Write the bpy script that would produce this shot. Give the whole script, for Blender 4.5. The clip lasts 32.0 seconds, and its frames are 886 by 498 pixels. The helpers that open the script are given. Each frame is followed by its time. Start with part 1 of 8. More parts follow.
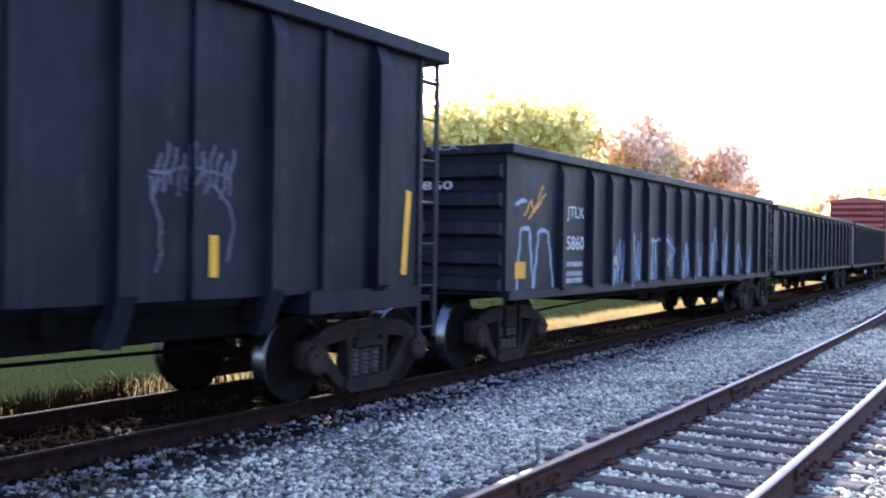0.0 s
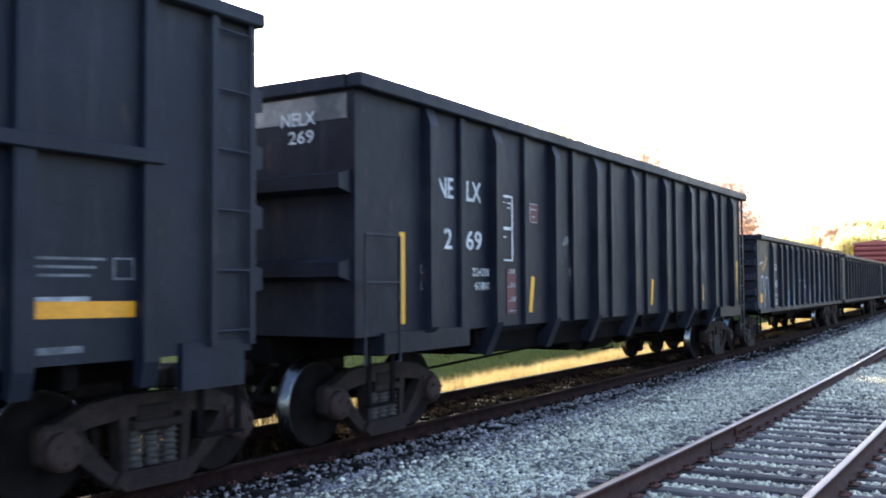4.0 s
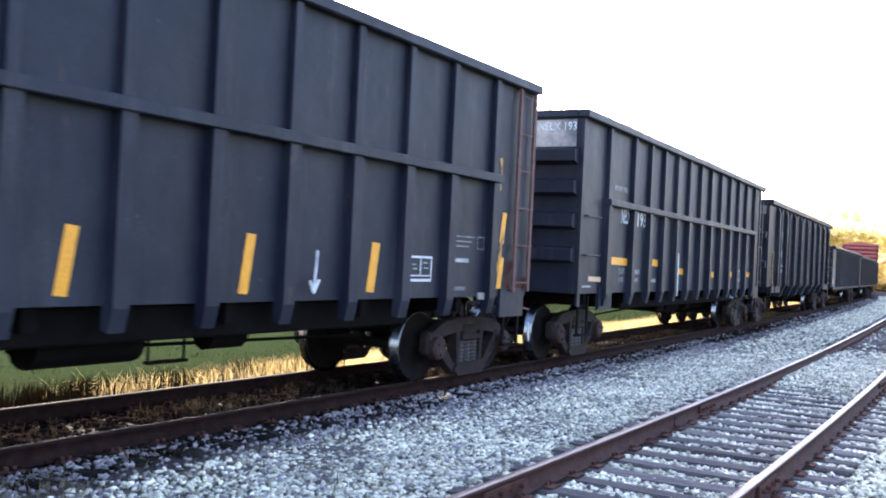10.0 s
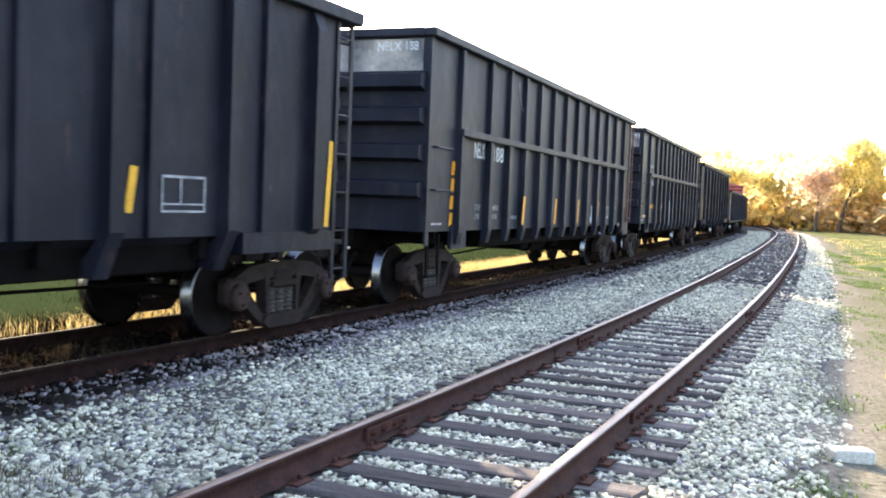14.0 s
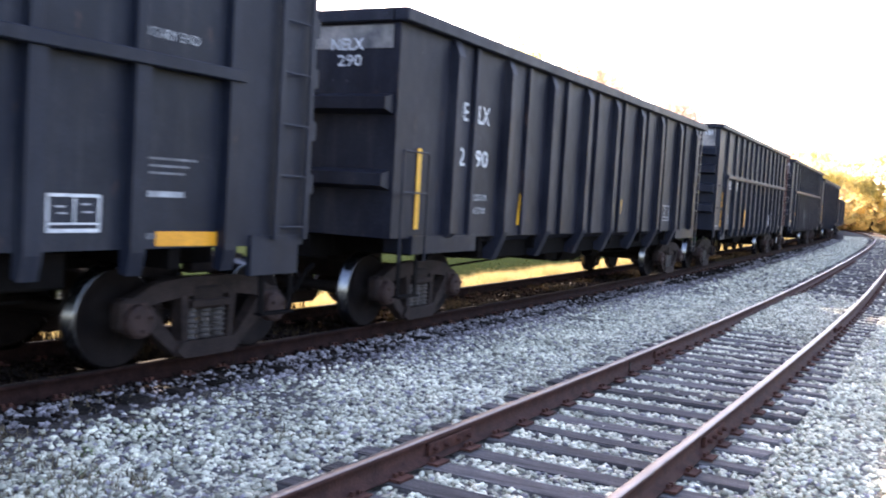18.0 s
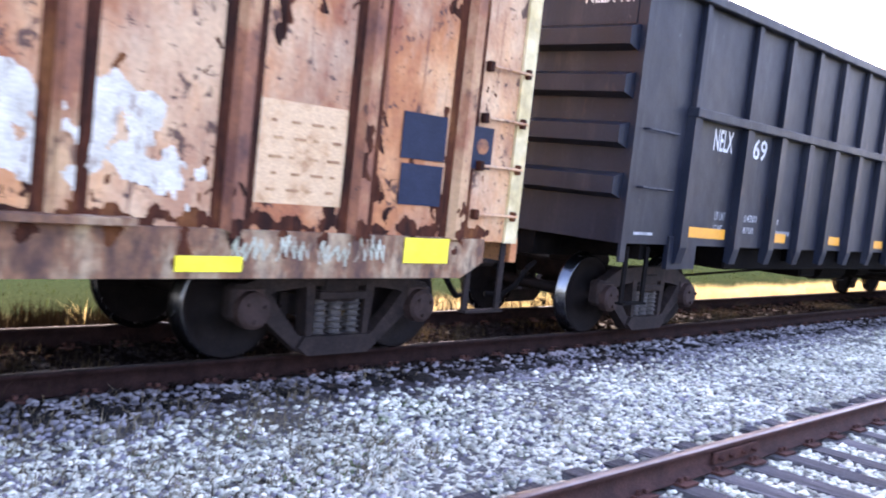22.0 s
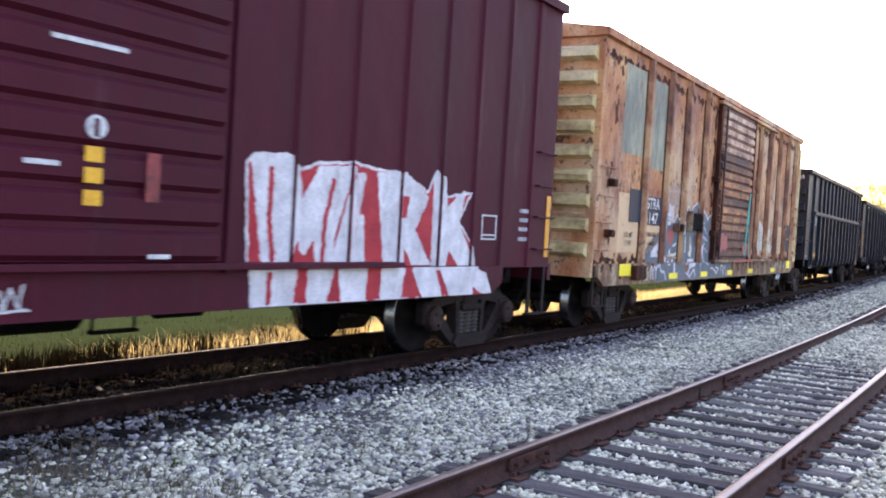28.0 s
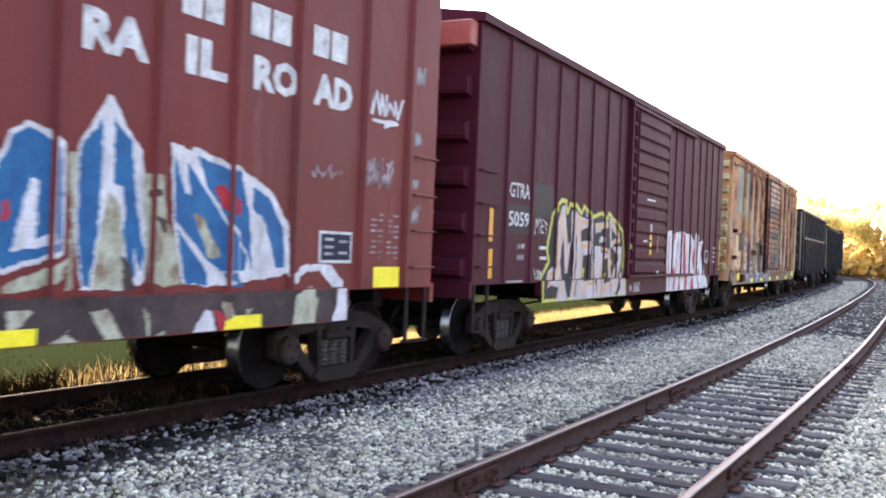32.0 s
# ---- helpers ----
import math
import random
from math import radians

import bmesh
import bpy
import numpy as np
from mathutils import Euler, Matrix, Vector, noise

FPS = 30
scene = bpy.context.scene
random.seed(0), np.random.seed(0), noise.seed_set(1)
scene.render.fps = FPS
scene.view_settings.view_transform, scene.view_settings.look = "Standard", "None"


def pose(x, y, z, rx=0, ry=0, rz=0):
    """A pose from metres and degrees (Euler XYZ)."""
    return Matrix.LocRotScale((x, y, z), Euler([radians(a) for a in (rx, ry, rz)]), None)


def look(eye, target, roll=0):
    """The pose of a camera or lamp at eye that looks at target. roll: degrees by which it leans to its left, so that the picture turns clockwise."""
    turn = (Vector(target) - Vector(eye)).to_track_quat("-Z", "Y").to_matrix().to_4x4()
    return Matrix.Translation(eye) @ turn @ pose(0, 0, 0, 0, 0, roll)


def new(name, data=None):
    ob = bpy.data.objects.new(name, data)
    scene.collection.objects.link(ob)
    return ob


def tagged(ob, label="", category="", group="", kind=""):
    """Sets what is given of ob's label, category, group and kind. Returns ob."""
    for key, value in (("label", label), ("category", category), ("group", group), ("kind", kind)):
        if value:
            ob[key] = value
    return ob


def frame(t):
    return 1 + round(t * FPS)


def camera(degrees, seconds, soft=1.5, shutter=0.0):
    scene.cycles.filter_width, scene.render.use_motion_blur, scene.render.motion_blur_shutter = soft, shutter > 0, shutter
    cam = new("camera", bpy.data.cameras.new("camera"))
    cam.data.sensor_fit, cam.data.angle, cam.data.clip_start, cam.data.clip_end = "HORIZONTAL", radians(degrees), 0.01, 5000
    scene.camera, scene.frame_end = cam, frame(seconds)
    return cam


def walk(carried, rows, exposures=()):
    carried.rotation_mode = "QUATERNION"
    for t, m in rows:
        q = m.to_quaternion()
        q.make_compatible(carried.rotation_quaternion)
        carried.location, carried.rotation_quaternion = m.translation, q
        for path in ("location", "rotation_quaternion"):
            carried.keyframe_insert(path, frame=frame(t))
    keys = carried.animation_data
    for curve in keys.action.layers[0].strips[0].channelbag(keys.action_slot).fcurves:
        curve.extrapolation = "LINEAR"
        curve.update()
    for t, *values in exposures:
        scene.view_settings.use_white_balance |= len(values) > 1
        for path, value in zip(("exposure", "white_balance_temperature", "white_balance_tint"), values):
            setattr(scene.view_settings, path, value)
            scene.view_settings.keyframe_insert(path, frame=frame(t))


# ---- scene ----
# Metres, z up, z = 0 at the rail tops. The two tracks bend to the left round (-RADIUS, 0), less sharply from 25 m on.
RADIUS = 520.0
MAIN = -7.35      # offset of the middle of the main track
SIDING = -2.45    # offset of the middle of the empty track
cam = camera(50.23, 32.0, soft=1.9, shutter=0.4)
walk(cam, [
    (0, pose(-0.023, -0.033, 1.656, 89.71, -0.92, 33.11)),
    (0.5, pose(-0.050, -0.043, 1.658, 90.76, -1.01, 33.91)),
    (1, pose(-0.068, -0.055, 1.639, 91.13, -0.37, 32.77)),
    (1.5, pose(-0.061, -0.027, 1.650, 91.24, -0.01, 33.50)),
    (2, pose(-0.039, -0.063, 1.656, 91.26, 0.08, 33.49)),
    (2.5, pose(-0.019, -0.035, 1.663, 91.57, -0.49, 32.87)),
    (4.5, pose(-0.015, 0.050, 1.686, 92.69, 0.77, 33.64)),
    (5, pose(-0.019, 0.005, 1.695, 93.20, 0.35, 34.74)),
    (5.5, pose(-0.010, -0.069, 1.684, 93.34, 0.31, 33.06)),
    (6, pose(0.001, -0.052, 1.687, 93.28, -0.71, 33.34)),
    (6.5, pose(-0.004, -0.112, 1.674, 92.96, -0.52, 34.43)),
    (7, pose(0.029, -0.049, 1.594, 93.80, -2.12, 37.72)),
    (7.5, pose(0.012, -0.068, 1.596, 91.46, -4.01, 37.46)),
    (8, pose(0.036, -0.065, 1.611, 90.71, -3.80, 38.08)),
    (8.5, pose(0.011, 0.001, 1.597, 90.59, -3.15, 36.65)),
    (9, pose(0.036, -0.040, 1.622, 90.11, -3.13, 34.54)),
    (9.5, pose(0.022, -0.033, 1.628, 90.39, -3.07, 33.42)),
    (10, pose(0.025, -0.014, 1.640, 90.41, -2.76, 31.76)),
    (10.5, pose(0.031, 0.013, 1.648, 91.04, -3.03, 31.07)),
    (11, pose(-0.004, 0.049, 1.611, 90.78, -2.65, 30.01)),
    (11.5, pose(0.000, 0.031, 1.595, 89.60, -1.25, 29.64)),
    (12, pose(0.018, 0.055, 1.641, 87.36, 0.70, 28.17)),
    (12.5, pose(0.044, 0.032, 1.638, 88.71, -0.47, 26.30)),
    (13, pose(0.021, 0.066, 1.621, 88.37, -1.15, 25.04)),
    (13.5, pose(0.040, 0.038, 1.621, 88.12, -1.62, 26.11)),
    (14, pose(0.030, 0.073, 1.608, 87.07, -2.26, 24.87)),
    (14.5, pose(0.043, 0.101, 1.624, 86.65, -1.86, 26.49)),
    (16.5, pose(0.102, 0.180, 1.731, 86.38, -3.71, 27.81)),
    (17, pose(0.112, 0.161, 1.750, 86.56, -3.58, 27.83)),
    (17.5, pose(0.113, 0.150, 1.756, 86.21, -3.62, 28.96)),
    (18, pose(0.102, 0.202, 1.743, 86.59, -3.31, 30.11)),
    (18.5, pose(0.056, 0.128, 1.697, 87.12, -2.88, 32.71)),
    (19, pose(0.031, 0.095, 1.788, 86.34, -3.38, 32.77)),
    (19.5, pose(0.016, 0.070, 1.787, 87.11, -4.39, 33.40)),
    (20, pose(-0.027, 0.020, 1.698, 86.55, -4.10, 37.19)),
    (20.5, pose(0.003, 0.001, 1.706, 87.81, -3.77, 48.97)),
    (21, pose(-0.023, 0.020, 1.711, 86.15, -6.22, 53.35)),
    (21.5, pose(-0.013, -0.058, 1.784, 84.52, -7.64, 49.70)),
    (22, pose(-0.121, -0.082, 1.684, 85.38, -6.19, 45.19)),
    (22.5, pose(-0.086, -0.113, 1.702, 85.96, -6.40, 41.15)),
    (23, pose(-0.107, -0.127, 1.685, 86.06, -5.82, 39.95)),
    (23.5, pose(-0.108, -0.115, 1.693, 86.29, -5.61, 39.59)),
    (24, pose(-0.103, -0.109, 1.710, 86.64, -5.22, 39.14)),
    (24.5, pose(-0.057, -0.109, 1.655, 86.91, -4.81, 38.55)),
    (25, pose(-0.071, -0.069, 1.713, 86.87, -5.12, 37.45)),
    (25.5, pose(-0.048, -0.046, 1.691, 86.79, -6.20, 35.56)),
    (27.5, pose(-0.053, 0.009, 1.601, 88.34, -3.82, 33.40)),
    (28, pose(-0.027, -0.032, 1.619, 88.46, -3.36, 33.06)),
    (28.5, pose(-0.003, -0.041, 1.620, 88.39, -3.60, 32.15)),
    (29, pose(-0.035, 0.001, 1.598, 88.83, -3.22, 32.32)),
    (29.5, pose(-0.037, -0.003, 1.616, 89.18, -3.22, 31.78)),
    (30, pose(-0.025, -0.013, 1.615, 89.83, -3.63, 30.87)),
    (30.5, pose(-0.022, -0.004, 1.609, 89.57, -2.57, 29.34)),
    (31, pose(-0.033, 0.083, 1.603, 89.43, -1.30, 29.63)),
    (31.5, pose(0.006, 0.021, 1.622, 90.37, -1.99, 29.65)),
    (32, pose(-0.010, 0.012, 1.618, 89.79, -2.34, 29.94)),
], exposures=[(0, 2.17, 5560, 26), (2.5, 2.22, 5560, 24), (4.5, 2.27, 6200, 14), (6, 2.32, 6200, 14), (7, 2.36, 6050, 16), (8, 2.76, 5350, 26), (9, 2.98, 5700, 21), (10, 2.88, 6100, 22), (12, 2.88, 6350, 19), (13, 2.71, 6850, 16), (17, 2.63, 6600, 21), (19, 2.76, 6500, 27), (20, 2.73, 6550, 25), (21, 3.21, 6300, 34), (22, 3.23, 6200, 34), (23, 2.88, 6050, 37), (24, 2.78, 6150, 32), (25, 2.51, 6350, 33), (26, 2.46, 6100, 29), (28, 2.46, 6780, 28), (30, 2.49, 6850, 27), (31, 2.61, 6750, 24), (32, 2.56, 7250, 26)])

# How far the train has gone along the main track, in metres, by seconds.
GONE = {0: 0.00, 0.5: 1.77, 1: 3.54, 1.5: 5.27, 2: 7.03, 2.5: 8.79, 4.5: 15.88, 5: 17.68, 5.5: 19.50, 6: 21.34, 6.5: 23.19, 7: 25.04, 7.5: 26.92, 8: 28.81, 8.5: 30.70, 9: 32.61, 9.5: 34.51, 10: 36.39, 10.5: 38.26, 11: 40.14, 11.5: 42.05, 12: 43.98, 12.5: 45.89, 13: 47.76, 13.5: 49.63, 14: 51.48, 14.5: 53.30, 16.5: 60.50, 17: 62.31, 17.5: 64.10, 18: 65.90, 18.5: 67.73, 19: 69.62, 19.5: 71.52, 20: 73.43, 20.5: 75.34, 21: 77.26, 21.5: 79.20, 22: 81.14, 22.5: 83.09, 23: 85.06, 23.5: 87.03, 24: 88.98, 24.5: 90.91, 25: 92.84, 25.5: 94.77, 27.5: 102.47, 28: 104.41, 28.5: 106.34, 29: 108.27, 29.5: 110.19, 30: 112.11, 30.5: 114.00, 31: 115.88, 31.5: 117.77, 32: 119.68}


def gone(t):
    return float(np.interp(t, list(GONE), list(GONE.values())))


def ease(s):
    """How far the tracks run outside the circle where the bend grows gentler."""
    p, q = np.clip(np.asarray(s, dtype=float) - 25, 0, 50), np.clip(np.asarray(s, dtype=float) - 75, 0, 108)
    return 0.00065 * p * p + 0.065 * q - 0.0003 * q * q


def place(s, off, z=0.0, turn=0.0):
    """A pose on the bend: s metres along it, off metres to its right, facing along it."""
    a = s / RADIUS
    r = RADIUS + off + float(ease(s))
    swing = math.degrees(float(ease(s + 0.5) - ease(s - 0.5)))
    return pose(r * math.cos(a) - RADIUS, r * math.sin(a), z, 0, 0, math.degrees(a) - swing + turn)


# ---- world, sun ----
SUN_UP, SUN_LEFT = 27.0, 43.0     # degrees over the horizon; degrees to the left of the track
world = bpy.data.worlds.new("world")
scene.world = world
world.use_nodes = True
sky = world.node_tree.nodes.new("ShaderNodeTexSky")
sky.sky_type, sky.sun_disc = "NISHITA", False
sky.sun_elevation, sky.sun_rotation = radians(SUN_UP), radians(-SUN_LEFT)
sky.dust_density, sky.air_density = 2.0, 1.0
world.node_tree.links.new(sky.outputs[0], world.node_tree.nodes["Background"].inputs[0])
world.node_tree.nodes["Background"].inputs[1].default_value = 0.15
sun = new("sun", bpy.data.lights.new("sun", "SUN"))
sun.data.energy, sun.data.angle, sun.data.color = 3.2, radians(0.6), (1.0, 0.86, 0.64)
sun_dir = Vector((-math.sin(radians(SUN_LEFT)) * math.cos(radians(SUN_UP)), math.cos(radians(SUN_LEFT)) * math.cos(radians(SUN_UP)), math.sin(radians(SUN_UP))))
sun.matrix_basis = look(sun_dir * 100, (0, 0, 0))


# ---- materials ----
def material(name, colors, rough=0.7, metal=0.0, grain=8.0, stretch=(1, 1, 1), contrast=(0.35, 0.65), bump=0.15, fine=60.0, fine_amount=0.25, island=0.0, spec=0.5, random_object=0.0, through_light=0.0, wear=None, dent=0.0):
    """A surface of two or three colours mixed by noise, with fine grain, relief and, where wanted, a tone for each piece."""
    m = bpy.data.materials.new(name)
    m.use_nodes = True
    n, l = m.node_tree.nodes, m.node_tree.links
    p = n["Principled BSDF"]
    p.inputs["Metallic"].default_value = metal
    p.inputs["Specular IOR Level"].default_value = spec
    tc = n.new("ShaderNodeTexCoord")
    mp = n.new("ShaderNodeMapping")
    mp.inputs["Scale"].default_value = stretch
    l.new(tc.outputs["Object"], mp.inputs["Vector"])
    no = n.new("ShaderNodeTexNoise")
    no.inputs["Scale"].default_value, no.inputs["Detail"].default_value, no.inputs["Roughness"].default_value = grain, 8, 0.62
    l.new(mp.outputs[0], no.inputs["Vector"])
    ramp = n.new("ShaderNodeValToRGB")
    e = ramp.color_ramp.elements
    e[0].position, e[1].position = contrast
    e[0].color, e[1].color = (*colors[0], 1), (*colors[-1], 1)
    if len(colors) > 2:
        k = ramp.color_ramp.elements.new(sum(contrast) / 2)
        k.color = (*colors[1], 1)
    l.new(no.outputs[0], ramp.inputs[0])
    out = ramp.outputs[0]
    for tone, size, squeeze, low, high, amount in wear or ():
        # stains: streaks where the squeeze is tall, blotches where it is even
        wm = n.new("ShaderNodeMapping")
        wm.inputs["Scale"].default_value = squeeze
        wm.inputs["Location"].default_value = (size * 1.7, size * 0.9, low * 5)
        l.new(tc.outputs["Object"], wm.inputs["Vector"])
        wn = n.new("ShaderNodeTexNoise")
        wn.inputs["Scale"].default_value, wn.inputs["Detail"].default_value, wn.inputs["Roughness"].default_value = size, 7, 0.68
        l.new(wm.outputs[0], wn.inputs["Vector"])
        wr = n.new("ShaderNodeMapRange")
        wr.inputs["From Min"].default_value, wr.inputs["From Max"].default_value = low, high
        wr.inputs["To Max"].default_value = amount
        l.new(wn.outputs[0], wr.inputs["Value"])
        wx = n.new("ShaderNodeMix")
        wx.data_type = "RGBA"
        l.new(wr.outputs[0], wx.inputs[0])
        l.new(out, wx.inputs[6])
        wx.inputs[7].default_value = (*tone, 1)
        out = wx.outputs[2]
    f = n.new("ShaderNodeTexNoise")
    f.inputs["Scale"].default_value, f.inputs["Detail"].default_value = fine, 5
    l.new(tc.outputs["Object"], f.inputs["Vector"])
    mr = n.new("ShaderNodeMapRange")
    mr.inputs["From Min"].default_value, mr.inputs["From Max"].default_value = 0.25, 0.75
    mr.inputs["To Min"].default_value, mr.inputs["To Max"].default_value = 1 - fine_amount, 1 + fine_amount
    l.new(f.outputs[0], mr.inputs["Value"])
    value = mr.outputs[0]
    if island or random_object:
        src = n.new("ShaderNodeNewGeometry").outputs["Random Per Island"] if island else n.new("ShaderNodeObjectInfo").outputs["Random"]
        amount = island or random_object
        r2 = n.new("ShaderNodeMapRange")
        r2.inputs["To Min"].default_value, r2.inputs["To Max"].default_value = 1 - amount, 1 + amount
        l.new(src, r2.inputs["Value"])
        mul = n.new("ShaderNodeMath")
        mul.operation = "MULTIPLY"
        l.new(value, mul.inputs[0])
        l.new(r2.outputs[0], mul.inputs[1])
        value = mul.outputs[0]
    sc = n.new("ShaderNodeVectorMath")
    sc.operation = "SCALE"
    l.new(out, sc.inputs[0])
    l.new(value, sc.inputs["Scale"])
    l.new(sc.outputs[0], p.inputs["Base Color"])
    rr = n.new("ShaderNodeMapRange")
    rr.inputs["To Min"].default_value, rr.inputs["To Max"].default_value = max(0.05, rough - 0.12), min(1, rough + 0.12)
    l.new(no.outputs[0], rr.inputs["Value"])
    l.new(rr.outputs[0], p.inputs["Roughness"])
    if bump:
        b = n.new("ShaderNodeBump")
        b.inputs["Strength"].default_value, b.inputs["Distance"].default_value = bump, 0.02
        l.new(f.outputs[0], b.inputs["Height"])
        l.new(b.outputs[0], p.inputs["Normal"])
        if dent:
            dn = n.new("ShaderNodeTexNoise")
            dn.inputs["Scale"].default_value, dn.inputs["Detail"].default_value = 1.6, 2
            l.new(tc.outputs["Object"], dn.inputs["Vector"])
            db = n.new("ShaderNodeBump")
            db.inputs["Strength"].default_value, db.inputs["Distance"].default_value = dent, 0.12
            l.new(dn.outputs[0], db.inputs["Height"])
            l.new(db.outputs[0], b.inputs["Normal"])
    if through_light:
        t = n.new("ShaderNodeBsdfTranslucent")
        l.new(sc.outputs[0], t.inputs[0])
        mix = n.new("ShaderNodeMixShader")
        mix.inputs[0].default_value = through_light
        l.new(p.outputs[0], mix.inputs[1])
        l.new(t.outputs[0], mix.inputs[2])
        l.new(mix.outputs[0], n["Material Output"].inputs[0])
    return m


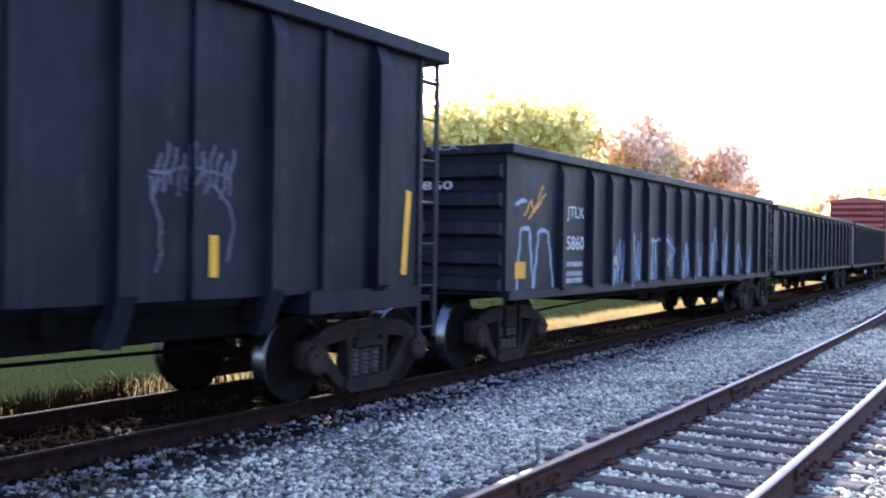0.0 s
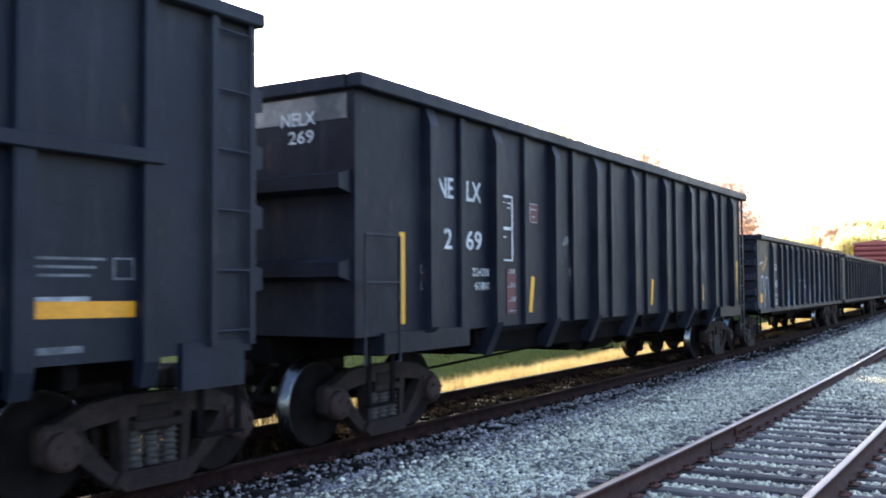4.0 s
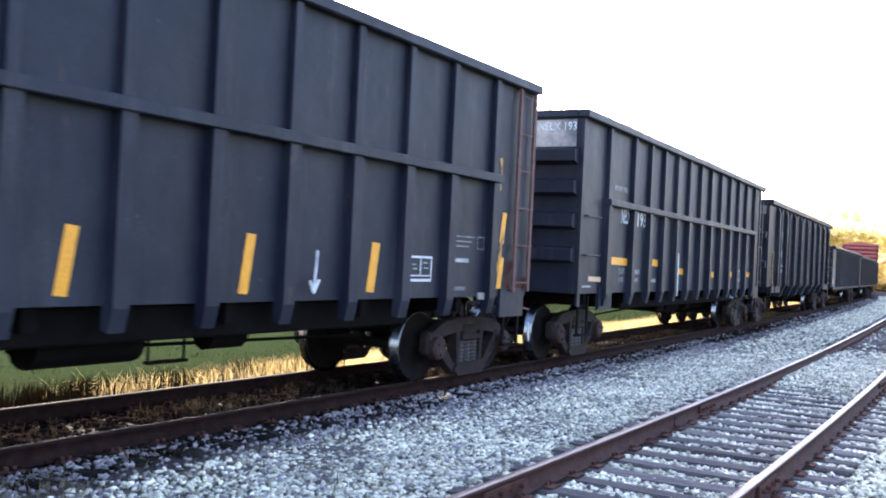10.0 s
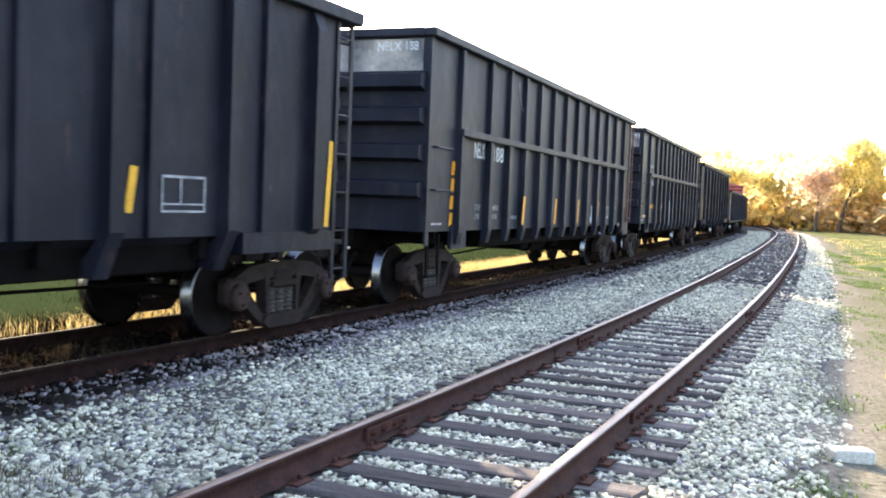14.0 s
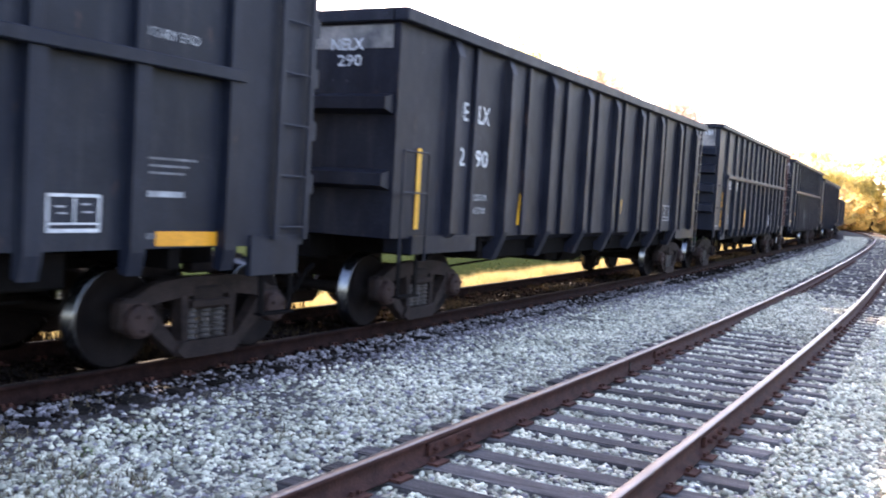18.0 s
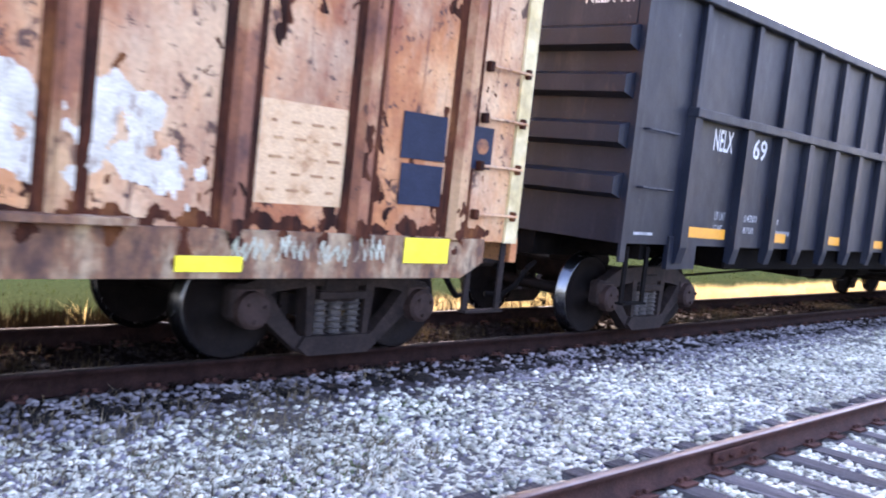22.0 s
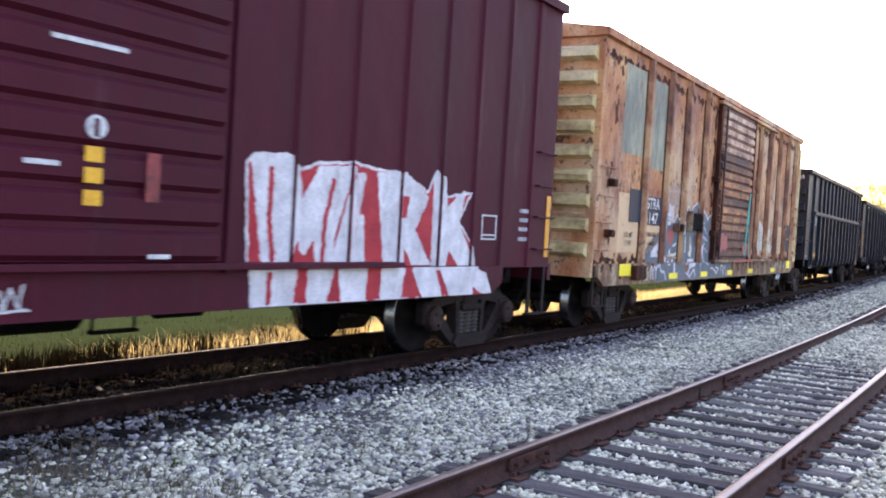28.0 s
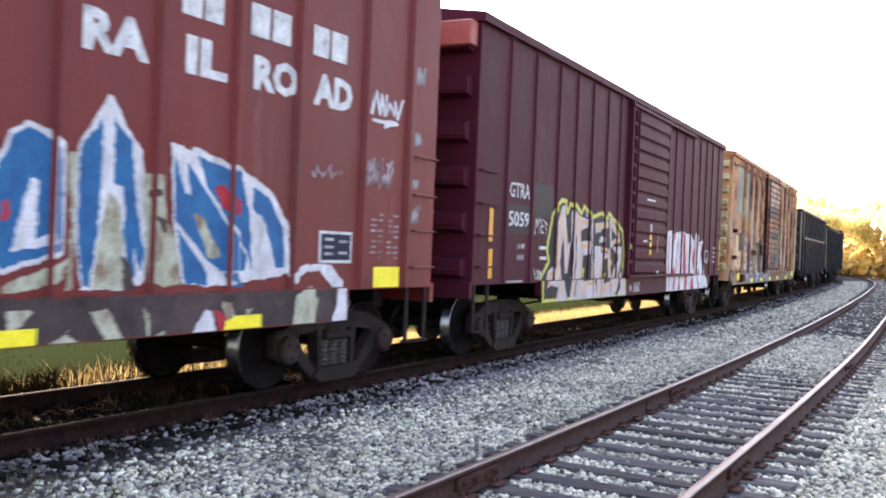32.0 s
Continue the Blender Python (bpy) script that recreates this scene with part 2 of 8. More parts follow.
STREAK = (1.2, 1.2, 0.16)
M = {
    "black_paint": material("black_paint", [(0.0043, 0.0060, 0.0124), (0.0069, 0.0093, 0.0181), (0.0134, 0.0162, 0.0263)], 0.52, grain=1.6, stretch=STREAK, contrast=(0.3, 0.75), bump=0.05, fine=35, fine_amount=0.2, wear=[((0.026, 0.028, 0.038), 0.8, (1, 1, 0.8), 0.46, 0.66, 0.45), ((0.075, 0.072, 0.075), 3.0, (1, 1, 0.10), 0.54, 0.75, 0.32), ((0.085, 0.05, 0.035), 5.0, (1, 1, 0.35), 0.62, 0.74, 0.55), ((0.11, 0.11, 0.12), 11.0, (1, 1, 0.8), 0.66, 0.74, 0.5)], spec=0.22, dent=0.25),
    "black_paint_old": material("black_paint_old", [(0.0040, 0.0046, 0.0094), (0.0068, 0.0080, 0.0155), (0.0155, 0.0172, 0.0265)], 0.52, grain=1.9, stretch=STREAK, contrast=(0.3, 0.8), bump=0.06, fine=30, fine_amount=0.25, wear=[((0.030, 0.031, 0.042), 0.8, (1, 1, 0.8), 0.46, 0.66, 0.45), ((0.07, 0.066, 0.072), 2.6, (1, 1, 0.09), 0.54, 0.75, 0.32), ((0.075, 0.045, 0.035), 4.0, (1, 1, 0.4), 0.61, 0.74, 0.6), ((0.12, 0.12, 0.14), 9.0, (1, 1, 0.7), 0.66, 0.74, 0.5)], spec=0.17, dent=0.25),
    "bare_end": material("bare_end", [(0.05, 0.052, 0.056), (0.20, 0.182, 0.168), (0.38, 0.33, 0.28)], 0.6, grain=1.1, contrast=(0.34, 0.6), bump=0.08, fine=18, fine_amount=0.2),
    "maroon_paint": material("maroon_paint", [(0.043, 0.0030, 0.0098), (0.056, 0.0042, 0.0132), (0.070, 0.0075, 0.0185)], 0.65, grain=1.4, stretch=STREAK, contrast=(0.3, 0.75), bump=0.04, fine=30, fine_amount=0.1, wear=[((0.035, 0.010, 0.016), 2.6, (1, 1, 0.09), 0.52, 0.75, 0.6), ((0.13, 0.07, 0.075), 3.4, (1, 1, 0.12), 0.60, 0.78, 0.4)], spec=0.17, dent=0.2),
    "red_paint": material("red_paint", [(0.115, 0.012, 0.012), (0.145, 0.016, 0.015), (0.18, 0.027, 0.024)], 0.52, grain=1.5, stretch=STREAK, contrast=(0.3, 0.75), bump=0.04, fine=28, fine_amount=0.14, wear=[((0.07, 0.020, 0.018), 2.4, (1, 1, 0.08), 0.52, 0.76, 0.6), ((0.24, 0.13, 0.12), 3.2, (1, 1, 0.12), 0.60, 0.78, 0.4)], spec=0.28, dent=0.2),
    "roof_red": material("roof_red", [(0.32, 0.064, 0.048), (0.4, 0.096, 0.072)], 0.5, grain=2),
    "rusted_ochre": material("rusted_ochre", [(0.19, 0.048, 0.018), (0.37, 0.135, 0.044), (0.55, 0.28, 0.12)], 0.7, grain=0.9, stretch=(1, 1, 0.7), contrast=(0.36, 0.62), bump=0.1, fine=26, fine_amount=0.16, dent=0.3, wear=[((0.52, 0.38, 0.24), 0.6, (1, 1, 0.5), 0.47, 0.60, 0.7), ((0.22, 0.055, 0.022), 1.1, (1, 1, 0.6), 0.52, 0.66, 0.6), ((0.06, 0.018, 0.012), 7.0, (1, 1, 0.07), 0.59, 0.68, 0.75), ((0.04, 0.013, 0.010), 4.2, (1, 1, 0.8), 0.585, 0.63, 0.9), ((0.035, 0.012, 0.010), 14.0, (1, 0.7, 1.2), 0.60, 0.66, 0.9)]),
    "rusted_post": material("rusted_post", [(0.10, 0.032, 0.018), (0.25, 0.095, 0.042), (0.44, 0.26, 0.13)], 0.7, grain=1.0, stretch=(1, 1, 0.7), contrast=(0.38, 0.6), bump=0.1, fine=26, fine_amount=0.16, wear=[((0.05, 0.016, 0.011), 5.0, (1, 1, 0.5), 0.56, 0.66, 0.85), ((0.04, 0.013, 0.010), 12.0, (1, 1, 0.8), 0.62, 0.68, 0.9)]),
    "rusted_sill": material("rusted_sill", [(0.0525, 0.0195, 0.01125), (0.165, 0.075, 0.03375), (0.315, 0.225, 0.135)], 0.72, grain=2.6, stretch=(1.5, 1.5, 0.6), contrast=(0.34, 0.62), bump=0.2, fine=14, fine_amount=0.4, wear=[((0.05, 0.022, 0.018), 7.0, (1, 1, 0.5), 0.52, 0.66, 0.8)]),
    "rusted_door": material("rusted_door", [(0.022, 0.009, 0.008), (0.07, 0.022, 0.013), (0.16, 0.06, 0.025)], 0.72, grain=1.3, stretch=(1, 0.6, 1.3), contrast=(0.38, 0.6), bump=0.2, fine=8, fine_amount=0.45, wear=[((0.06, 0.014, 0.014), 1.6, (1, 0.5, 1), 0.46, 0.62, 0.8), ((0.02, 0.010, 0.010), 7.0, (1, 1, 0.6), 0.54, 0.68, 0.8)]),
    "spring_iron": material("spring_iron", [(0.03, 0.0252, 0.024), (0.06, 0.051, 0.0468)], 0.75, grain=6, bump=0.2),
    "rust_seam": material("rust_seam", [(0.0195, 0.00715, 0.0052), (0.065, 0.0195, 0.00975), (0.143, 0.05525, 0.0195)], 0.8, grain=2.5, stretch=(2, 2, 0.35), contrast=(0.4, 0.68), bump=0.2, fine=14, fine_amount=0.3, spec=0.12),
    "weed_brown": material("weed_brown", [(0.10, 0.075, 0.045), (0.20, 0.155, 0.085)], 0.85, grain=1.2, bump=0, island=0.4, through_light=0.25),
    # Brown weeds with the shade between the main rails put into their colour.
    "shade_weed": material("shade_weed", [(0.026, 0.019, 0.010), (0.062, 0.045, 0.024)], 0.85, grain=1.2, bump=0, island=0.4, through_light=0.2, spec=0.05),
    "rust": material("rust", [(0.0384, 0.01664, 0.01408), (0.0832, 0.0352, 0.0256)], 0.85, grain=9, bump=0.3, spec=0.1),
    "rusted_ridge": material("rusted_ridge", [(0.10, 0.034, 0.020), (0.34, 0.125, 0.042), (0.46, 0.21, 0.08)], 0.72, grain=2.2, stretch=(1, 1, 2), contrast=(0.36, 0.62), bump=0.2, fine=9, fine_amount=0.4, random_object=0.25, wear=[((0.06, 0.022, 0.022), 2.4, (1, 0.5, 1), 0.50, 0.64, 0.85), ((0.03, 0.012, 0.010), 9.0, (1, 0.6, 1.6), 0.56, 0.64, 0.85)]),
    "peach_ridge": material("peach_ridge", [(0.16, 0.07, 0.06), (0.40, 0.24, 0.17), (0.50, 0.36, 0.27)], 0.72, grain=2.2, contrast=(0.34, 0.6), bump=0.2, fine=9, fine_amount=0.35, random_object=0.2, wear=[((0.12, 0.04, 0.045), 3.0, (1, 0.6, 1), 0.50, 0.62, 0.8)]),
    "yellow_rib": material("yellow_rib", [(0.20, 0.13, 0.06), (0.46, 0.36, 0.17), (0.58, 0.48, 0.27)], 0.7, grain=1.6, contrast=(0.33, 0.6), bump=0.15, fine=9, fine_amount=0.3),
    "rusty_ladder": material("rusty_ladder", [(0.05, 0.02, 0.018), (0.11, 0.045, 0.035)], 0.75, grain=7, bump=0.2),
    # Near-black: the deep shade under the cars is put into the colour.
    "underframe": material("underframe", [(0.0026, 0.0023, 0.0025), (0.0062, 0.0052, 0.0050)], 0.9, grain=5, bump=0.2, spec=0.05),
    "truck_iron": material("truck_iron", [(0.0085, 0.0066, 0.0066), (0.023, 0.0158, 0.0142)], 0.8, grain=6, bump=0.25, fine=40, spec=0.12),
    "frame_iron": material("frame_iron", [(0.0125, 0.0092, 0.0090), (0.030, 0.0210, 0.0190)], 0.8, grain=5, bump=0.25, fine=40, spec=0.12),
    "cap_iron": material("cap_iron", [(0.022, 0.0135, 0.0125), (0.044, 0.027, 0.024)], 0.75, grain=7, bump=0.2, fine=40, spec=0.15),
    "wheel_iron": material("wheel_iron", [(0.0045, 0.0037, 0.0037), (0.0115, 0.0086, 0.0082)], 0.7, grain=5, bump=0.15, spec=0.06),
    "bright_steel": material("bright_steel", [(0.10, 0.102, 0.107), (0.16, 0.163, 0.168)], 0.24, metal=1.0, grain=20, bump=0.04),
    "rail_side": material("rail_side", [(0.027, 0.01275, 0.01125), (0.06375, 0.0285, 0.0225)], 0.82, grain=7, bump=0.3, fine=50, spec=0.12),
    "rail_head": material("rail_head", [(0.06, 0.042, 0.038), (0.20, 0.175, 0.165)], 0.45, metal=0.6, grain=2.0, stretch=(6, 0.5, 1), bump=0.05),
    # Main rails: rust brown, darkened to carry the shade under the train.
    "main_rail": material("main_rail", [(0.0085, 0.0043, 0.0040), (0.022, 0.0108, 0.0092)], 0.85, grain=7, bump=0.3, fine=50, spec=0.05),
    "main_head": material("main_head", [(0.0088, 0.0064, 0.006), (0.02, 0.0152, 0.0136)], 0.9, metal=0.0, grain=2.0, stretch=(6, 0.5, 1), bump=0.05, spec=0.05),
    "tie_wood": material("tie_wood", [(0.030, 0.027, 0.027), (0.085, 0.077, 0.076), (0.17, 0.155, 0.15)], 0.9, grain=3.0, stretch=(0.6, 7, 7), contrast=(0.3, 0.72), bump=0.5, fine=45, fine_amount=0.3, random_object=0.35, spec=0.12),
    "pale_stone": material("pale_stone", [(0.30, 0.28, 0.205), (0.53, 0.50, 0.375), (0.74, 0.69, 0.53)], 0.9, grain=2.0, contrast=(0.28, 0.72), bump=0.3, fine=90, fine_amount=0.2, island=0.55, spec=0.12),
    "dark_stone": material("dark_stone", [(0.10, 0.088, 0.098), (0.19, 0.17, 0.175), (0.33, 0.30, 0.29)], 0.9, grain=2.4, contrast=(0.3, 0.7), bump=0.3, fine=90, fine_amount=0.15, island=0.6, spec=0.12),
    # Sooty stones and main ties, their colour lowered further for the train's shade.
    "shade_soot_stone": material("shade_soot_stone", [(0.008, 0.006, 0.0055), (0.017, 0.0125, 0.011), (0.03, 0.023, 0.02)], 0.9, grain=2.4, contrast=(0.3, 0.7), bump=0.3, fine=90, fine_amount=0.15, island=0.5, spec=0.0),
    "shaded_tie": material("shaded_tie", [(0.0084, 0.00714, 0.00672), (0.021, 0.01764, 0.01596)], 0.9, grain=3.0, stretch=(0.6, 7, 7), bump=0.5, fine=45, fine_amount=0.3, random_object=0.3, spec=0.05),
    "dry_grass": material("dry_grass", [(0.42, 0.31, 0.11), (0.64, 0.51, 0.24)], 0.8, grain=0.8, bump=0, island=0.35, through_light=0.5, spec=0.1),
    # Dead grass, far darker than straw: its shade is in the colour.
    "shade_grass": material("shade_grass", [(0.0084, 0.0057, 0.0033), (0.0192, 0.0132, 0.0066)], 0.85, grain=1.2, bump=0, island=0.4, through_light=0.06, spec=0.0),
    "green_grass": material("green_grass", [(0.023, 0.034, 0.010), (0.046, 0.058, 0.020)], 0.8, grain=1, bump=0, island=0.4, through_light=0.3, spec=0.05),
    "verge_green": material("verge_green", [(0.07, 0.13, 0.025), (0.15, 0.21, 0.05)], 0.8, grain=1, bump=0, island=0.4, through_light=0.3),
    "bark": material("bark", [(0.07, 0.055, 0.045), (0.15, 0.12, 0.10)], 0.9, grain=4, stretch=(4, 4, 0.6), bump=0.5),
    "yellow_leaves": material("yellow_leaves", [(0.80, 0.71, 0.34), (0.90, 0.84, 0.50)], 0.7, grain=0.4, bump=0, island=0.3, through_light=0.8),
    "russet_leaves": material("russet_leaves", [(0.84, 0.64, 0.46), (0.92, 0.78, 0.62)], 0.7, grain=0.4, bump=0, island=0.3, through_light=0.8),
    "gold_leaves": material("gold_leaves", [(0.80, 0.64, 0.26), (0.90, 0.78, 0.42)], 0.7, grain=0.4, bump=0, island=0.3, through_light=0.75),
    "rust_leaves": material("rust_leaves", [(0.70, 0.50, 0.26), (0.82, 0.64, 0.38)], 0.7, grain=0.4, bump=0, island=0.4, through_light=0.5),
    "green_leaves": material("green_leaves", [(0.66, 0.60, 0.20), (0.80, 0.72, 0.32)], 0.7, grain=0.4, bump=0, island=0.3, through_light=0.6),
    "white_letters": material("white_letters", [(0.425, 0.4335, 0.442), (0.629, 0.6375, 0.646)], 0.6, grain=6, bump=0.05, wear=[((0.12, 0.12, 0.13), 14.0, (1, 1, 0.6), 0.52, 0.68, 0.65)], spec=0.2),
    "dull_letters": material("dull_letters", [(0.14, 0.15, 0.16), (0.36, 0.37, 0.39)], 0.65, grain=9, bump=0),
    "faint_letters": material("faint_letters", [(0.05, 0.055, 0.065), (0.15, 0.155, 0.17)], 0.65, grain=9, bump=0),
    "splash_ochre": material("splash_ochre", [(0.16, 0.06, 0.015), (0.42, 0.22, 0.03)], 0.6, grain=7, contrast=(0.4, 0.6), bump=0.05),
    "yellow_tape": material("yellow_tape", [(0.60, 0.30, 0.006), (0.72, 0.37, 0.010)], 0.45, grain=7, bump=0.05),
    "orange_tape": material("orange_tape", [(0.56, 0.23, 0.006), (0.68, 0.29, 0.010)], 0.45, grain=9, bump=0.05),
    "lemon_tape": material("lemon_tape", [(0.78, 0.62, 0.01), (0.85, 0.72, 0.03)], 0.4, grain=5, bump=0.03),
    "spray_white": material("spray_white", [(0.408, 0.3995, 0.425), (0.629, 0.6205, 0.646)], 0.6, grain=4, bump=0.03, wear=[((0.20, 0.19, 0.20), 5.0, (1, 1, 0.25), 0.54, 0.72, 0.7)], spec=0.2),
    "spray_pale": material("spray_pale", [(0.272, 0.28, 0.2), (0.432, 0.432, 0.336)], 0.65, grain=5, bump=0.03, wear=[((0.16, 0.07, 0.04), 5.0, (1, 1, 0.6), 0.49, 0.62, 0.8)], spec=0.2),
    "spray_cream": material("spray_cream", [(0.40, 0.37, 0.30), (0.58, 0.55, 0.47)], 0.65, grain=5, bump=0.03, wear=[((0.16, 0.08, 0.045), 7.0, (1, 1, 0.5), 0.54, 0.66, 0.8)]),
    "spray_lilac": material("spray_lilac", [(0.36, 0.31, 0.33), (0.55, 0.50, 0.53)], 0.6, grain=3, bump=0.03, wear=[((0.20, 0.17, 0.18), 4.0, (1, 1, 0.2), 0.52, 0.70, 0.7), ((0.50, 0.28, 0.14), 1.6, (1, 1, 0.4), 0.56, 0.68, 0.5)], spec=0.2),
    "spray_umber": material("spray_umber", [(0.030, 0.020, 0.021), (0.075, 0.052, 0.052)], 0.6, grain=3, bump=0.03, spec=0.15),
    "spray_haze": material("spray_haze", [(0.30, 0.22, 0.20), (0.46, 0.38, 0.36)], 0.65, grain=5, bump=0.03),
    "spray_red": material("spray_red", [(0.28, 0.012, 0.026), (0.40, 0.03, 0.04)], 0.55, grain=5, bump=0.03, spec=0.2),
    "spray_black": material("spray_black", [(0.0144, 0.0136, 0.016), (0.032, 0.0288, 0.036)], 0.55, grain=5, bump=0.03, spec=0.12),
    "spray_orange": material("spray_orange", [(0.493, 0.238, 0.0765), (0.595, 0.357, 0.17)], 0.55, grain=5, bump=0.03),
    "spray_lime": material("spray_lime", [(0.357, 0.374, 0.0425), (0.4675, 0.4675, 0.085)], 0.55, grain=5, bump=0.03),
    "spray_blue": material("spray_blue", [(0.007, 0.08, 0.21), (0.013, 0.125, 0.28)], 0.5, grain=4, bump=0.03, spec=0.15),
    "spray_slate": material("spray_slate", [(0.080, 0.104, 0.135), (0.115, 0.145, 0.18)], 0.6, grain=4, bump=0.03, wear=[((0.05, 0.045, 0.05), 5.0, (1, 1, 0.5), 0.50, 0.68, 0.7), ((0.10, 0.045, 0.03), 9.0, (1, 0.8, 1), 0.59, 0.66, 0.8)], spec=0.2),
    "spray_sky": material("spray_sky", [(0.16, 0.224, 0.32), (0.272, 0.344, 0.448)], 0.6, grain=4, bump=0.03),
    "spray_faint": material("spray_faint", [(0.033, 0.033, 0.0495), (0.099, 0.0957, 0.132)], 0.6, grain=3, bump=0.03),
    "patch_navy": material("patch_navy", [(0.011, 0.016, 0.034), (0.017, 0.023, 0.046)], 0.5, grain=4, bump=0.03, spec=0.12),
    "patch_plum": material("patch_plum", [(0.013, 0.0095, 0.017), (0.02, 0.014, 0.024)], 0.5, grain=4, bump=0.03, spec=0.12),
    "patch_cream": material("patch_cream", [(0.2912, 0.1456, 0.0616), (0.4816, 0.3024, 0.1568), (0.5376, 0.3584, 0.2016)], 0.6, grain=5, contrast=(0.3, 0.5), bump=0.05),
    "notice_red": material("notice_red", [(0.06, 0.011, 0.014), (0.11, 0.02, 0.024)], 0.6, grain=5, bump=0.05),
    "patch_red": material("patch_red", [(0.22, 0.025, 0.03), (0.32, 0.045, 0.05)], 0.55, grain=5, bump=0.05),
    "faded_red": material("faded_red", [(0.09, 0.008, 0.012), (0.24, 0.025, 0.025)], 0.55, grain=9, bump=0.05),
    "patch_sage": material("patch_sage", [(0.10, 0.115, 0.09), (0.20, 0.21, 0.16), (0.36, 0.34, 0.23)], 0.7, grain=2.2, stretch=(1, 1, 0.4), contrast=(0.35, 0.66), bump=0.05, wear=[((0.16, 0.06, 0.03), 4.0, (1, 1, 0.3), 0.58, 0.68, 0.8)]),
    "faded_text": material("faded_text", [(0.22, 0.10, 0.045), (0.40, 0.24, 0.12)], 0.7, grain=9, bump=0),
    "chalk_faint": material("chalk_faint", [(0.10, 0.030, 0.034), (0.32, 0.25, 0.28)], 0.7, grain=5, contrast=(0.4, 0.6), bump=0),
    "teal_cloth": material("teal_cloth", [(0.0, 0.24, 0.21), (0.02, 0.38, 0.32)], 0.7, grain=9, bump=0.2),
    "pale_block": material("pale_block", [(0.385, 0.371, 0.315), (0.504, 0.49, 0.434)], 0.8, grain=12, bump=0.2),
}


# ---- mesh tools ----
def finish(name, bm, mat, parent=None, label="", smooth=False):
    me = bpy.data.meshes.new(name)
    bmesh.ops.recalc_face_normals(bm, faces=bm.faces)
    bm.to_mesh(me)
    bm.free()
    me.materials.append(M[mat] if isinstance(mat, str) else mat)
    if smooth:
        me.polygons.foreach_set("use_smooth", [True] * len(me.polygons))
    ob = new(name, me)
    ob.parent = parent
    return tagged(ob, label)


def part(name, bm, mat, parent, label="", smooth=False):
    return finish(name, bm, mat, parent, label, smooth)


def from_arrays(name, verts, faces, mat, parent=None):
    """A mesh from arrays of corners and of faces with equal numbers of corners."""
    me = bpy.data.meshes.new(name)
    k = faces.shape[1]
    me.vertices.add(len(verts))
    me.vertices.foreach_set("co", np.ascontiguousarray(verts, dtype=np.float32).ravel())
    me.loops.add(faces.size)
    me.loops.foreach_set("vertex_index", np.ascontiguousarray(faces, dtype=np.int32).ravel())
    me.polygons.add(len(faces))
    me.polygons.foreach_set("loop_start", np.arange(len(faces), dtype=np.int32) * k)
    me.update(calc_edges=True)
    me.materials.append(M[mat] if isinstance(mat, str) else mat)
    ob = new(name, me)
    ob.parent = parent
    return ob


def add_box(bm, x0, x1, y0, y1, z0, z1, bevel=0.0):
    c = [bm.verts.new((x, y, z)) for z in (z0, z1) for y in (y0, y1) for x in (x0, x1)]
    f = [bm.faces.new([c[i] for i in q]) for q in ((0, 2, 3, 1), (4, 5, 7, 6), (0, 1, 5, 4), (2, 6, 7, 3), (0, 4, 6, 2), (1, 3, 7, 5))]
    if bevel:
        bmesh.ops.bevel(bm, geom=list({e for q in f for e in q.edges}), offset=bevel, segments=1, affect="EDGES")


def box(x0, x1, y0, y1, z0, z1, bevel=0.0):
    bm = bmesh.new()
    add_box(bm, x0, x1, y0, y1, z0, z1, bevel)
    return bm


def add_prism(bm, outline, axis, a, b):
    """A solid with the given outline (pairs) between a and b along axis 'x', 'y' or 'z'."""
    def at(p, w):
        return {"x": (w, p[0], p[1]), "y": (p[0], w, p[1]), "z": (p[0], p[1], w)}[axis]
    lo = [bm.verts.new(at(p, a)) for p in outline]
    hi = [bm.verts.new(at(p, b)) for p in outline]
    bm.faces.new(lo)
    bm.faces.new(hi[::-1])
    for i in range(len(outline)):
        j = (i + 1) % len(outline)
        bm.faces.new((lo[i], hi[i], hi[j], lo[j]))


def prism(outline, axis, a, b):
    bm = bmesh.new()
    add_prism(bm, outline, axis, a, b)
    return bm


def add_rod(bm, a, b, r, sides=8):
    a, b = Vector(a), Vector(b)
    d = (b - a).normalized()
    u = d.orthogonal().normalized()
    v = d.cross(u)
    ring = [[bm.verts.new(p + r * (math.cos(2 * math.pi * i / sides) * u + math.sin(2 * math.pi * i / sides) * v)) for i in range(sides)] for p in (a, b)]
    for i in range(sides):
        j = (i + 1) % sides
        bm.faces.new((ring[0][i], ring[0][j], ring[1][j], ring[1][i]))
    bm.faces.new(ring[0][::-1])
    bm.faces.new(ring[1])


def rod(a, b, r, sides=8):
    bm = bmesh.new()
    add_rod(bm, a, b, r, sides)
    return bm


def add_lathe(bm, profile, y=0.0, z=0.0, sides=28):
    """Turns (x, radius) pairs round the line along x through (y, z)."""
    rings = []
    for x, r in profile:
        rings.append([bm.verts.new((x, y + r * math.cos(2 * math.pi * i / sides), z + r * math.sin(2 * math.pi * i / sides))) for i in range(sides)])
    for p, q in zip(rings, rings[1:]):
        for i in range(sides):
            j = (i + 1) % sides
            bm.faces.new((p[i], p[j], q[j], q[i]))
    bm.faces.new(rings[0][::-1])
    bm.faces.new(rings[-1])


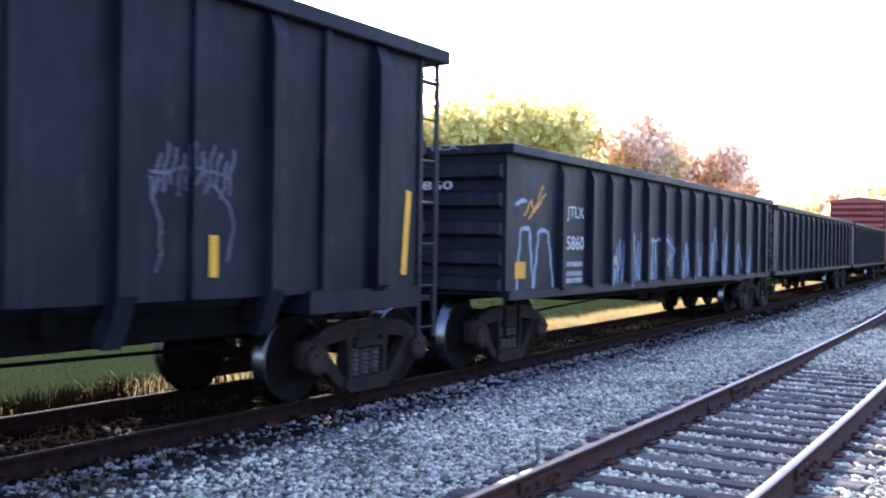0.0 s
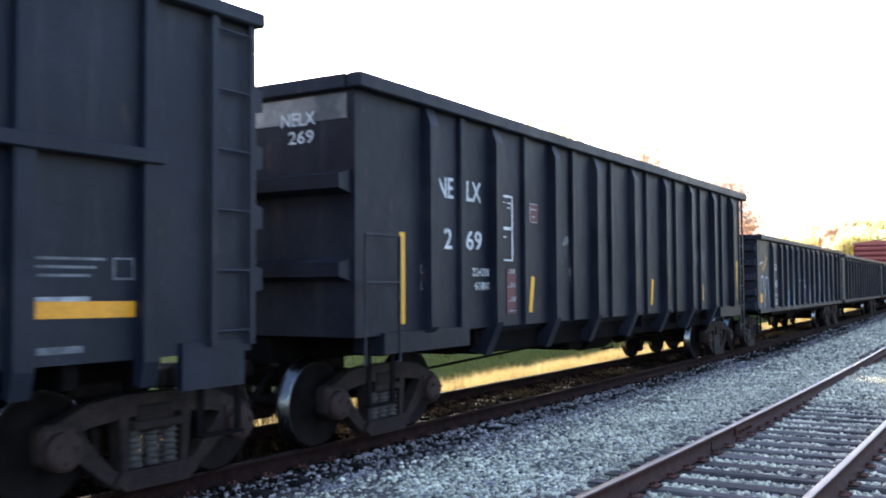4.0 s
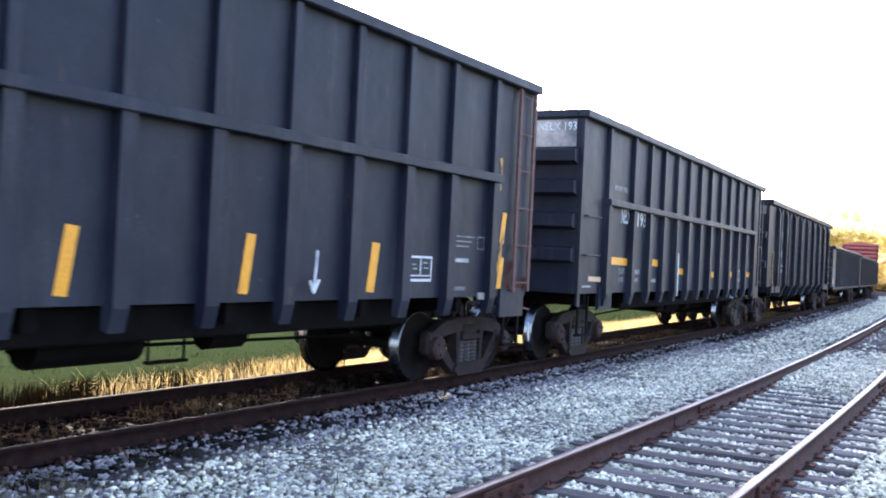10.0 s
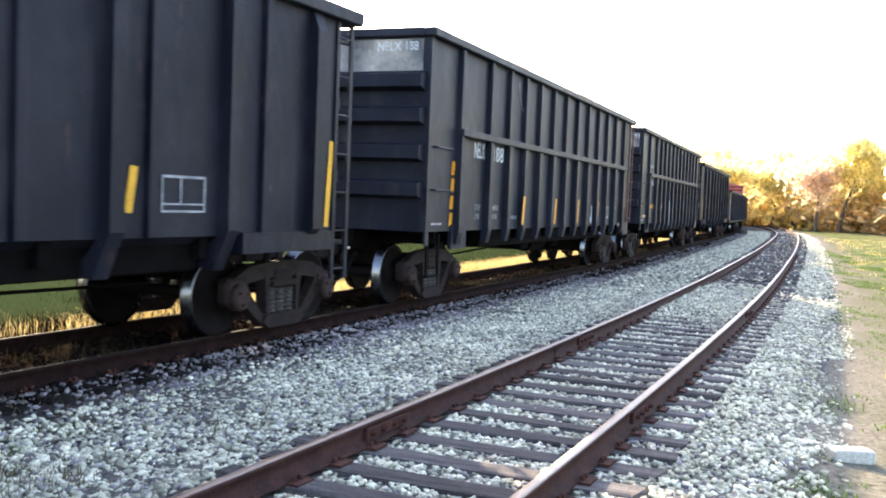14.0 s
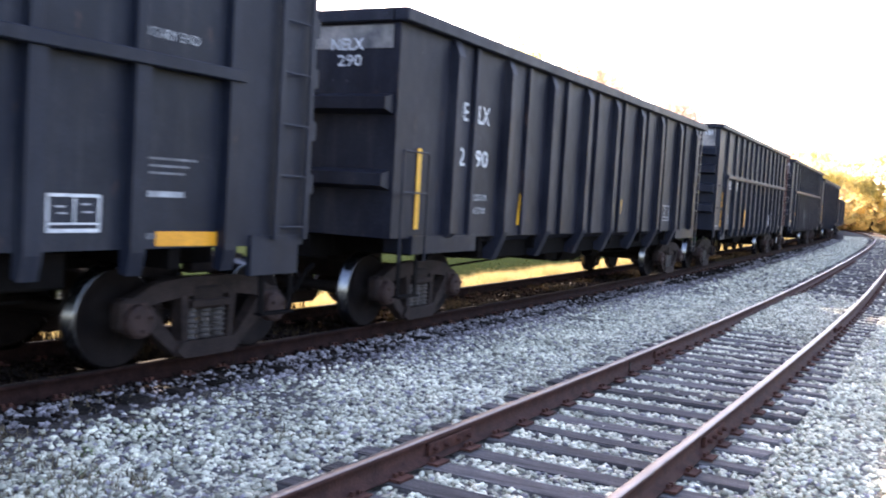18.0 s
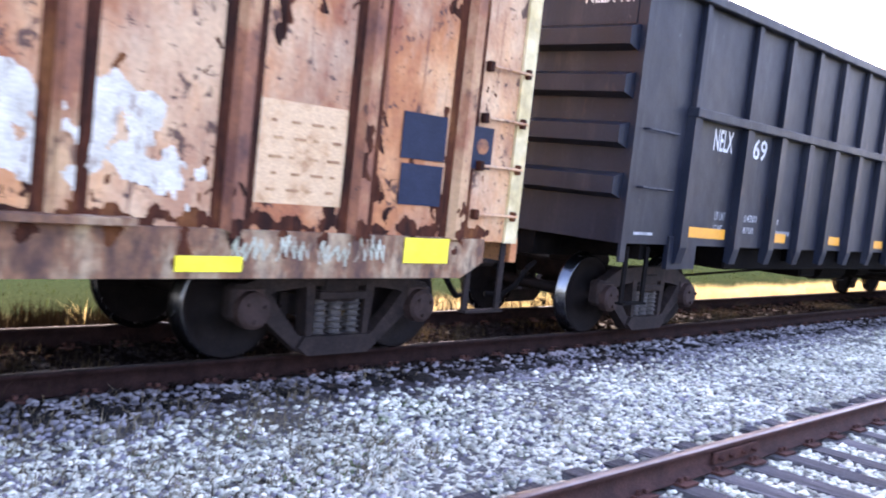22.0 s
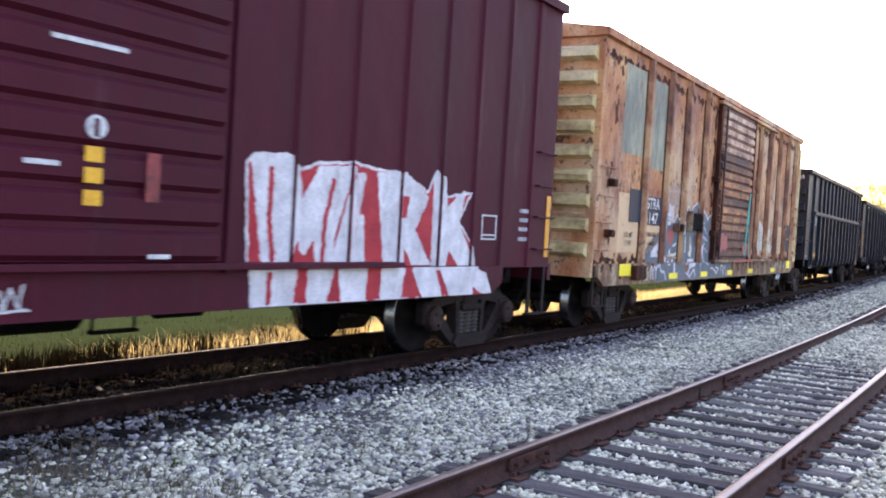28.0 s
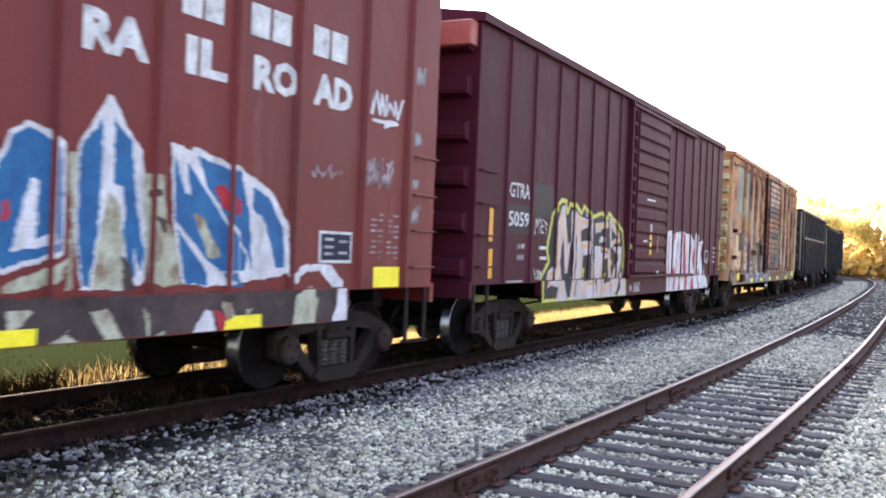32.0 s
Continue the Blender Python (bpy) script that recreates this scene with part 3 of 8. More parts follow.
def letters(parent, name, text, x, y, z, height, width=None, mat="white_letters", bold=0.014):
    """Painted letters on the right side of a car, from y forward, with their foot at z."""
    cu = bpy.data.curves.new(name, "FONT")
    cu.body, cu.resolution_u, cu.offset = text, 2, bold
    tmp = bpy.data.objects.new(name, cu)
    me = bpy.data.meshes.new_from_object(tmp)
    bpy.data.objects.remove(tmp)
    bpy.data.curves.remove(cu)
    co = np.empty(len(me.vertices) * 3, dtype=np.float32)
    me.vertices.foreach_get("co", co)
    co = co.reshape(-1, 3)
    co = co - co.min(0)
    size = co.max(0)
    k = height / size[1]
    kx = width / size[0] if width else k
    out = np.stack([np.full(len(co), x), y + co[:, 0] * kx, z + co[:, 1] * k], 1)
    me.vertices.foreach_set("co", out.astype(np.float32).ravel())
    me.update()
    me.materials.clear()
    me.materials.append(M[mat])
    ob = new(name, me)
    ob.parent = parent
    return ob


def end_letters(parent, name, text, x, y, z, height, width, mat="white_letters"):
    """Painted letters on the rear end of a car, read from behind: from x rightwards."""
    ob = letters(parent, name, text, 0, 0, z, height, width, mat)
    co = np.empty(len(ob.data.vertices) * 3, dtype=np.float32)
    ob.data.vertices.foreach_get("co", co)
    co = co.reshape(-1, 3)
    out = np.stack([x + co[:, 1], np.full(len(co), y), co[:, 2]], 1)
    ob.data.vertices.foreach_set("co", out.astype(np.float32).ravel())
    ob.data.update()
    return ob


def plate(parent, name, mat, x, y0, y1, z0, z1, label="", thick=0.006):
    return part(name, box(x, x + thick, y0, y1, z0, z1), mat, parent, label)


def spray(parent, name, mat, height, strokes, width, lift=0.004, cell=0.014, wobble=0.012, outside=None, label="", blocky=False, ragged=0.0):
    """Paint sprayed on the right side of a car: fat lines (y, z, y, z, ...) laid onto the relief height(y), in thin rows."""
    seg = []
    for s in strokes:
        for i in range(0, len(s) - 2, 2):
            seg.append((s[i], s[i + 1], s[i + 2], s[i + 3]))
    seg = np.array(seg)
    y0, y1 = min(seg[:, 0].min(), seg[:, 2].min()) - width, max(seg[:, 0].max(), seg[:, 2].max()) + width
    z0, z1 = min(seg[:, 1].min(), seg[:, 3].min()) - width, max(seg[:, 1].max(), seg[:, 3].max()) + width
    ys, zs = np.arange(y0, y1, cell), np.arange(z0, z1, cell)
    Y, Z = np.meshgrid(ys, zs)
    Yw, Zw = Y + wobble * np.sin(Z * 23 + Y * 9), Z + wobble * np.sin(Y * 19 + 1.3)
    near = np.full(Y.shape, 9.0)
    for a, b, c, d in seg:
        vy, vz = c - a, d - b
        u = np.clip(((Yw - a) * vy + (Zw - b) * vz) / max(vy * vy + vz * vz, 1e-9), 0, 1)
        dy, dz = np.abs(Yw - a - u * vy), np.abs(Zw - b - u * vz)
        near = np.minimum(near, np.maximum(np.maximum(dy, dz), (dy + dz) * 0.78) if blocky else np.hypot(dy, dz))
    if ragged:
        near = near + ragged * (np.sin(Y * 17 + Z * 5) * np.sin(Z * 11 - Y * 7) + 0.45 * np.sin(Y * 39 + Z * 17) * np.sin(Z * 29 - Y * 13) + 0.15 * np.sin(Y * 97 + Z * 31))
    on = near < width / 2
    if outside is not None:
        on &= ~outside(Y, Z)
    hs = np.array([height(v + cell / 2) for v in ys])
    verts, faces = [], []
    for i in range(len(zs)):
        row = on[i]
        j = 0
        while j < len(ys):
            if not row[j]:
                j += 1
                continue
            k = j
            while k + 1 < len(ys) and row[k + 1] and hs[k + 1] == hs[j]:
                k += 1
            b = len(verts)
            x = hs[j] + lift
            verts += [(x, ys[j], zs[i]), (x, ys[k] + cell, zs[i]), (x, ys[k] + cell, zs[i] + cell), (x, ys[j], zs[i] + cell)]
            faces.append((b, b + 1, b + 2, b + 3))
            j = k + 1
    ob = from_arrays(name, np.array(verts), np.array(faces), mat, parent)
    return tagged(ob, label, kind="stuff") if len(strokes) > 7 else tagged(ob, label)


def paint(parent, name, mat, faces, outline, lift, label, line=0.0, inset=0.0, grow=0.0, cell=0.012):
    """One sprayed shape on the right side of a car, filled or as a line, laid onto the body's relief and onto the sill below it."""
    relief, sill = faces
    p = np.array(outline, dtype=float)
    q = p[1:] if line else np.roll(p, -1, axis=0)
    ys, zs = np.arange(p[:, 0].min() - line - grow, p[:, 0].max() + line + grow, cell), np.arange(max(p[:, 1].min() - line - grow, 0.79), p[:, 1].max() + line + grow, cell)
    Y, Z = np.meshgrid(ys, zs)
    Yw, Zw = Y + 0.005 * np.sin(Z * 31 + Y * 7) + 0.003 * np.sin(Z * 83), Z + 0.005 * np.sin(Y * 27 + 0.7) + 0.003 * np.sin(Y * 71)
    near, inside = np.full(Y.shape, 9.0), np.zeros(Y.shape, dtype=bool)
    for (a, b), (c, d) in zip(p, q):
        vy, vz = c - a, d - b
        u = np.clip(((Yw - a) * vy + (Zw - b) * vz) / max(vy * vy + vz * vz, 1e-9), 0, 1)
        near = np.minimum(near, np.hypot(Yw - a - u * vy, Zw - b - u * vz))
        if b != d:
            inside ^= ((b > Zw) != (d > Zw)) & (Yw < a + (Zw - b) * vy / vz)
    on = near < line / 2 if line else (inside & (near >= inset)) | (near < grow)
    on &= (Z < 1.115) | (Z > 1.135)
    body = np.array([relief(v + cell / 2) for v in ys])
    verts, faces_of = [], []
    for i, z in enumerate(zs):
        hs = body if z > 1.13 else np.full(len(ys), sill)
        j = 0
        while j < len(ys):
            if not on[i, j]:
                j += 1
                continue
            k = j
            while k + 1 < len(ys) and on[i, k + 1] and hs[k + 1] == hs[j]:
                k += 1
            b, x = len(verts), hs[j] + lift
            verts += [(x, ys[j], z), (x, ys[k] + cell, z), (x, ys[k] + cell, z + cell), (x, ys[j], z + cell)]
            faces_of.append((b, b + 1, b + 2, b + 3))
            j = k + 1
    if not verts:
        return None
    return tagged(from_arrays(name, np.array(verts), np.array(faces_of), mat, parent), label)


def painter(car, m, faces):
    """Shapes for one car, given by their place along the train; each lies a little above the one before."""
    count = [0]

    def shape(mat, points, label, name="sprayed_letter", **more):
        count[0] += 1
        return paint(car, name, mat, faces, [(u - m, z) for u, z in points], 0.004 + 0.0003 * count[0], label, **more)
    return shape


# ---- the ground and the two tracks ----
def bend(s, off, z):
    """Arrays of places on the bend."""
    a = np.asarray(s, dtype=float) / RADIUS
    r = RADIUS + np.asarray(off, dtype=float) + ease(s)
    return np.stack([r * np.cos(a) - RADIUS, r * np.sin(a), np.broadcast_to(z, a.shape)], -1)


GROUND_AT = [(-2500, -1.2), (-60, -0.9), (-14, -0.55), (-10.2, -0.42), (-9.2, -0.24), (-8.4, -0.165), (-6.5, -0.165), (-6.0, -0.22), (-5.2, -0.24), (-4.2, -0.23), (-3.4, -0.20), (-1.3, -0.20), (-0.6, -0.26), (0.4, -0.36), (3, -0.42), (14, -0.3), (40, 0.8), (2500, 4.0)]


def ground_z(off):
    return np.interp(off, [p[0] for p in GROUND_AT], [p[1] for p in GROUND_AT])


def make_ground():
    xs = np.concatenate([[-3000, -1200, -500, -200, -110, -70, -50], np.arange(-40, 8, 0.3), [10, 14, 20, 40, 90, 250, 800, 3000]])
    ys = np.concatenate([[-3000, -600, -120, -40, -15], np.arange(-8, 30, 1.0), np.arange(30, 140, 2.5), [160, 200, 300, 600, 1200, 3000]])
    X, Y = np.meshgrid(xs, ys)
    off = np.hypot(X + RADIUS, Y) - RADIUS - ease(Y)
    Z = ground_z(off) + np.where((np.abs(off) < 40) & (np.abs(off - SIDING) > 1.4) & (np.abs(off - MAIN) > 1.4), 0.015 * np.sin(X * 3.1 + Y * 1.7) + 0.012 * np.sin(Y * 2.3 - X), -0.015)
    nx, ny = len(xs), len(ys)
    i = np.arange(nx * ny).reshape(ny, nx)
    faces = np.stack([i[:-1, :-1], i[:-1, 1:], i[1:, 1:], i[1:, :-1]], -1).reshape(-1, 4)
    m = bpy.data.materials.new("ground")
    m.use_nodes = True
    n, l = m.node_tree.nodes, m.node_tree.links
    p = n["Principled BSDF"]
    p.inputs["Roughness"].default_value = 1.0
    p.inputs["Specular IOR Level"].default_value = 0.0
    tc = n.new("ShaderNodeTexCoord")
    sep = n.new("ShaderNodeSeparateXYZ")
    l.new(tc.outputs["Object"], sep.inputs[0])

    def math_node(op, a, b=None):
        k = n.new("ShaderNodeMath")
        k.operation = op
        for q, v in enumerate((a, b)):
            if v is None:
                continue
            if isinstance(v, (int, float)):
                k.inputs[q].default_value = v
            else:
                l.new(v, k.inputs[q])
        return k.outputs[0]
    xx = math_node("ADD", sep.outputs[0], RADIUS)
    d = math_node("SUBTRACT", math_node("SQRT", math_node("ADD", math_node("MULTIPLY", xx, xx), math_node("MULTIPLY", sep.outputs[1], sep.outputs[1]))), RADIUS)
    near = math_node("MINIMUM", math_node("MAXIMUM", math_node("SUBTRACT", sep.outputs[1], 25.0), 0.0), 50.0)
    past = math_node("MINIMUM", math_node("MAXIMUM", math_node("SUBTRACT", sep.outputs[1], 75.0), 0.0), 108.0)
    d = math_node("SUBTRACT", d, math_node("MULTIPLY", math_node("MULTIPLY", near, near), 0.00065))
    d = math_node("SUBTRACT", d, math_node("MULTIPLY", past, math_node("SUBTRACT", 0.065, math_node("MULTIPLY", past, 0.0003))))
    big = n.new("ShaderNodeTexNoise")
    big.inputs["Scale"].default_value, big.inputs["Detail"].default_value = 0.9, 6
    l.new(tc.outputs["Object"], big.inputs["Vector"])
    fine = n.new("ShaderNodeTexNoise")
    fine.inputs["Scale"].default_value, fine.inputs["Detail"].default_value = 22, 6
    l.new(tc.outputs["Object"], fine.inputs["Vector"])
    d = math_node("ADD", d, math_node("MULTIPLY", math_node("SUBTRACT", big.outputs[0], 0.5), 1.6))
    pos = math_node("MULTIPLY", math_node("ADD", d, 30), 1 / 40)       # offsets -30 .. +10 to 0 .. 1
    ramp = n.new("ShaderNodeValToRGB")
    # Between -8.9 and -6.7 the shade under the train is put into the colour.
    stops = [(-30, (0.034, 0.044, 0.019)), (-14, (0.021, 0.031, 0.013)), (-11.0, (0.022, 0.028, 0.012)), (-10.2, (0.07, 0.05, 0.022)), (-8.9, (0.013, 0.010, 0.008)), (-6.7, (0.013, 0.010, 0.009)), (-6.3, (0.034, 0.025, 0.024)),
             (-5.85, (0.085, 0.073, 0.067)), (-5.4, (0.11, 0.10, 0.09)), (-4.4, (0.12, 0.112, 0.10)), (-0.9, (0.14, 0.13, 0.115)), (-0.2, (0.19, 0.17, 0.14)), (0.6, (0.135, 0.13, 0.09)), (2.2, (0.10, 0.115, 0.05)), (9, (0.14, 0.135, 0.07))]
    e = ramp.color_ramp.elements
    e[0].position, e[0].color = (stops[0][0] + 30) / 40, (*stops[0][1], 1)
    e[1].position, e[1].color = (stops[-1][0] + 30) / 40, (*stops[-1][1], 1)
    for o, c in stops[1:-1]:
        k = e.new((o + 30) / 40)
        k.color = (*c, 1)
    l.new(pos, ramp.inputs[0])
    mr = n.new("ShaderNodeMapRange")
    mr.inputs["From Min"].default_value, mr.inputs["From Max"].default_value = 0.3, 0.7
    mr.inputs["To Min"].default_value, mr.inputs["To Max"].default_value = 0.55, 1.35
    l.new(fine.outputs[0], mr.inputs["Value"])
    sc = n.new("ShaderNodeVectorMath")
    sc.operation = "SCALE"
    l.new(ramp.outputs[0], sc.inputs[0])
    l.new(mr.outputs[0], sc.inputs["Scale"])
    l.new(sc.outputs[0], p.inputs["Base Color"])
    b = n.new("ShaderNodeBump")
    b.inputs["Strength"].default_value, b.inputs["Distance"].default_value = 0.6, 0.04
    l.new(fine.outputs[0], b.inputs["Height"])
    l.new(b.outputs[0], p.inputs["Normal"])
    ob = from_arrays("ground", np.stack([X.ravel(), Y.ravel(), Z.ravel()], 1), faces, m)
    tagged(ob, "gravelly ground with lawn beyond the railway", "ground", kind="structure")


make_ground()

RAIL_FORM = [(-0.070, -0.172), (0.070, -0.172), (0.070, -0.160), (0.012, -0.138), (0.010, -0.045), (0.036, -0.034), (0.036, -0.006), (0.028, 0.0), (-0.028, 0.0), (-0.036, -0.006), (-0.036, -0.034), (-0.010, -0.045), (-0.012, -0.138), (-0.070, -0.160)]


def make_rail(parent, off, s0, s1, label, side_mat, head_mat):
    ss = np.arange(s0, s1 + 0.1, 1.5)
    form = np.array(RAIL_FORM)
    k = len(form)
    v = np.concatenate([np.stack([bend(np.full(1, s), off + px, pz)[0] for px, pz in form]) for s in ss])
    faces = []
    for i in range(len(ss) - 1):
        for j in range(k):
            q = (j + 1) % k
            faces.append((i * k + j, i * k + q, (i + 1) * k + q, (i + 1) * k + j))
    ob = from_arrays("rail", v, np.array(faces), side_mat, parent)
    ob.data.materials.append(M[head_mat])
    ob.data.polygons.foreach_set("material_index", [1 if f % k in (6, 7, 8) else 0 for f in range(len(faces))])
    return tagged(ob, label)


def tie_mesh(seed, mat):
    rng = random.Random(seed)
    bm = box(-1.27, 1.27, -0.112, 0.112, -0.32, -0.172, 0.012)
    for v in bm.verts:
        v.co += Vector((rng.uniform(-0.03, 0.03), rng.uniform(-0.012, 0.012), rng.uniform(-0.012, 0.004)))
    me = bpy.data.meshes.new("tie")
    bm.to_mesh(me)
    bm.free()
    me.materials.append(M[mat])
    return me


def make_track(name, off, s0, s1, gauge, label, tie_first, tie_last, tie_mat, rail_mats):
    track = tagged(new(name), label, "railway track", kind="structure")
    for side in (-1, 1):
        make_rail(track, off + side * gauge, s0, s1, "rusty rail with a worn head", *rail_mats)
    rng = random.Random(name)
    meshes = [tie_mesh(k, tie_mat) for k in range(6)]
    s = tie_first
    while s < tie_last:
        t = new("tie", rng.choice(meshes))
        t.matrix_basis = place(s + rng.uniform(-0.03, 0.03), off + rng.uniform(-0.04, 0.04), rng.uniform(-0.012, 0.004), rng.uniform(-1.2, 1.2))
        t.parent = track
        s += 0.5
    plates = bmesh.new()
    s = tie_first
    while s < min(tie_last, 45):
        for side in (-1, 1):
            for q in (-1, 1):
                c = bend(s, off + side * gauge + q * 0.105, -0.168)
                add_box(plates, c[0] - 0.05, c[0] + 0.05, c[1] - 0.09, c[1] + 0.09, -0.175, -0.158)
                add_box(plates, c[0] - 0.014 - q * 0.02, c[0] + 0.014 - q * 0.02, c[1] - 0.05, c[1] - 0.02, -0.165, -0.128)
                add_box(plates, c[0] - 0.014 - q * 0.02, c[0] + 0.014 - q * 0.02, c[1] + 0.02, c[1] + 0.05, -0.165, -0.132)
        s += 0.5
    tagged(part("tie_plates", plates, "rust", track, "rusty tie plates with spikes"), kind="stuff")
    return track


siding = make_track("siding_track", SIDING, -12, 138, 0.775, "empty siding with rusty rails on grey timber ties", -11.5, 96, "tie_wood", ("rail_side", "rail_head"))
main = make_track("main_track", MAIN, -30, 150, 0.75, "main track with rusty rails under the train", -12.0, 60, "shaded_tie", ("main_rail", "main_head"))


def joint_bar(s, off, side):
    """A bolted joint bar on one side of a rail."""
    bm = bmesh.new()
    add_box(bm, 0.012 * side, 0.045 * side, -0.32, 0.32, -0.135, -0.045, 0.006)
    for y in (-0.25, -0.09, 0.09, 0.25):
        add_rod(bm, (0.04 * side, y, -0.09), (0.085 * side, y, -0.09), 0.018, 6)
    ob = part("joint_bar", bm, "rust", siding, "bolted joint bar")
    ob.matrix_basis = place(s, off)


for s, off in ((6.3, SIDING - 0.775), (11.9, SIDING - 0.775), (7.95, SIDING + 0.775), (16.8, SIDING + 0.775)):
    joint_bar(s, off, 1)
    joint_bar(s, off, -1)
pin = part("rail_clip", rod((0.05, 0, -0.16), (0.055, 0, -0.04), 0.012, 6), "bright_steel", siding, "pale metal clip")
pin.matrix_basis = place(10.5, SIDING - 0.775)


def stones(name, label, mat, count, s_range, off_range, size, seed, thin=None, lift=0.0):
    """Loose stones, each with its own shape and turn, lying on the ground."""
    rng = np.random.default_rng(seed)
    s = s_range[0] + (s_range[1] - s_range[0]) * rng.random(count) ** (1.25 if s_range[0] < 10 else 1.0)
    off = rng.uniform(*off_range, count)
    if thin is not None:
        keep = rng.random(count) < thin(s, off)
        s, off = s[keep], off[keep]
    n = len(s)
    base = np.array([(1, 0, 0), (-1, 0, 0), (0, 1, 0), (0, -1, 0), (0, 0, 1), (0, 0, -1), (.62, .62, .5), (-.62, -.62, .5)], dtype=float)
    tri = np.array([(4, 6, 2), (4, 0, 6), (6, 0, 2), (4, 2, 1), (4, 1, 7), (4, 7, 3), (7, 1, 3), (4, 3, 0), (5, 2, 0), (5, 1, 2), (5, 3, 1), (5, 0, 3)])
    v = base[None] * rng.uniform(0.65, 1.25, (n, 8, 1))
    v = v * (size * rng.uniform(0.55, 1.35, (n, 1, 1))) * rng.uniform(0.7, 1.2, (n, 1, 3))
    q = rng.normal(size=(n, 4))
    q /= np.linalg.norm(q, axis=1)[:, None]
    w, x, y, z = q.T
    R = np.stack([1 - 2 * (y * y + z * z), 2 * (x * y - z * w), 2 * (x * z + y * w), 2 * (x * y + z * w), 1 - 2 * (x * x + z * z), 2 * (y * z - x * w), 2 * (x * z - y * w), 2 * (y * z + x * w), 1 - 2 * (x * x + y * y)], 1).reshape(n, 3, 3)
    v = np.einsum("nij,nkj->nki", R, v) * np.array([1.1, 1.1, 0.72])
    up = ground_z(off) + size * rng.uniform(-0.1, 0.55, n) + (lift(s, off) if callable(lift) else lift)
    v += bend(s, off, 0.0)[:, None] + np.stack([np.zeros(n), np.zeros(n), up], 1)[:, None]
    faces = (tri[None] + 8 * np.arange(n)[:, None, None]).reshape(-1, 3)
    ob = from_arrays(name, v.reshape(-1, 3), faces, mat)
    return tagged(ob, label, "ballast", kind="stuff")


def covered(s, off):
    """Where the ballast has buried the ties of the siding, out to its outer rail."""
    return np.clip((s - 14.8 + 0.5 * np.sin(off * 3)) / 2.4, 0, 1) * np.clip((25 - s) / 3, 0, 1) * (off < SIDING + 0.8)


def between_ties(s, off):
    """Fewer stones on the tops of the ties, and none on the rails."""
    crib = np.abs(((s + 0.25) % 0.5) - 0.25) > 0.125
    inside = np.abs(off - SIDING) < 1.25
    rail = np.abs(np.abs(off - SIDING) - 0.775) < 0.085
    sparse = np.where(inside & (s > 25), 0.4, 1.0)
    return np.where(rail, 0.0, np.where(inside & ~crib, 0.03 + 0.97 * covered(s, off), sparse))


def heap(s, off):
    return np.where(np.abs(off - SIDING) < 1.3, 0.075 * covered(s, off), 0.0) + np.where(np.abs(off - SIDING) < 1.27, -0.014, 0.0)


def pale_share(s, off):
    edge = -0.42 + 0.16 * np.sin(s * 0.9) + 0.12 * np.sin(s * 2.3)
    return np.clip((off + 6.05) / 0.9, 0.03, 1.0) * between_ties(s, off) * np.clip((edge + 0.35 - off) / 0.5, 0.04, 1.0)


def dark_share(s, off):
    cloud = np.sin(s * 0.55 + off * 1.9) + np.sin(s * 0.21 - off * 2.7 + 1.0) + 0.6 * np.sin(s * 1.7 + off * 4.0)
    return np.clip(1.15 - (off + 5.95) / 1.6, 0.28, 1.0) * between_ties(s, off) * np.clip(0.8 + 0.45 * cloud, 0.3, 1.0)


stones("ballast_pale", "pale grey crushed stone ballast between and beside the tracks", "pale_stone", 74000, (1.0, 22), (-5.9, 0.0), 0.028, 1, pale_share, heap)
stones("ballast_pale_far", "pale grey crushed stone ballast along the bend", "pale_stone", 34000, (22, 100), (-5.6, -0.2), 0.045, 2, pale_share, heap)
stones("ballast_behind", "pale grey crushed stone ballast further back", "pale_stone", 9000, (-12, 1.0), (-5.75, 0.0), 0.036, 6, pale_share, heap)
stones("ballast_dark", "dark grimy crushed stone ballast beside the main track", "dark_stone", 60000, (1.0, 24), (-6.45, -0.3), 0.028, 3, dark_share, heap)
stones("ballast_dark_far", "dark grimy crushed stone ballast along the bend", "dark_stone", 9000, (24, 85), (-6.4, -2.0), 0.045, 4, dark_share, heap)
# Shade under the train is in the colour of these stones.
stones("ballast_main", "brown sooty ballast, darkened further for the shade under the train", "shade_soot_stone", 17000, (1.0, 45), (-9.0, -6.1), 0.028, 5, None, 0.0)


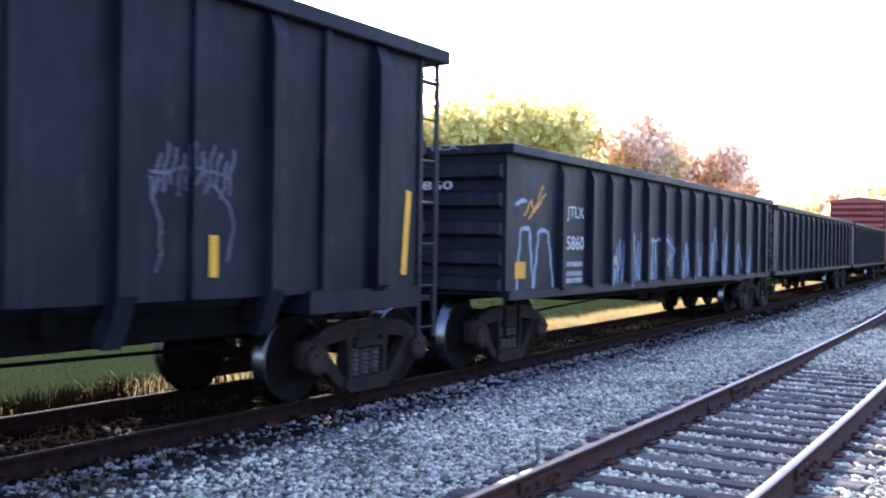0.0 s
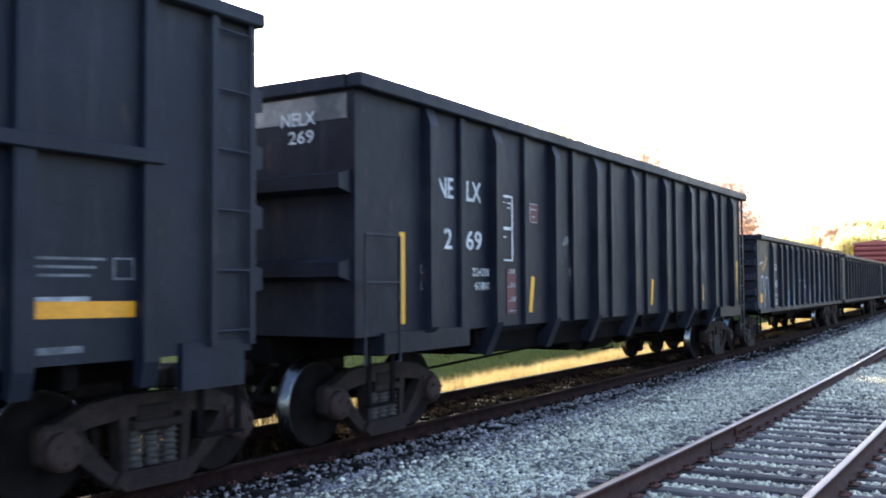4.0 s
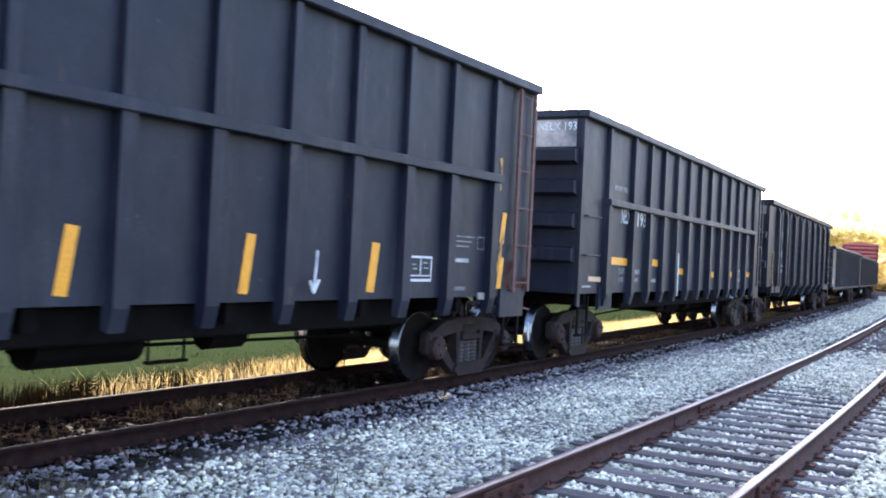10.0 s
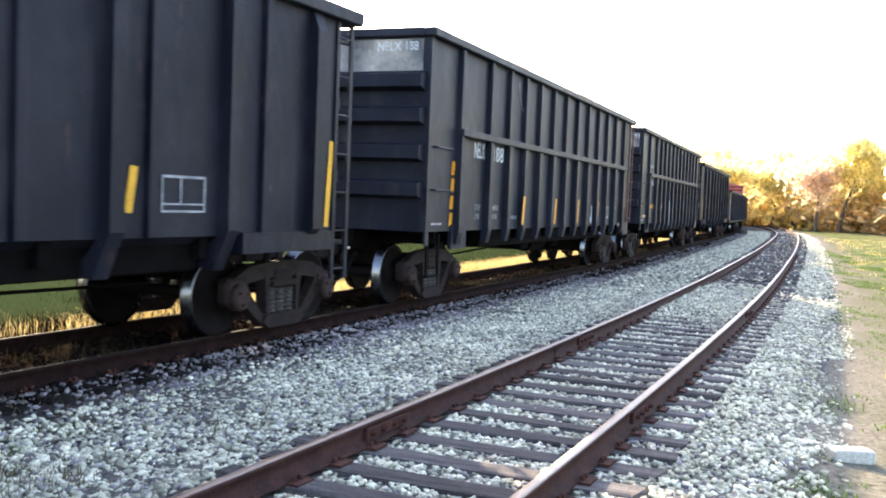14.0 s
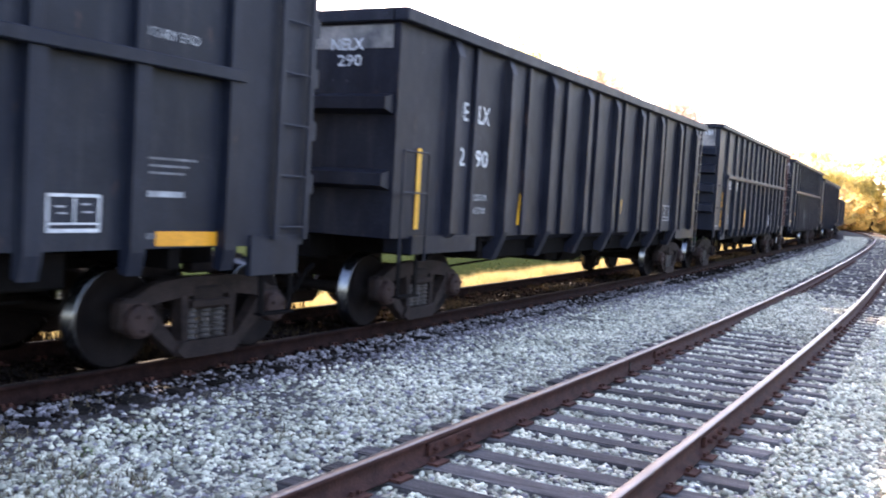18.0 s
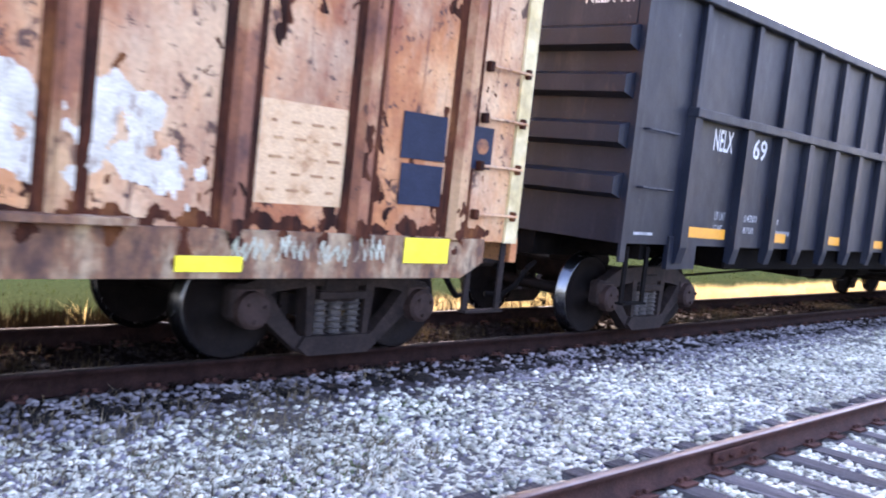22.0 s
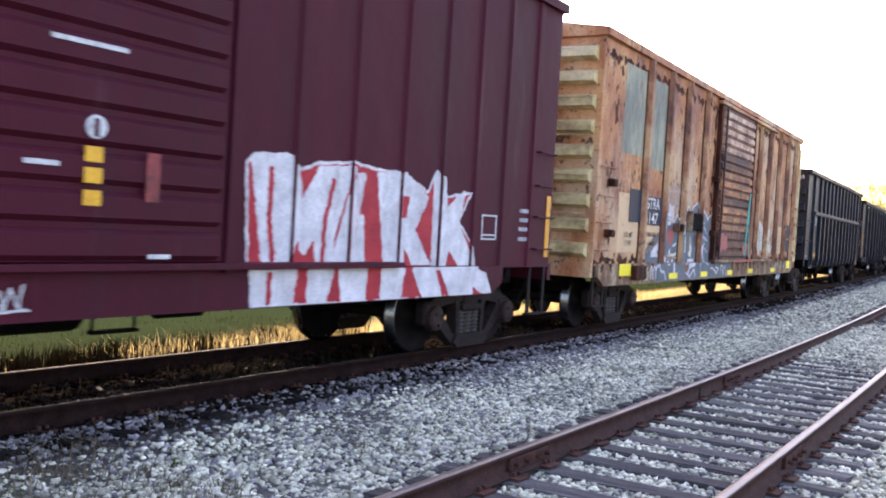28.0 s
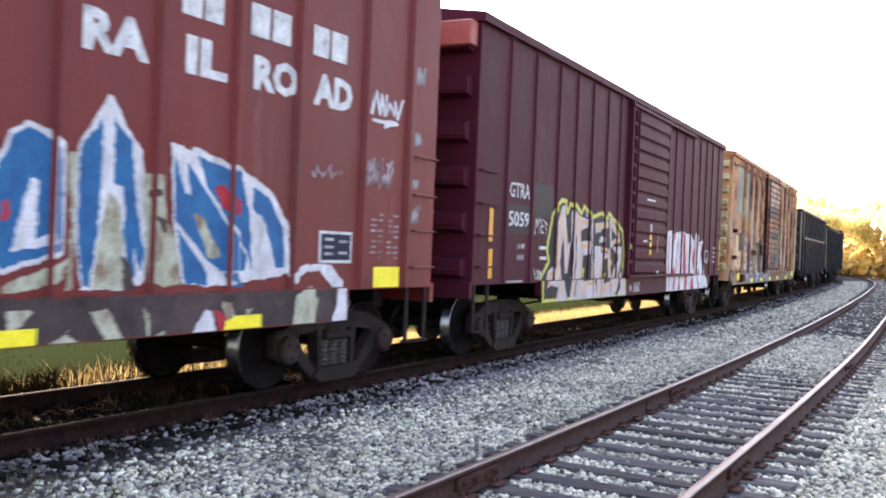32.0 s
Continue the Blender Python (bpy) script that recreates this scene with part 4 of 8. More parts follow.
def blades(name, label, mat, count, s_range, off_range, height, seed, clump=0.25, lean=0.35, keep=None, fine=1.0):
    """Grass: narrow bent blades in loose clumps."""
    rng = np.random.default_rng(seed)
    tuft = max(count // 9, 1)
    ts, to = rng.uniform(*s_range, tuft), rng.uniform(*off_range, tuft)
    th = rng.uniform(0.45, 1.0, tuft)
    if keep is not None:
        k = rng.random(tuft) < keep(ts, to)
        ts, to, th = ts[k], to[k], th[k]
    i = rng.integers(0, len(ts), count)
    s, off = ts[i] + rng.normal(0, clump * 0.35, count), to[i] + rng.normal(0, clump * 0.35, count)
    h = height * th[i] * rng.uniform(0.5, 1.15, count)
    a = rng.uniform(0, 2 * math.pi, count)
    wide = rng.uniform(0.0035, 0.008, count) * (1 + np.maximum(s, 0) / 30) * fine
    d = np.stack([np.cos(a), np.sin(a), np.zeros(count)], 1)
    side = np.stack([-np.sin(a), np.cos(a), np.zeros(count)], 1)
    foot = bend(s, off, 0.0)
    foot[:, 2] = ground_z(off) - 0.02
    tilt = rng.uniform(0.05, lean, count)
    up = np.array([0, 0, 1.0])
    mid = foot + up * (h * 0.6)[:, None] + d * (h * tilt * 0.35)[:, None]
    top = foot + up * h[:, None] + d * (h * tilt * 1.2)[:, None]
    v = np.stack([foot - side * wide[:, None], foot + side * wide[:, None], mid + side * (0.8 * wide)[:, None], mid - side * (0.8 * wide)[:, None], top], 1)
    b = 5 * np.arange(count)[:, None]
    tris = np.concatenate([b + np.array([[0, 1, 2]]), b + np.array([[0, 2, 3]]), b + np.array([[3, 2, 4]])])
    ob = from_arrays(name, v.reshape(-1, 3), tris, mat)
    return tagged(ob, label, "grass", kind="stuff")


blades("dry_grass", "tall golden dry grass beside the main track", "dry_grass", 84000, (3.5, 75), (-10.3, -8.75), 0.32, 11, 0.34, 1.5, keep=lambda s, o: np.clip((s - 6.5) / 5, 0.02, 1) * np.clip(0.55 + 0.5 * np.sin(s * 1.9 + o * 2) + 0.3 * np.sin(s * 4.3), 0.08, 1), fine=0.42)
blades("dull_grass", "brown dead grass beside the main track, darkened for shade", "shade_grass", 9000, (-3, 12), (-10.4, -8.8), 0.34, 17)
blades("track_weeds", "brown dead weeds between the main track's rails, darkened for shade", "shade_weed", 9000, (0, 45), (-7.9, -6.75), 0.17, 12, 0.4, 0.9, lambda s, o: np.where(np.sin(s * 1.1 + o) + np.sin(s * 2.7) > 0.5, 1.0, 0.12), fine=0.5)
blades("lawn", "short green lawn beyond the railway", "green_grass", 22000, (-2, 60), (-20, -10.4), 0.13, 13, 0.5)
blades("verge_grass", "sparse green and dry grass on the verge", "verge_green", 42000, (4, 60), (-0.35, 4.5), 0.07, 14, 0.35, 0.9, lambda s, o: np.where((np.sin(s * 1.3) + np.sin(o * 3 + s * 0.4)) > 0.15, 1.0, 0.08))
blades("verge_dry_grass", "thin straw-coloured grass on the verge", "dry_grass", 5000, (8, 90), (0.6, 9), 0.12, 15, 0.5, 0.8)
blades("ballast_weeds", "low dry weeds in the ballast", "weed_brown", 5200, (1.0, 7.5), (-6.3, -4.2), 0.12, 16, 0.3, 1.2, lambda s, o: np.where(s < 4.6, 1.0, 0.10), fine=0.7)
blades("green_weeds", "low green weeds in the ballast", "verge_green", 1100, (1.0, 5.5), (-5.6, -4.0), 0.07, 18, 0.2, 1.2, lambda s, o: np.where(np.sin(s * 3.1 + o * 5) > 0.4, 1.0, 0.05), fine=0.7)


def litter_block():
    bm = box(-0.16, 0.16, -0.09, 0.09, 0, 0.11, 0.015)
    for v in bm.verts:
        v.co += 0.01 * Vector((math.sin(v.co.y * 60), math.sin(v.co.x * 40), 0))
    ob = finish("block", bm, "pale_block")
    ob.matrix_basis = place(8.15, -0.02, float(ground_z(-0.02)) - 0.01, 24)
    tagged(ob, "pale chipped concrete block lying on the verge", "block")


litter_block()


def litter_scrap():
    """A crumpled scrap of plastic."""
    bm = bmesh.new()
    ring = [bm.verts.new((0.05 * math.cos(k * 1.05) * (1 + 0.4 * math.sin(k * 2.3)), 0.04 * math.sin(k * 1.05), 0.02 + 0.02 * math.sin(k * 1.9))) for k in range(6)]
    tip = bm.verts.new((0.0, 0.0, 0.055))
    foot = bm.verts.new((0.01, 0.0, 0.0))
    for k in range(6):
        bm.faces.new((ring[k], ring[(k + 1) % 6], tip))
        bm.faces.new((ring[(k + 1) % 6], ring[k], foot))
    ob = finish("plastic_scrap", bm, "teal_cloth")
    ob.matrix_basis = place(2.12, -6.4, float(ground_z(-6.4)) + 0.015, 30)
    tagged(ob, "crumpled teal plastic scrap lying on the ballast", "litter")


litter_scrap()


# ---- trees ----
def tree(x, y, height, spread, leaf_mat, seed, label, leaves=5200, bare=0.0):
    rng = random.Random(seed)
    nr = np.random.default_rng(seed)
    off = math.hypot(x + RADIUS, y) - RADIUS - float(ease(y))
    top = tagged(new("tree"), label, "tree", group="trees beyond the railway")
    top.matrix_basis = pose(x, y, float(ground_z(off)) - 0.1)
    bm = bmesh.new()
    tips = []

    def limb(a, d, length, r, depth):
        pts = [Vector(a)]
        rad = [r]
        for k in range(3):
            d = (d + Vector((rng.uniform(-.22, .22), rng.uniform(-.22, .22), rng.uniform(-.05, .16)))).normalized()
            pts.append(pts[-1] + d * length / 3)
            rad.append(r * (1 - 0.22 * (k + 1)))
        sides = 6 if depth < 2 else 4
        rings = []
        for p, q in zip(pts, rad):
            u = d.orthogonal().normalized()
            w = d.cross(u)
            rings.append([bm.verts.new(p + q * (math.cos(6.283 * i / sides) * u + math.sin(6.283 * i / sides) * w)) for i in range(sides)])
        for p, q in zip(rings, rings[1:]):
            for i in range(sides):
                j = (i + 1) % sides
                bm.faces.new((p[i], p[j], q[j], q[i]))
        if depth == 3:
            tips.append((pts[-1], length))
            return
        if depth >= 1:
            tips.append((pts[2], length * 0.7))
        for k in range(4 if depth == 0 else 3):
            t = rng.uniform(0.45, 1.0)
            q = pts[1].lerp(pts[3], t)
            az = rng.uniform(0, 6.283)
            nd = (d * 0.55 + Vector((math.cos(az) * spread, math.sin(az) * spread, rng.uniform(0.05, 0.5)))).normalized()
            limb(q, nd, length * rng.uniform(0.5, 0.72), rad[3] * 0.75, depth + 1)
    limb((0, 0, 0), Vector((0, 0, 1)), height * 0.34, height * 0.02, 0)
    part("trunk", bm, "bark", top, smooth=True)
    centres = np.array([tuple(p) for p, _ in tips])
    sizes = np.array([w for _, w in tips])
    i = nr.integers(0, len(centres), leaves)
    c = centres[i] + nr.normal(0, 1, (leaves, 3)) * (sizes[i] * 0.5)[:, None]
    a, b = nr.normal(size=(leaves, 3)), nr.normal(size=(leaves, 3))
    a /= np.linalg.norm(a, axis=1)[:, None]
    b -= a * (a * b).sum(1)[:, None]
    b /= np.linalg.norm(b, axis=1)[:, None]
    k = (height * 0.0165 * nr.uniform(0.6, 1.4, leaves))[:, None]
    v = np.stack([c - a * k, c - b * k * 0.6, c + a * k, c + b * k * 0.6], 1).reshape(-1, 3)
    crown = from_arrays("crown", v, np.arange(4 * leaves).reshape(-1, 4), leaf_mat, top)
    return top


def row_of_trees():
    rng = random.Random(5)
    # behind the train, to the left of the bend
    for yaw, dist, h, mat, word in ((34, 88, 21, "yellow_leaves", "yellowing"), (31.3, 80, 21.5, "green_leaves", "yellow-green"), (28.8, 86, 23, "green_leaves", "yellow-green"), (26.6, 78, 20, "green_leaves", "yellow-green"), (24.4, 92, 18, "yellow_leaves", "yellowing"), (22.0, 90, 19, "yellow_leaves", "yellowing"), (19.9, 88, 20.5, "russet_leaves", "russet"), (18.2, 94, 19, "russet_leaves", "russet"), (16.4, 100, 14, "russet_leaves", "russet")):
        tree(-dist * math.sin(radians(yaw)), dist * math.cos(radians(yaw)), h, 0.75, mat, int(yaw * 10), f"{word} autumn broadleaf tree in sunlight")
    # beyond the end of the bend
    for k in range(17):
        yaw, dist, h = 12.5 - k * 1.15, 150 - k * 2.2 + rng.uniform(-8, 8), 15.0 + rng.uniform(-2.5, 3) - 0.25 * abs(k - 6)
        mat, word = (("yellow_leaves", "bright yellow"), ("yellow_leaves", "bright yellow"), ("russet_leaves", "russet"))[k % 3]
        tree(-dist * math.sin(radians(yaw)), dist * math.cos(radians(yaw)), h, 0.8, mat, int(yaw * 10) + 900, f"{word} autumn tree at the end of the bend", 6200)


row_of_trees()


def bush(x, y, size, mat, seed, label):
    nr = np.random.default_rng(seed)
    off = math.hypot(x + RADIUS, y) - RADIUS - float(ease(y))
    top = tagged(new("bush"), label, "bush", group="bushes along the bend")
    top.matrix_basis = pose(x, y, float(ground_z(off)) - 0.05)
    bm = bmesh.new()
    for k in range(9):
        a = nr.uniform(0, 6.283)
        add_rod(bm, (0, 0, 0), (math.cos(a) * size * 0.5, math.sin(a) * size * 0.5, size * nr.uniform(0.4, 0.9)), 0.02, 5)
    part("stems", bm, "bark", top)
    n = 900
    c = nr.normal(0, 1, (n, 3)) * np.array([0.45, 0.45, 0.28]) * size + np.array([0, 0, size * 0.5])
    c[:, 2] = np.abs(c[:, 2])
    a, b = nr.normal(size=(n, 3)), nr.normal(size=(n, 3))
    k = 0.05 * size
    v = np.stack([c - a * k, c - b * k, c + a * k, c + b * k], 1).reshape(-1, 3)
    from_arrays("foliage", v, np.arange(4 * n).reshape(-1, 4), mat, top)


def row_of_bushes():
    rng = random.Random(8)
    for k in range(34):
        yaw = 12.5 - k * 0.62
        dist = 138 + rng.uniform(-5, 12) - max(0, k - 17) * 3.0
        bush(-dist * math.sin(radians(yaw)), dist * math.cos(radians(yaw)), rng.uniform(3.2, 6.4), rng.choice(["rust_leaves", "gold_leaves", "gold_leaves"]), 60 + k, "low autumn bush beside the far bend")


row_of_bushes()


# ---- running gear ----
WHEEL = 0.46          # wheel radius
AXLE = 0.90           # half the distance between the axles of a truck
cars = []             # (thing, middle along the train, half the distance between trucks)
wheelsets = []        # (wheelset, its place on the truck)
WHEEL_FORM = [(0.07, 0.07), (0.60, 0.085), (0.655, 0.11), (0.665, 0.19), (0.70, 0.36), (0.675, 0.395), (0.675, 0.43), (0.672, 0.487), (0.695, 0.49), (0.71, 0.462), (0.80, 0.455), (0.808, 0.44), (0.805, 0.40), (0.775, 0.37), (0.765, 0.20), (0.82, 0.14), (0.83, 0.075), (1.02, 0.07)]


def wheelset_mesh():
    bm = bmesh.new()
    form = [(-x, r) for x, r in WHEEL_FORM[::-1]] + WHEEL_FORM
    add_lathe(bm, form, sides=32)
    bmesh.ops.recalc_face_normals(bm, faces=bm.faces)
    me = bpy.data.meshes.new("wheelset")
    bm.to_mesh(me)
    bm.free()
    me.materials.append(M["wheel_iron"])
    me.materials.append(M["bright_steel"])
    for p in me.polygons:
        r = math.hypot(p.center.y, p.center.z)
        p.material_index = 1 if 0.443 < r < 0.48 and abs(p.center.x) > 0.67 and len(p.vertices) == 4 else 0
        p.use_smooth = len(p.vertices) == 4
    return me


def side_frame_mesh(side):
    bm = bmesh.new()
    a, b = sorted((0.93 * side, 1.06 * side))
    add_prism(bm, [(-1.06, 0.61), (-0.66, 0.78), (-0.3, 0.82), (0.3, 0.82), (0.66, 0.78), (1.06, 0.61), (1.06, 0.44), (0.64, 0.60), (0.3, 0.64), (-0.3, 0.64), (-0.64, 0.60), (-1.06, 0.44)], "x", a, b)
    for q in (-1, 1):
        add_prism(bm, [(q * 0.94, 0.50), (q * 0.72, 0.60), (q * 0.60, 0.44), (q * 0.40, 0.23), (q * 0.28, 0.20), (q * 0.28, 0.07), (q * 0.40, 0.09), (q * 0.72, 0.34)], "x", a, b)
        add_prism(bm, [(q * 0.37, 0.66), (q * 0.27, 0.66), (q * 0.27, 0.16), (q * 0.33, 0.18), (q * 0.34, 0.34)], "x", a - 0.01, b + 0.01)
        add_box(bm, a - 0.02, b + 0.02, q * AXLE - 0.17, q * AXLE + 0.15, 0.36, 0.66, 0.04)
        add_lathe(bm, [(side * 1.02, 0.12), (side * 1.04, 0.155), (side * 1.14, 0.15), (side * 1.165, 0.12), (side * 1.17, 0.06)], q * AXLE, WHEEL, 18)
        for k in range(3):
            t = 2 * math.pi * k / 3 + 0.4
            add_rod(bm, (side * 1.15, q * AXLE + 0.085 * math.cos(t), WHEEL + 0.085 * math.sin(t)), (side * 1.195, q * AXLE + 0.085 * math.cos(t), WHEEL + 0.085 * math.sin(t)), 0.02, 6)
    add_prism(bm, [(-0.42, 0.13), (-0.32, 0.06), (0.32, 0.06), (0.42, 0.13), (0.36, 0.22), (-0.36, 0.22)], "x", a - 0.02, b + 0.04)
    add_box(bm, a, b + 0.05 * side if side > 0 else b, -0.25, 0.25, 0.53, 0.60, 0.01)
    me = bpy.data.meshes.new("side_frame")
    bmesh.ops.recalc_face_normals(bm, faces=bm.faces)
    bm.to_mesh(me)
    bm.free()
    me.materials.append(M["frame_iron"])
    me.materials.append(M["cap_iron"])
    for p in me.polygons:
        p.material_index = 1 if abs(p.center.x) > 1.062 and abs(abs(p.center.y) - AXLE) < 0.2 else 0
    return me


def spring_mesh():
    """One coil spring, upright, with its turns showing."""
    bm = bmesh.new()
    sides, rings = 12, []
    for k in range(25):
        r = 0.060 + 0.024 * max(0.0, math.sin(k * math.pi / 2 * 1.0)) if k % 2 else 0.060
        z = 0.22 + k * 0.0125
        rings.append([bm.verts.new((r * math.cos(6.2832 * i / sides), r * math.sin(6.2832 * i / sides), z)) for i in range(sides)])
    for p, q in zip(rings, rings[1:]):
        for i in range(sides):
            j = (i + 1) % sides
            bm.faces.new((p[i], p[j], q[j], q[i]))
    me = bpy.data.meshes.new("spring")
    bmesh.ops.recalc_face_normals(bm, faces=bm.faces)
    bm.to_mesh(me)
    bm.free()
    me.materials.append(M["spring_iron"])
    return me


WHEELSET, FRAMES, SPRING = wheelset_mesh(), {k: side_frame_mesh(k) for k in (-1, 1)}, spring_mesh()


def sub(name, mesh, parent, label=""):
    ob = new(name, mesh)
    ob.parent = parent
    return tagged(ob, label)


def truck(parent, y):
    bm = bmesh.new()
    add_box(bm, -1.08, 1.08, -0.20, 0.20, 0.50, 0.74, 0.03)
    add_box(bm, -0.30, 0.30, -0.26, 0.26, 0.72, 0.86, 0.02)
    for q in (-1, 1):
        add_rod(bm, (-0.85, q * 0.42, 0.40), (0.85, q * 0.42, 0.40), 0.05, 6)
        for k in (-0.76, 0.76):
            add_box(bm, k - 0.06, k + 0.06, q * 0.36, q * 0.44, 0.30, 0.55)
    t = part("truck", bm, "truck_iron", parent, "grimy cast-iron truck")
    t.location = (0, y, 0)
    for side in (-1, 1):
        sub("side_frame", FRAMES[side], t)
        for y2 in (-0.18, 0.0, 0.18):
            sub("spring", SPRING, t).location = (side * 1.0, y2, 0)
    for q in (-AXLE, AXLE):
        w = sub("wheelset", WHEELSET, t, "dark wheels with a bright worn tread")
        w.location = (0, q, WHEEL)
        wheelsets.append((w, q))
    return t


def coupler(parent, y, way):
    bm = bmesh.new()
    add_box(bm, -0.07, 0.07, *sorted((y - 0.1 * way, y + 0.34 * way)), 0.72, 0.90, 0.02)
    add_box(bm, -0.15, 0.13, *sorted((y + 0.30 * way, y + 0.56 * way)), 0.68, 0.94, 0.04)
    add_box(bm, 0.02, 0.16, *sorted((y + 0.46 * way, y + 0.64 * way)), 0.70, 0.92, 0.03)
    part("coupler", bm, "truck_iron", parent)
    bm = bmesh.new()
    p = [(0.42, y, 0.78), (0.44, y + 0.16 * way, 0.70), (0.43, y + 0.30 * way, 0.52), (0.36, y + 0.46 * way, 0.40), (0.28, y + 0.62 * way, 0.40)]
    for a, b in zip(p, p[1:]):
        add_rod(bm, a, b, 0.03, 6)
    part("air_hose", bm, "underframe", parent)


def underframe(parent, half, low, tank=0.0):
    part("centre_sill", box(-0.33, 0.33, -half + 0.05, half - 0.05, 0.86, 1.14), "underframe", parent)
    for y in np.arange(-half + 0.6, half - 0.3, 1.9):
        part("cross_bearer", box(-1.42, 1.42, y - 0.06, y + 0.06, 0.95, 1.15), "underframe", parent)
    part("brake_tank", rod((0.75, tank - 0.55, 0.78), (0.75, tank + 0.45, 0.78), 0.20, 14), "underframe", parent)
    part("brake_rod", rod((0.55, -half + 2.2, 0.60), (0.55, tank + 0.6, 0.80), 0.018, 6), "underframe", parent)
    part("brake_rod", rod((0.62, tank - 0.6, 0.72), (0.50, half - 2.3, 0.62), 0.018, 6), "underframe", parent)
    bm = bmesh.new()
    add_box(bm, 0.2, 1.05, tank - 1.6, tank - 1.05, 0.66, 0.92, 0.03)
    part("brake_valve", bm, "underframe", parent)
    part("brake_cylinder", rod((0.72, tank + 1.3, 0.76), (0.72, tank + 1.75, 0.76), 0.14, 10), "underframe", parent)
    # Plain added box; it fills the underside with the dark of its shade.
    part("belly", box(-1.30, 1.30, -half + 2.7, half - 2.5, 0.82, 1.13, 0.02), "underframe", parent, "dark box standing for the shaded underside between the trucks")
    bm = bmesh.new()
    add_box(bm, 0.62, 0.70, tank + 0.7, tank + 1.15, 0.52, 0.55)
    add_rod(bm, (0.66, tank + 0.72, 0.53), (0.66, tank + 0.72, 0.95), 0.014, 6)
    add_rod(bm, (0.66, tank + 1.13, 0.53), (0.66, tank + 1.13, 0.95), 0.014, 6)
    part("brake_bracket", bm, "underframe", parent)


def stirrup(parent, y, x, z, mat="underframe"):
    bm = bmesh.new()
    for q in (-0.2, 0.2):
        add_box(bm, x - 0.012, x + 0.012, y + q - 0.03, y + q + 0.03, 0.47, z)
    add_box(bm, x - 0.05, x + 0.05, y - 0.23, y + 0.23, 0.455, 0.48)
    part("step", bm, mat, parent)


def grab(parent, a, b, x, mat="black_paint"):
    """A grab iron between two (y, z) places, stood off the side."""
    bm = bmesh.new()
    add_rod(bm, (x + 0.07, a[0], a[1]), (x + 0.07, b[0], b[1]), 0.012, 6)
    for p in (a, b):
        add_rod(bm, (x - 0.01, p[0], p[1]), (x + 0.07, p[0], p[1]), 0.012, 6)
    part("grab_iron", bm, mat, parent)


def ladder(parent, y0, y1, z0, z1, x, rungs, mat):
    for y in (y0, y1):
        part("ladder_stile", box(x + 0.04, x + 0.075, y - 0.035, y + 0.035, z0, z1, 0.004), mat, parent)
    for k in range(rungs):
        z = z0 + 0.12 + (z1 - z0 - 0.3) * k / (rungs - 1)
        part("rung", rod((x + 0.06, y0, z), (x + 0.06, y1, z), 0.013, 6), mat, parent)


def start(name, label, category, u0, u1, inset, group, ahead=0.6):
    car = tagged(new(name), label, category, group=group)
    mid = (u0 + u1) / 2
    half = (u1 - u0) / 2
    for q in (-1, 1):
        truck(car, half - inset + ahead if q > 0 else inset - half)
        coupler(car, q * half, q)
    cars.append((car, u0, mid, half - inset))
    return car, mid, half


SHEET = 1.50


def tub(car, half, low, top, mat, width=SHEET, platform=0.0, rise=0.025):
    """The open box of a gondola; its top chords reach on over a platform at the front."""
    front = half - platform
    for q in (-1, 1):
        part("side_wall", box(*sorted((q * width, q * (width - 0.05))), -half, front, low, top), mat, car)
        end = front if q > 0 else -half
        part("end_wall", box(-width + 0.05, width - 0.05, *sorted((end, end - 0.05 * q)), low, top), mat, car)
    part("floor", box(-width + 0.05, width - 0.05, -half + 0.05, front - 0.05, low, low + 0.06), mat, car)
    for q in (-1, 1):
        part("top_chord", box(*sorted((q * (width - 0.07), q * (width + 0.12))), -half - 0.06, half + 0.06, top - 0.10, top + rise, 0.014), mat, car)
        part("end_chord", box(-width + 0.07, width - 0.07, *sorted((q * (half - 0.06), q * (half + 0.08))), top - 0.10, top + rise - 0.004, 0.012), mat, car)


def end_rib(car, y, way, z, mat, width=SHEET, deep=0.17, high=0.20):
    part("end_rib", prism([(y, z - high / 2 - 0.05), (y + deep * way, z - high / 2), (y + deep * way, z + high / 2 - 0.02), (y, z + high / 2 + 0.03)], "x", -width + 0.04, width - 0.04), mat, car)


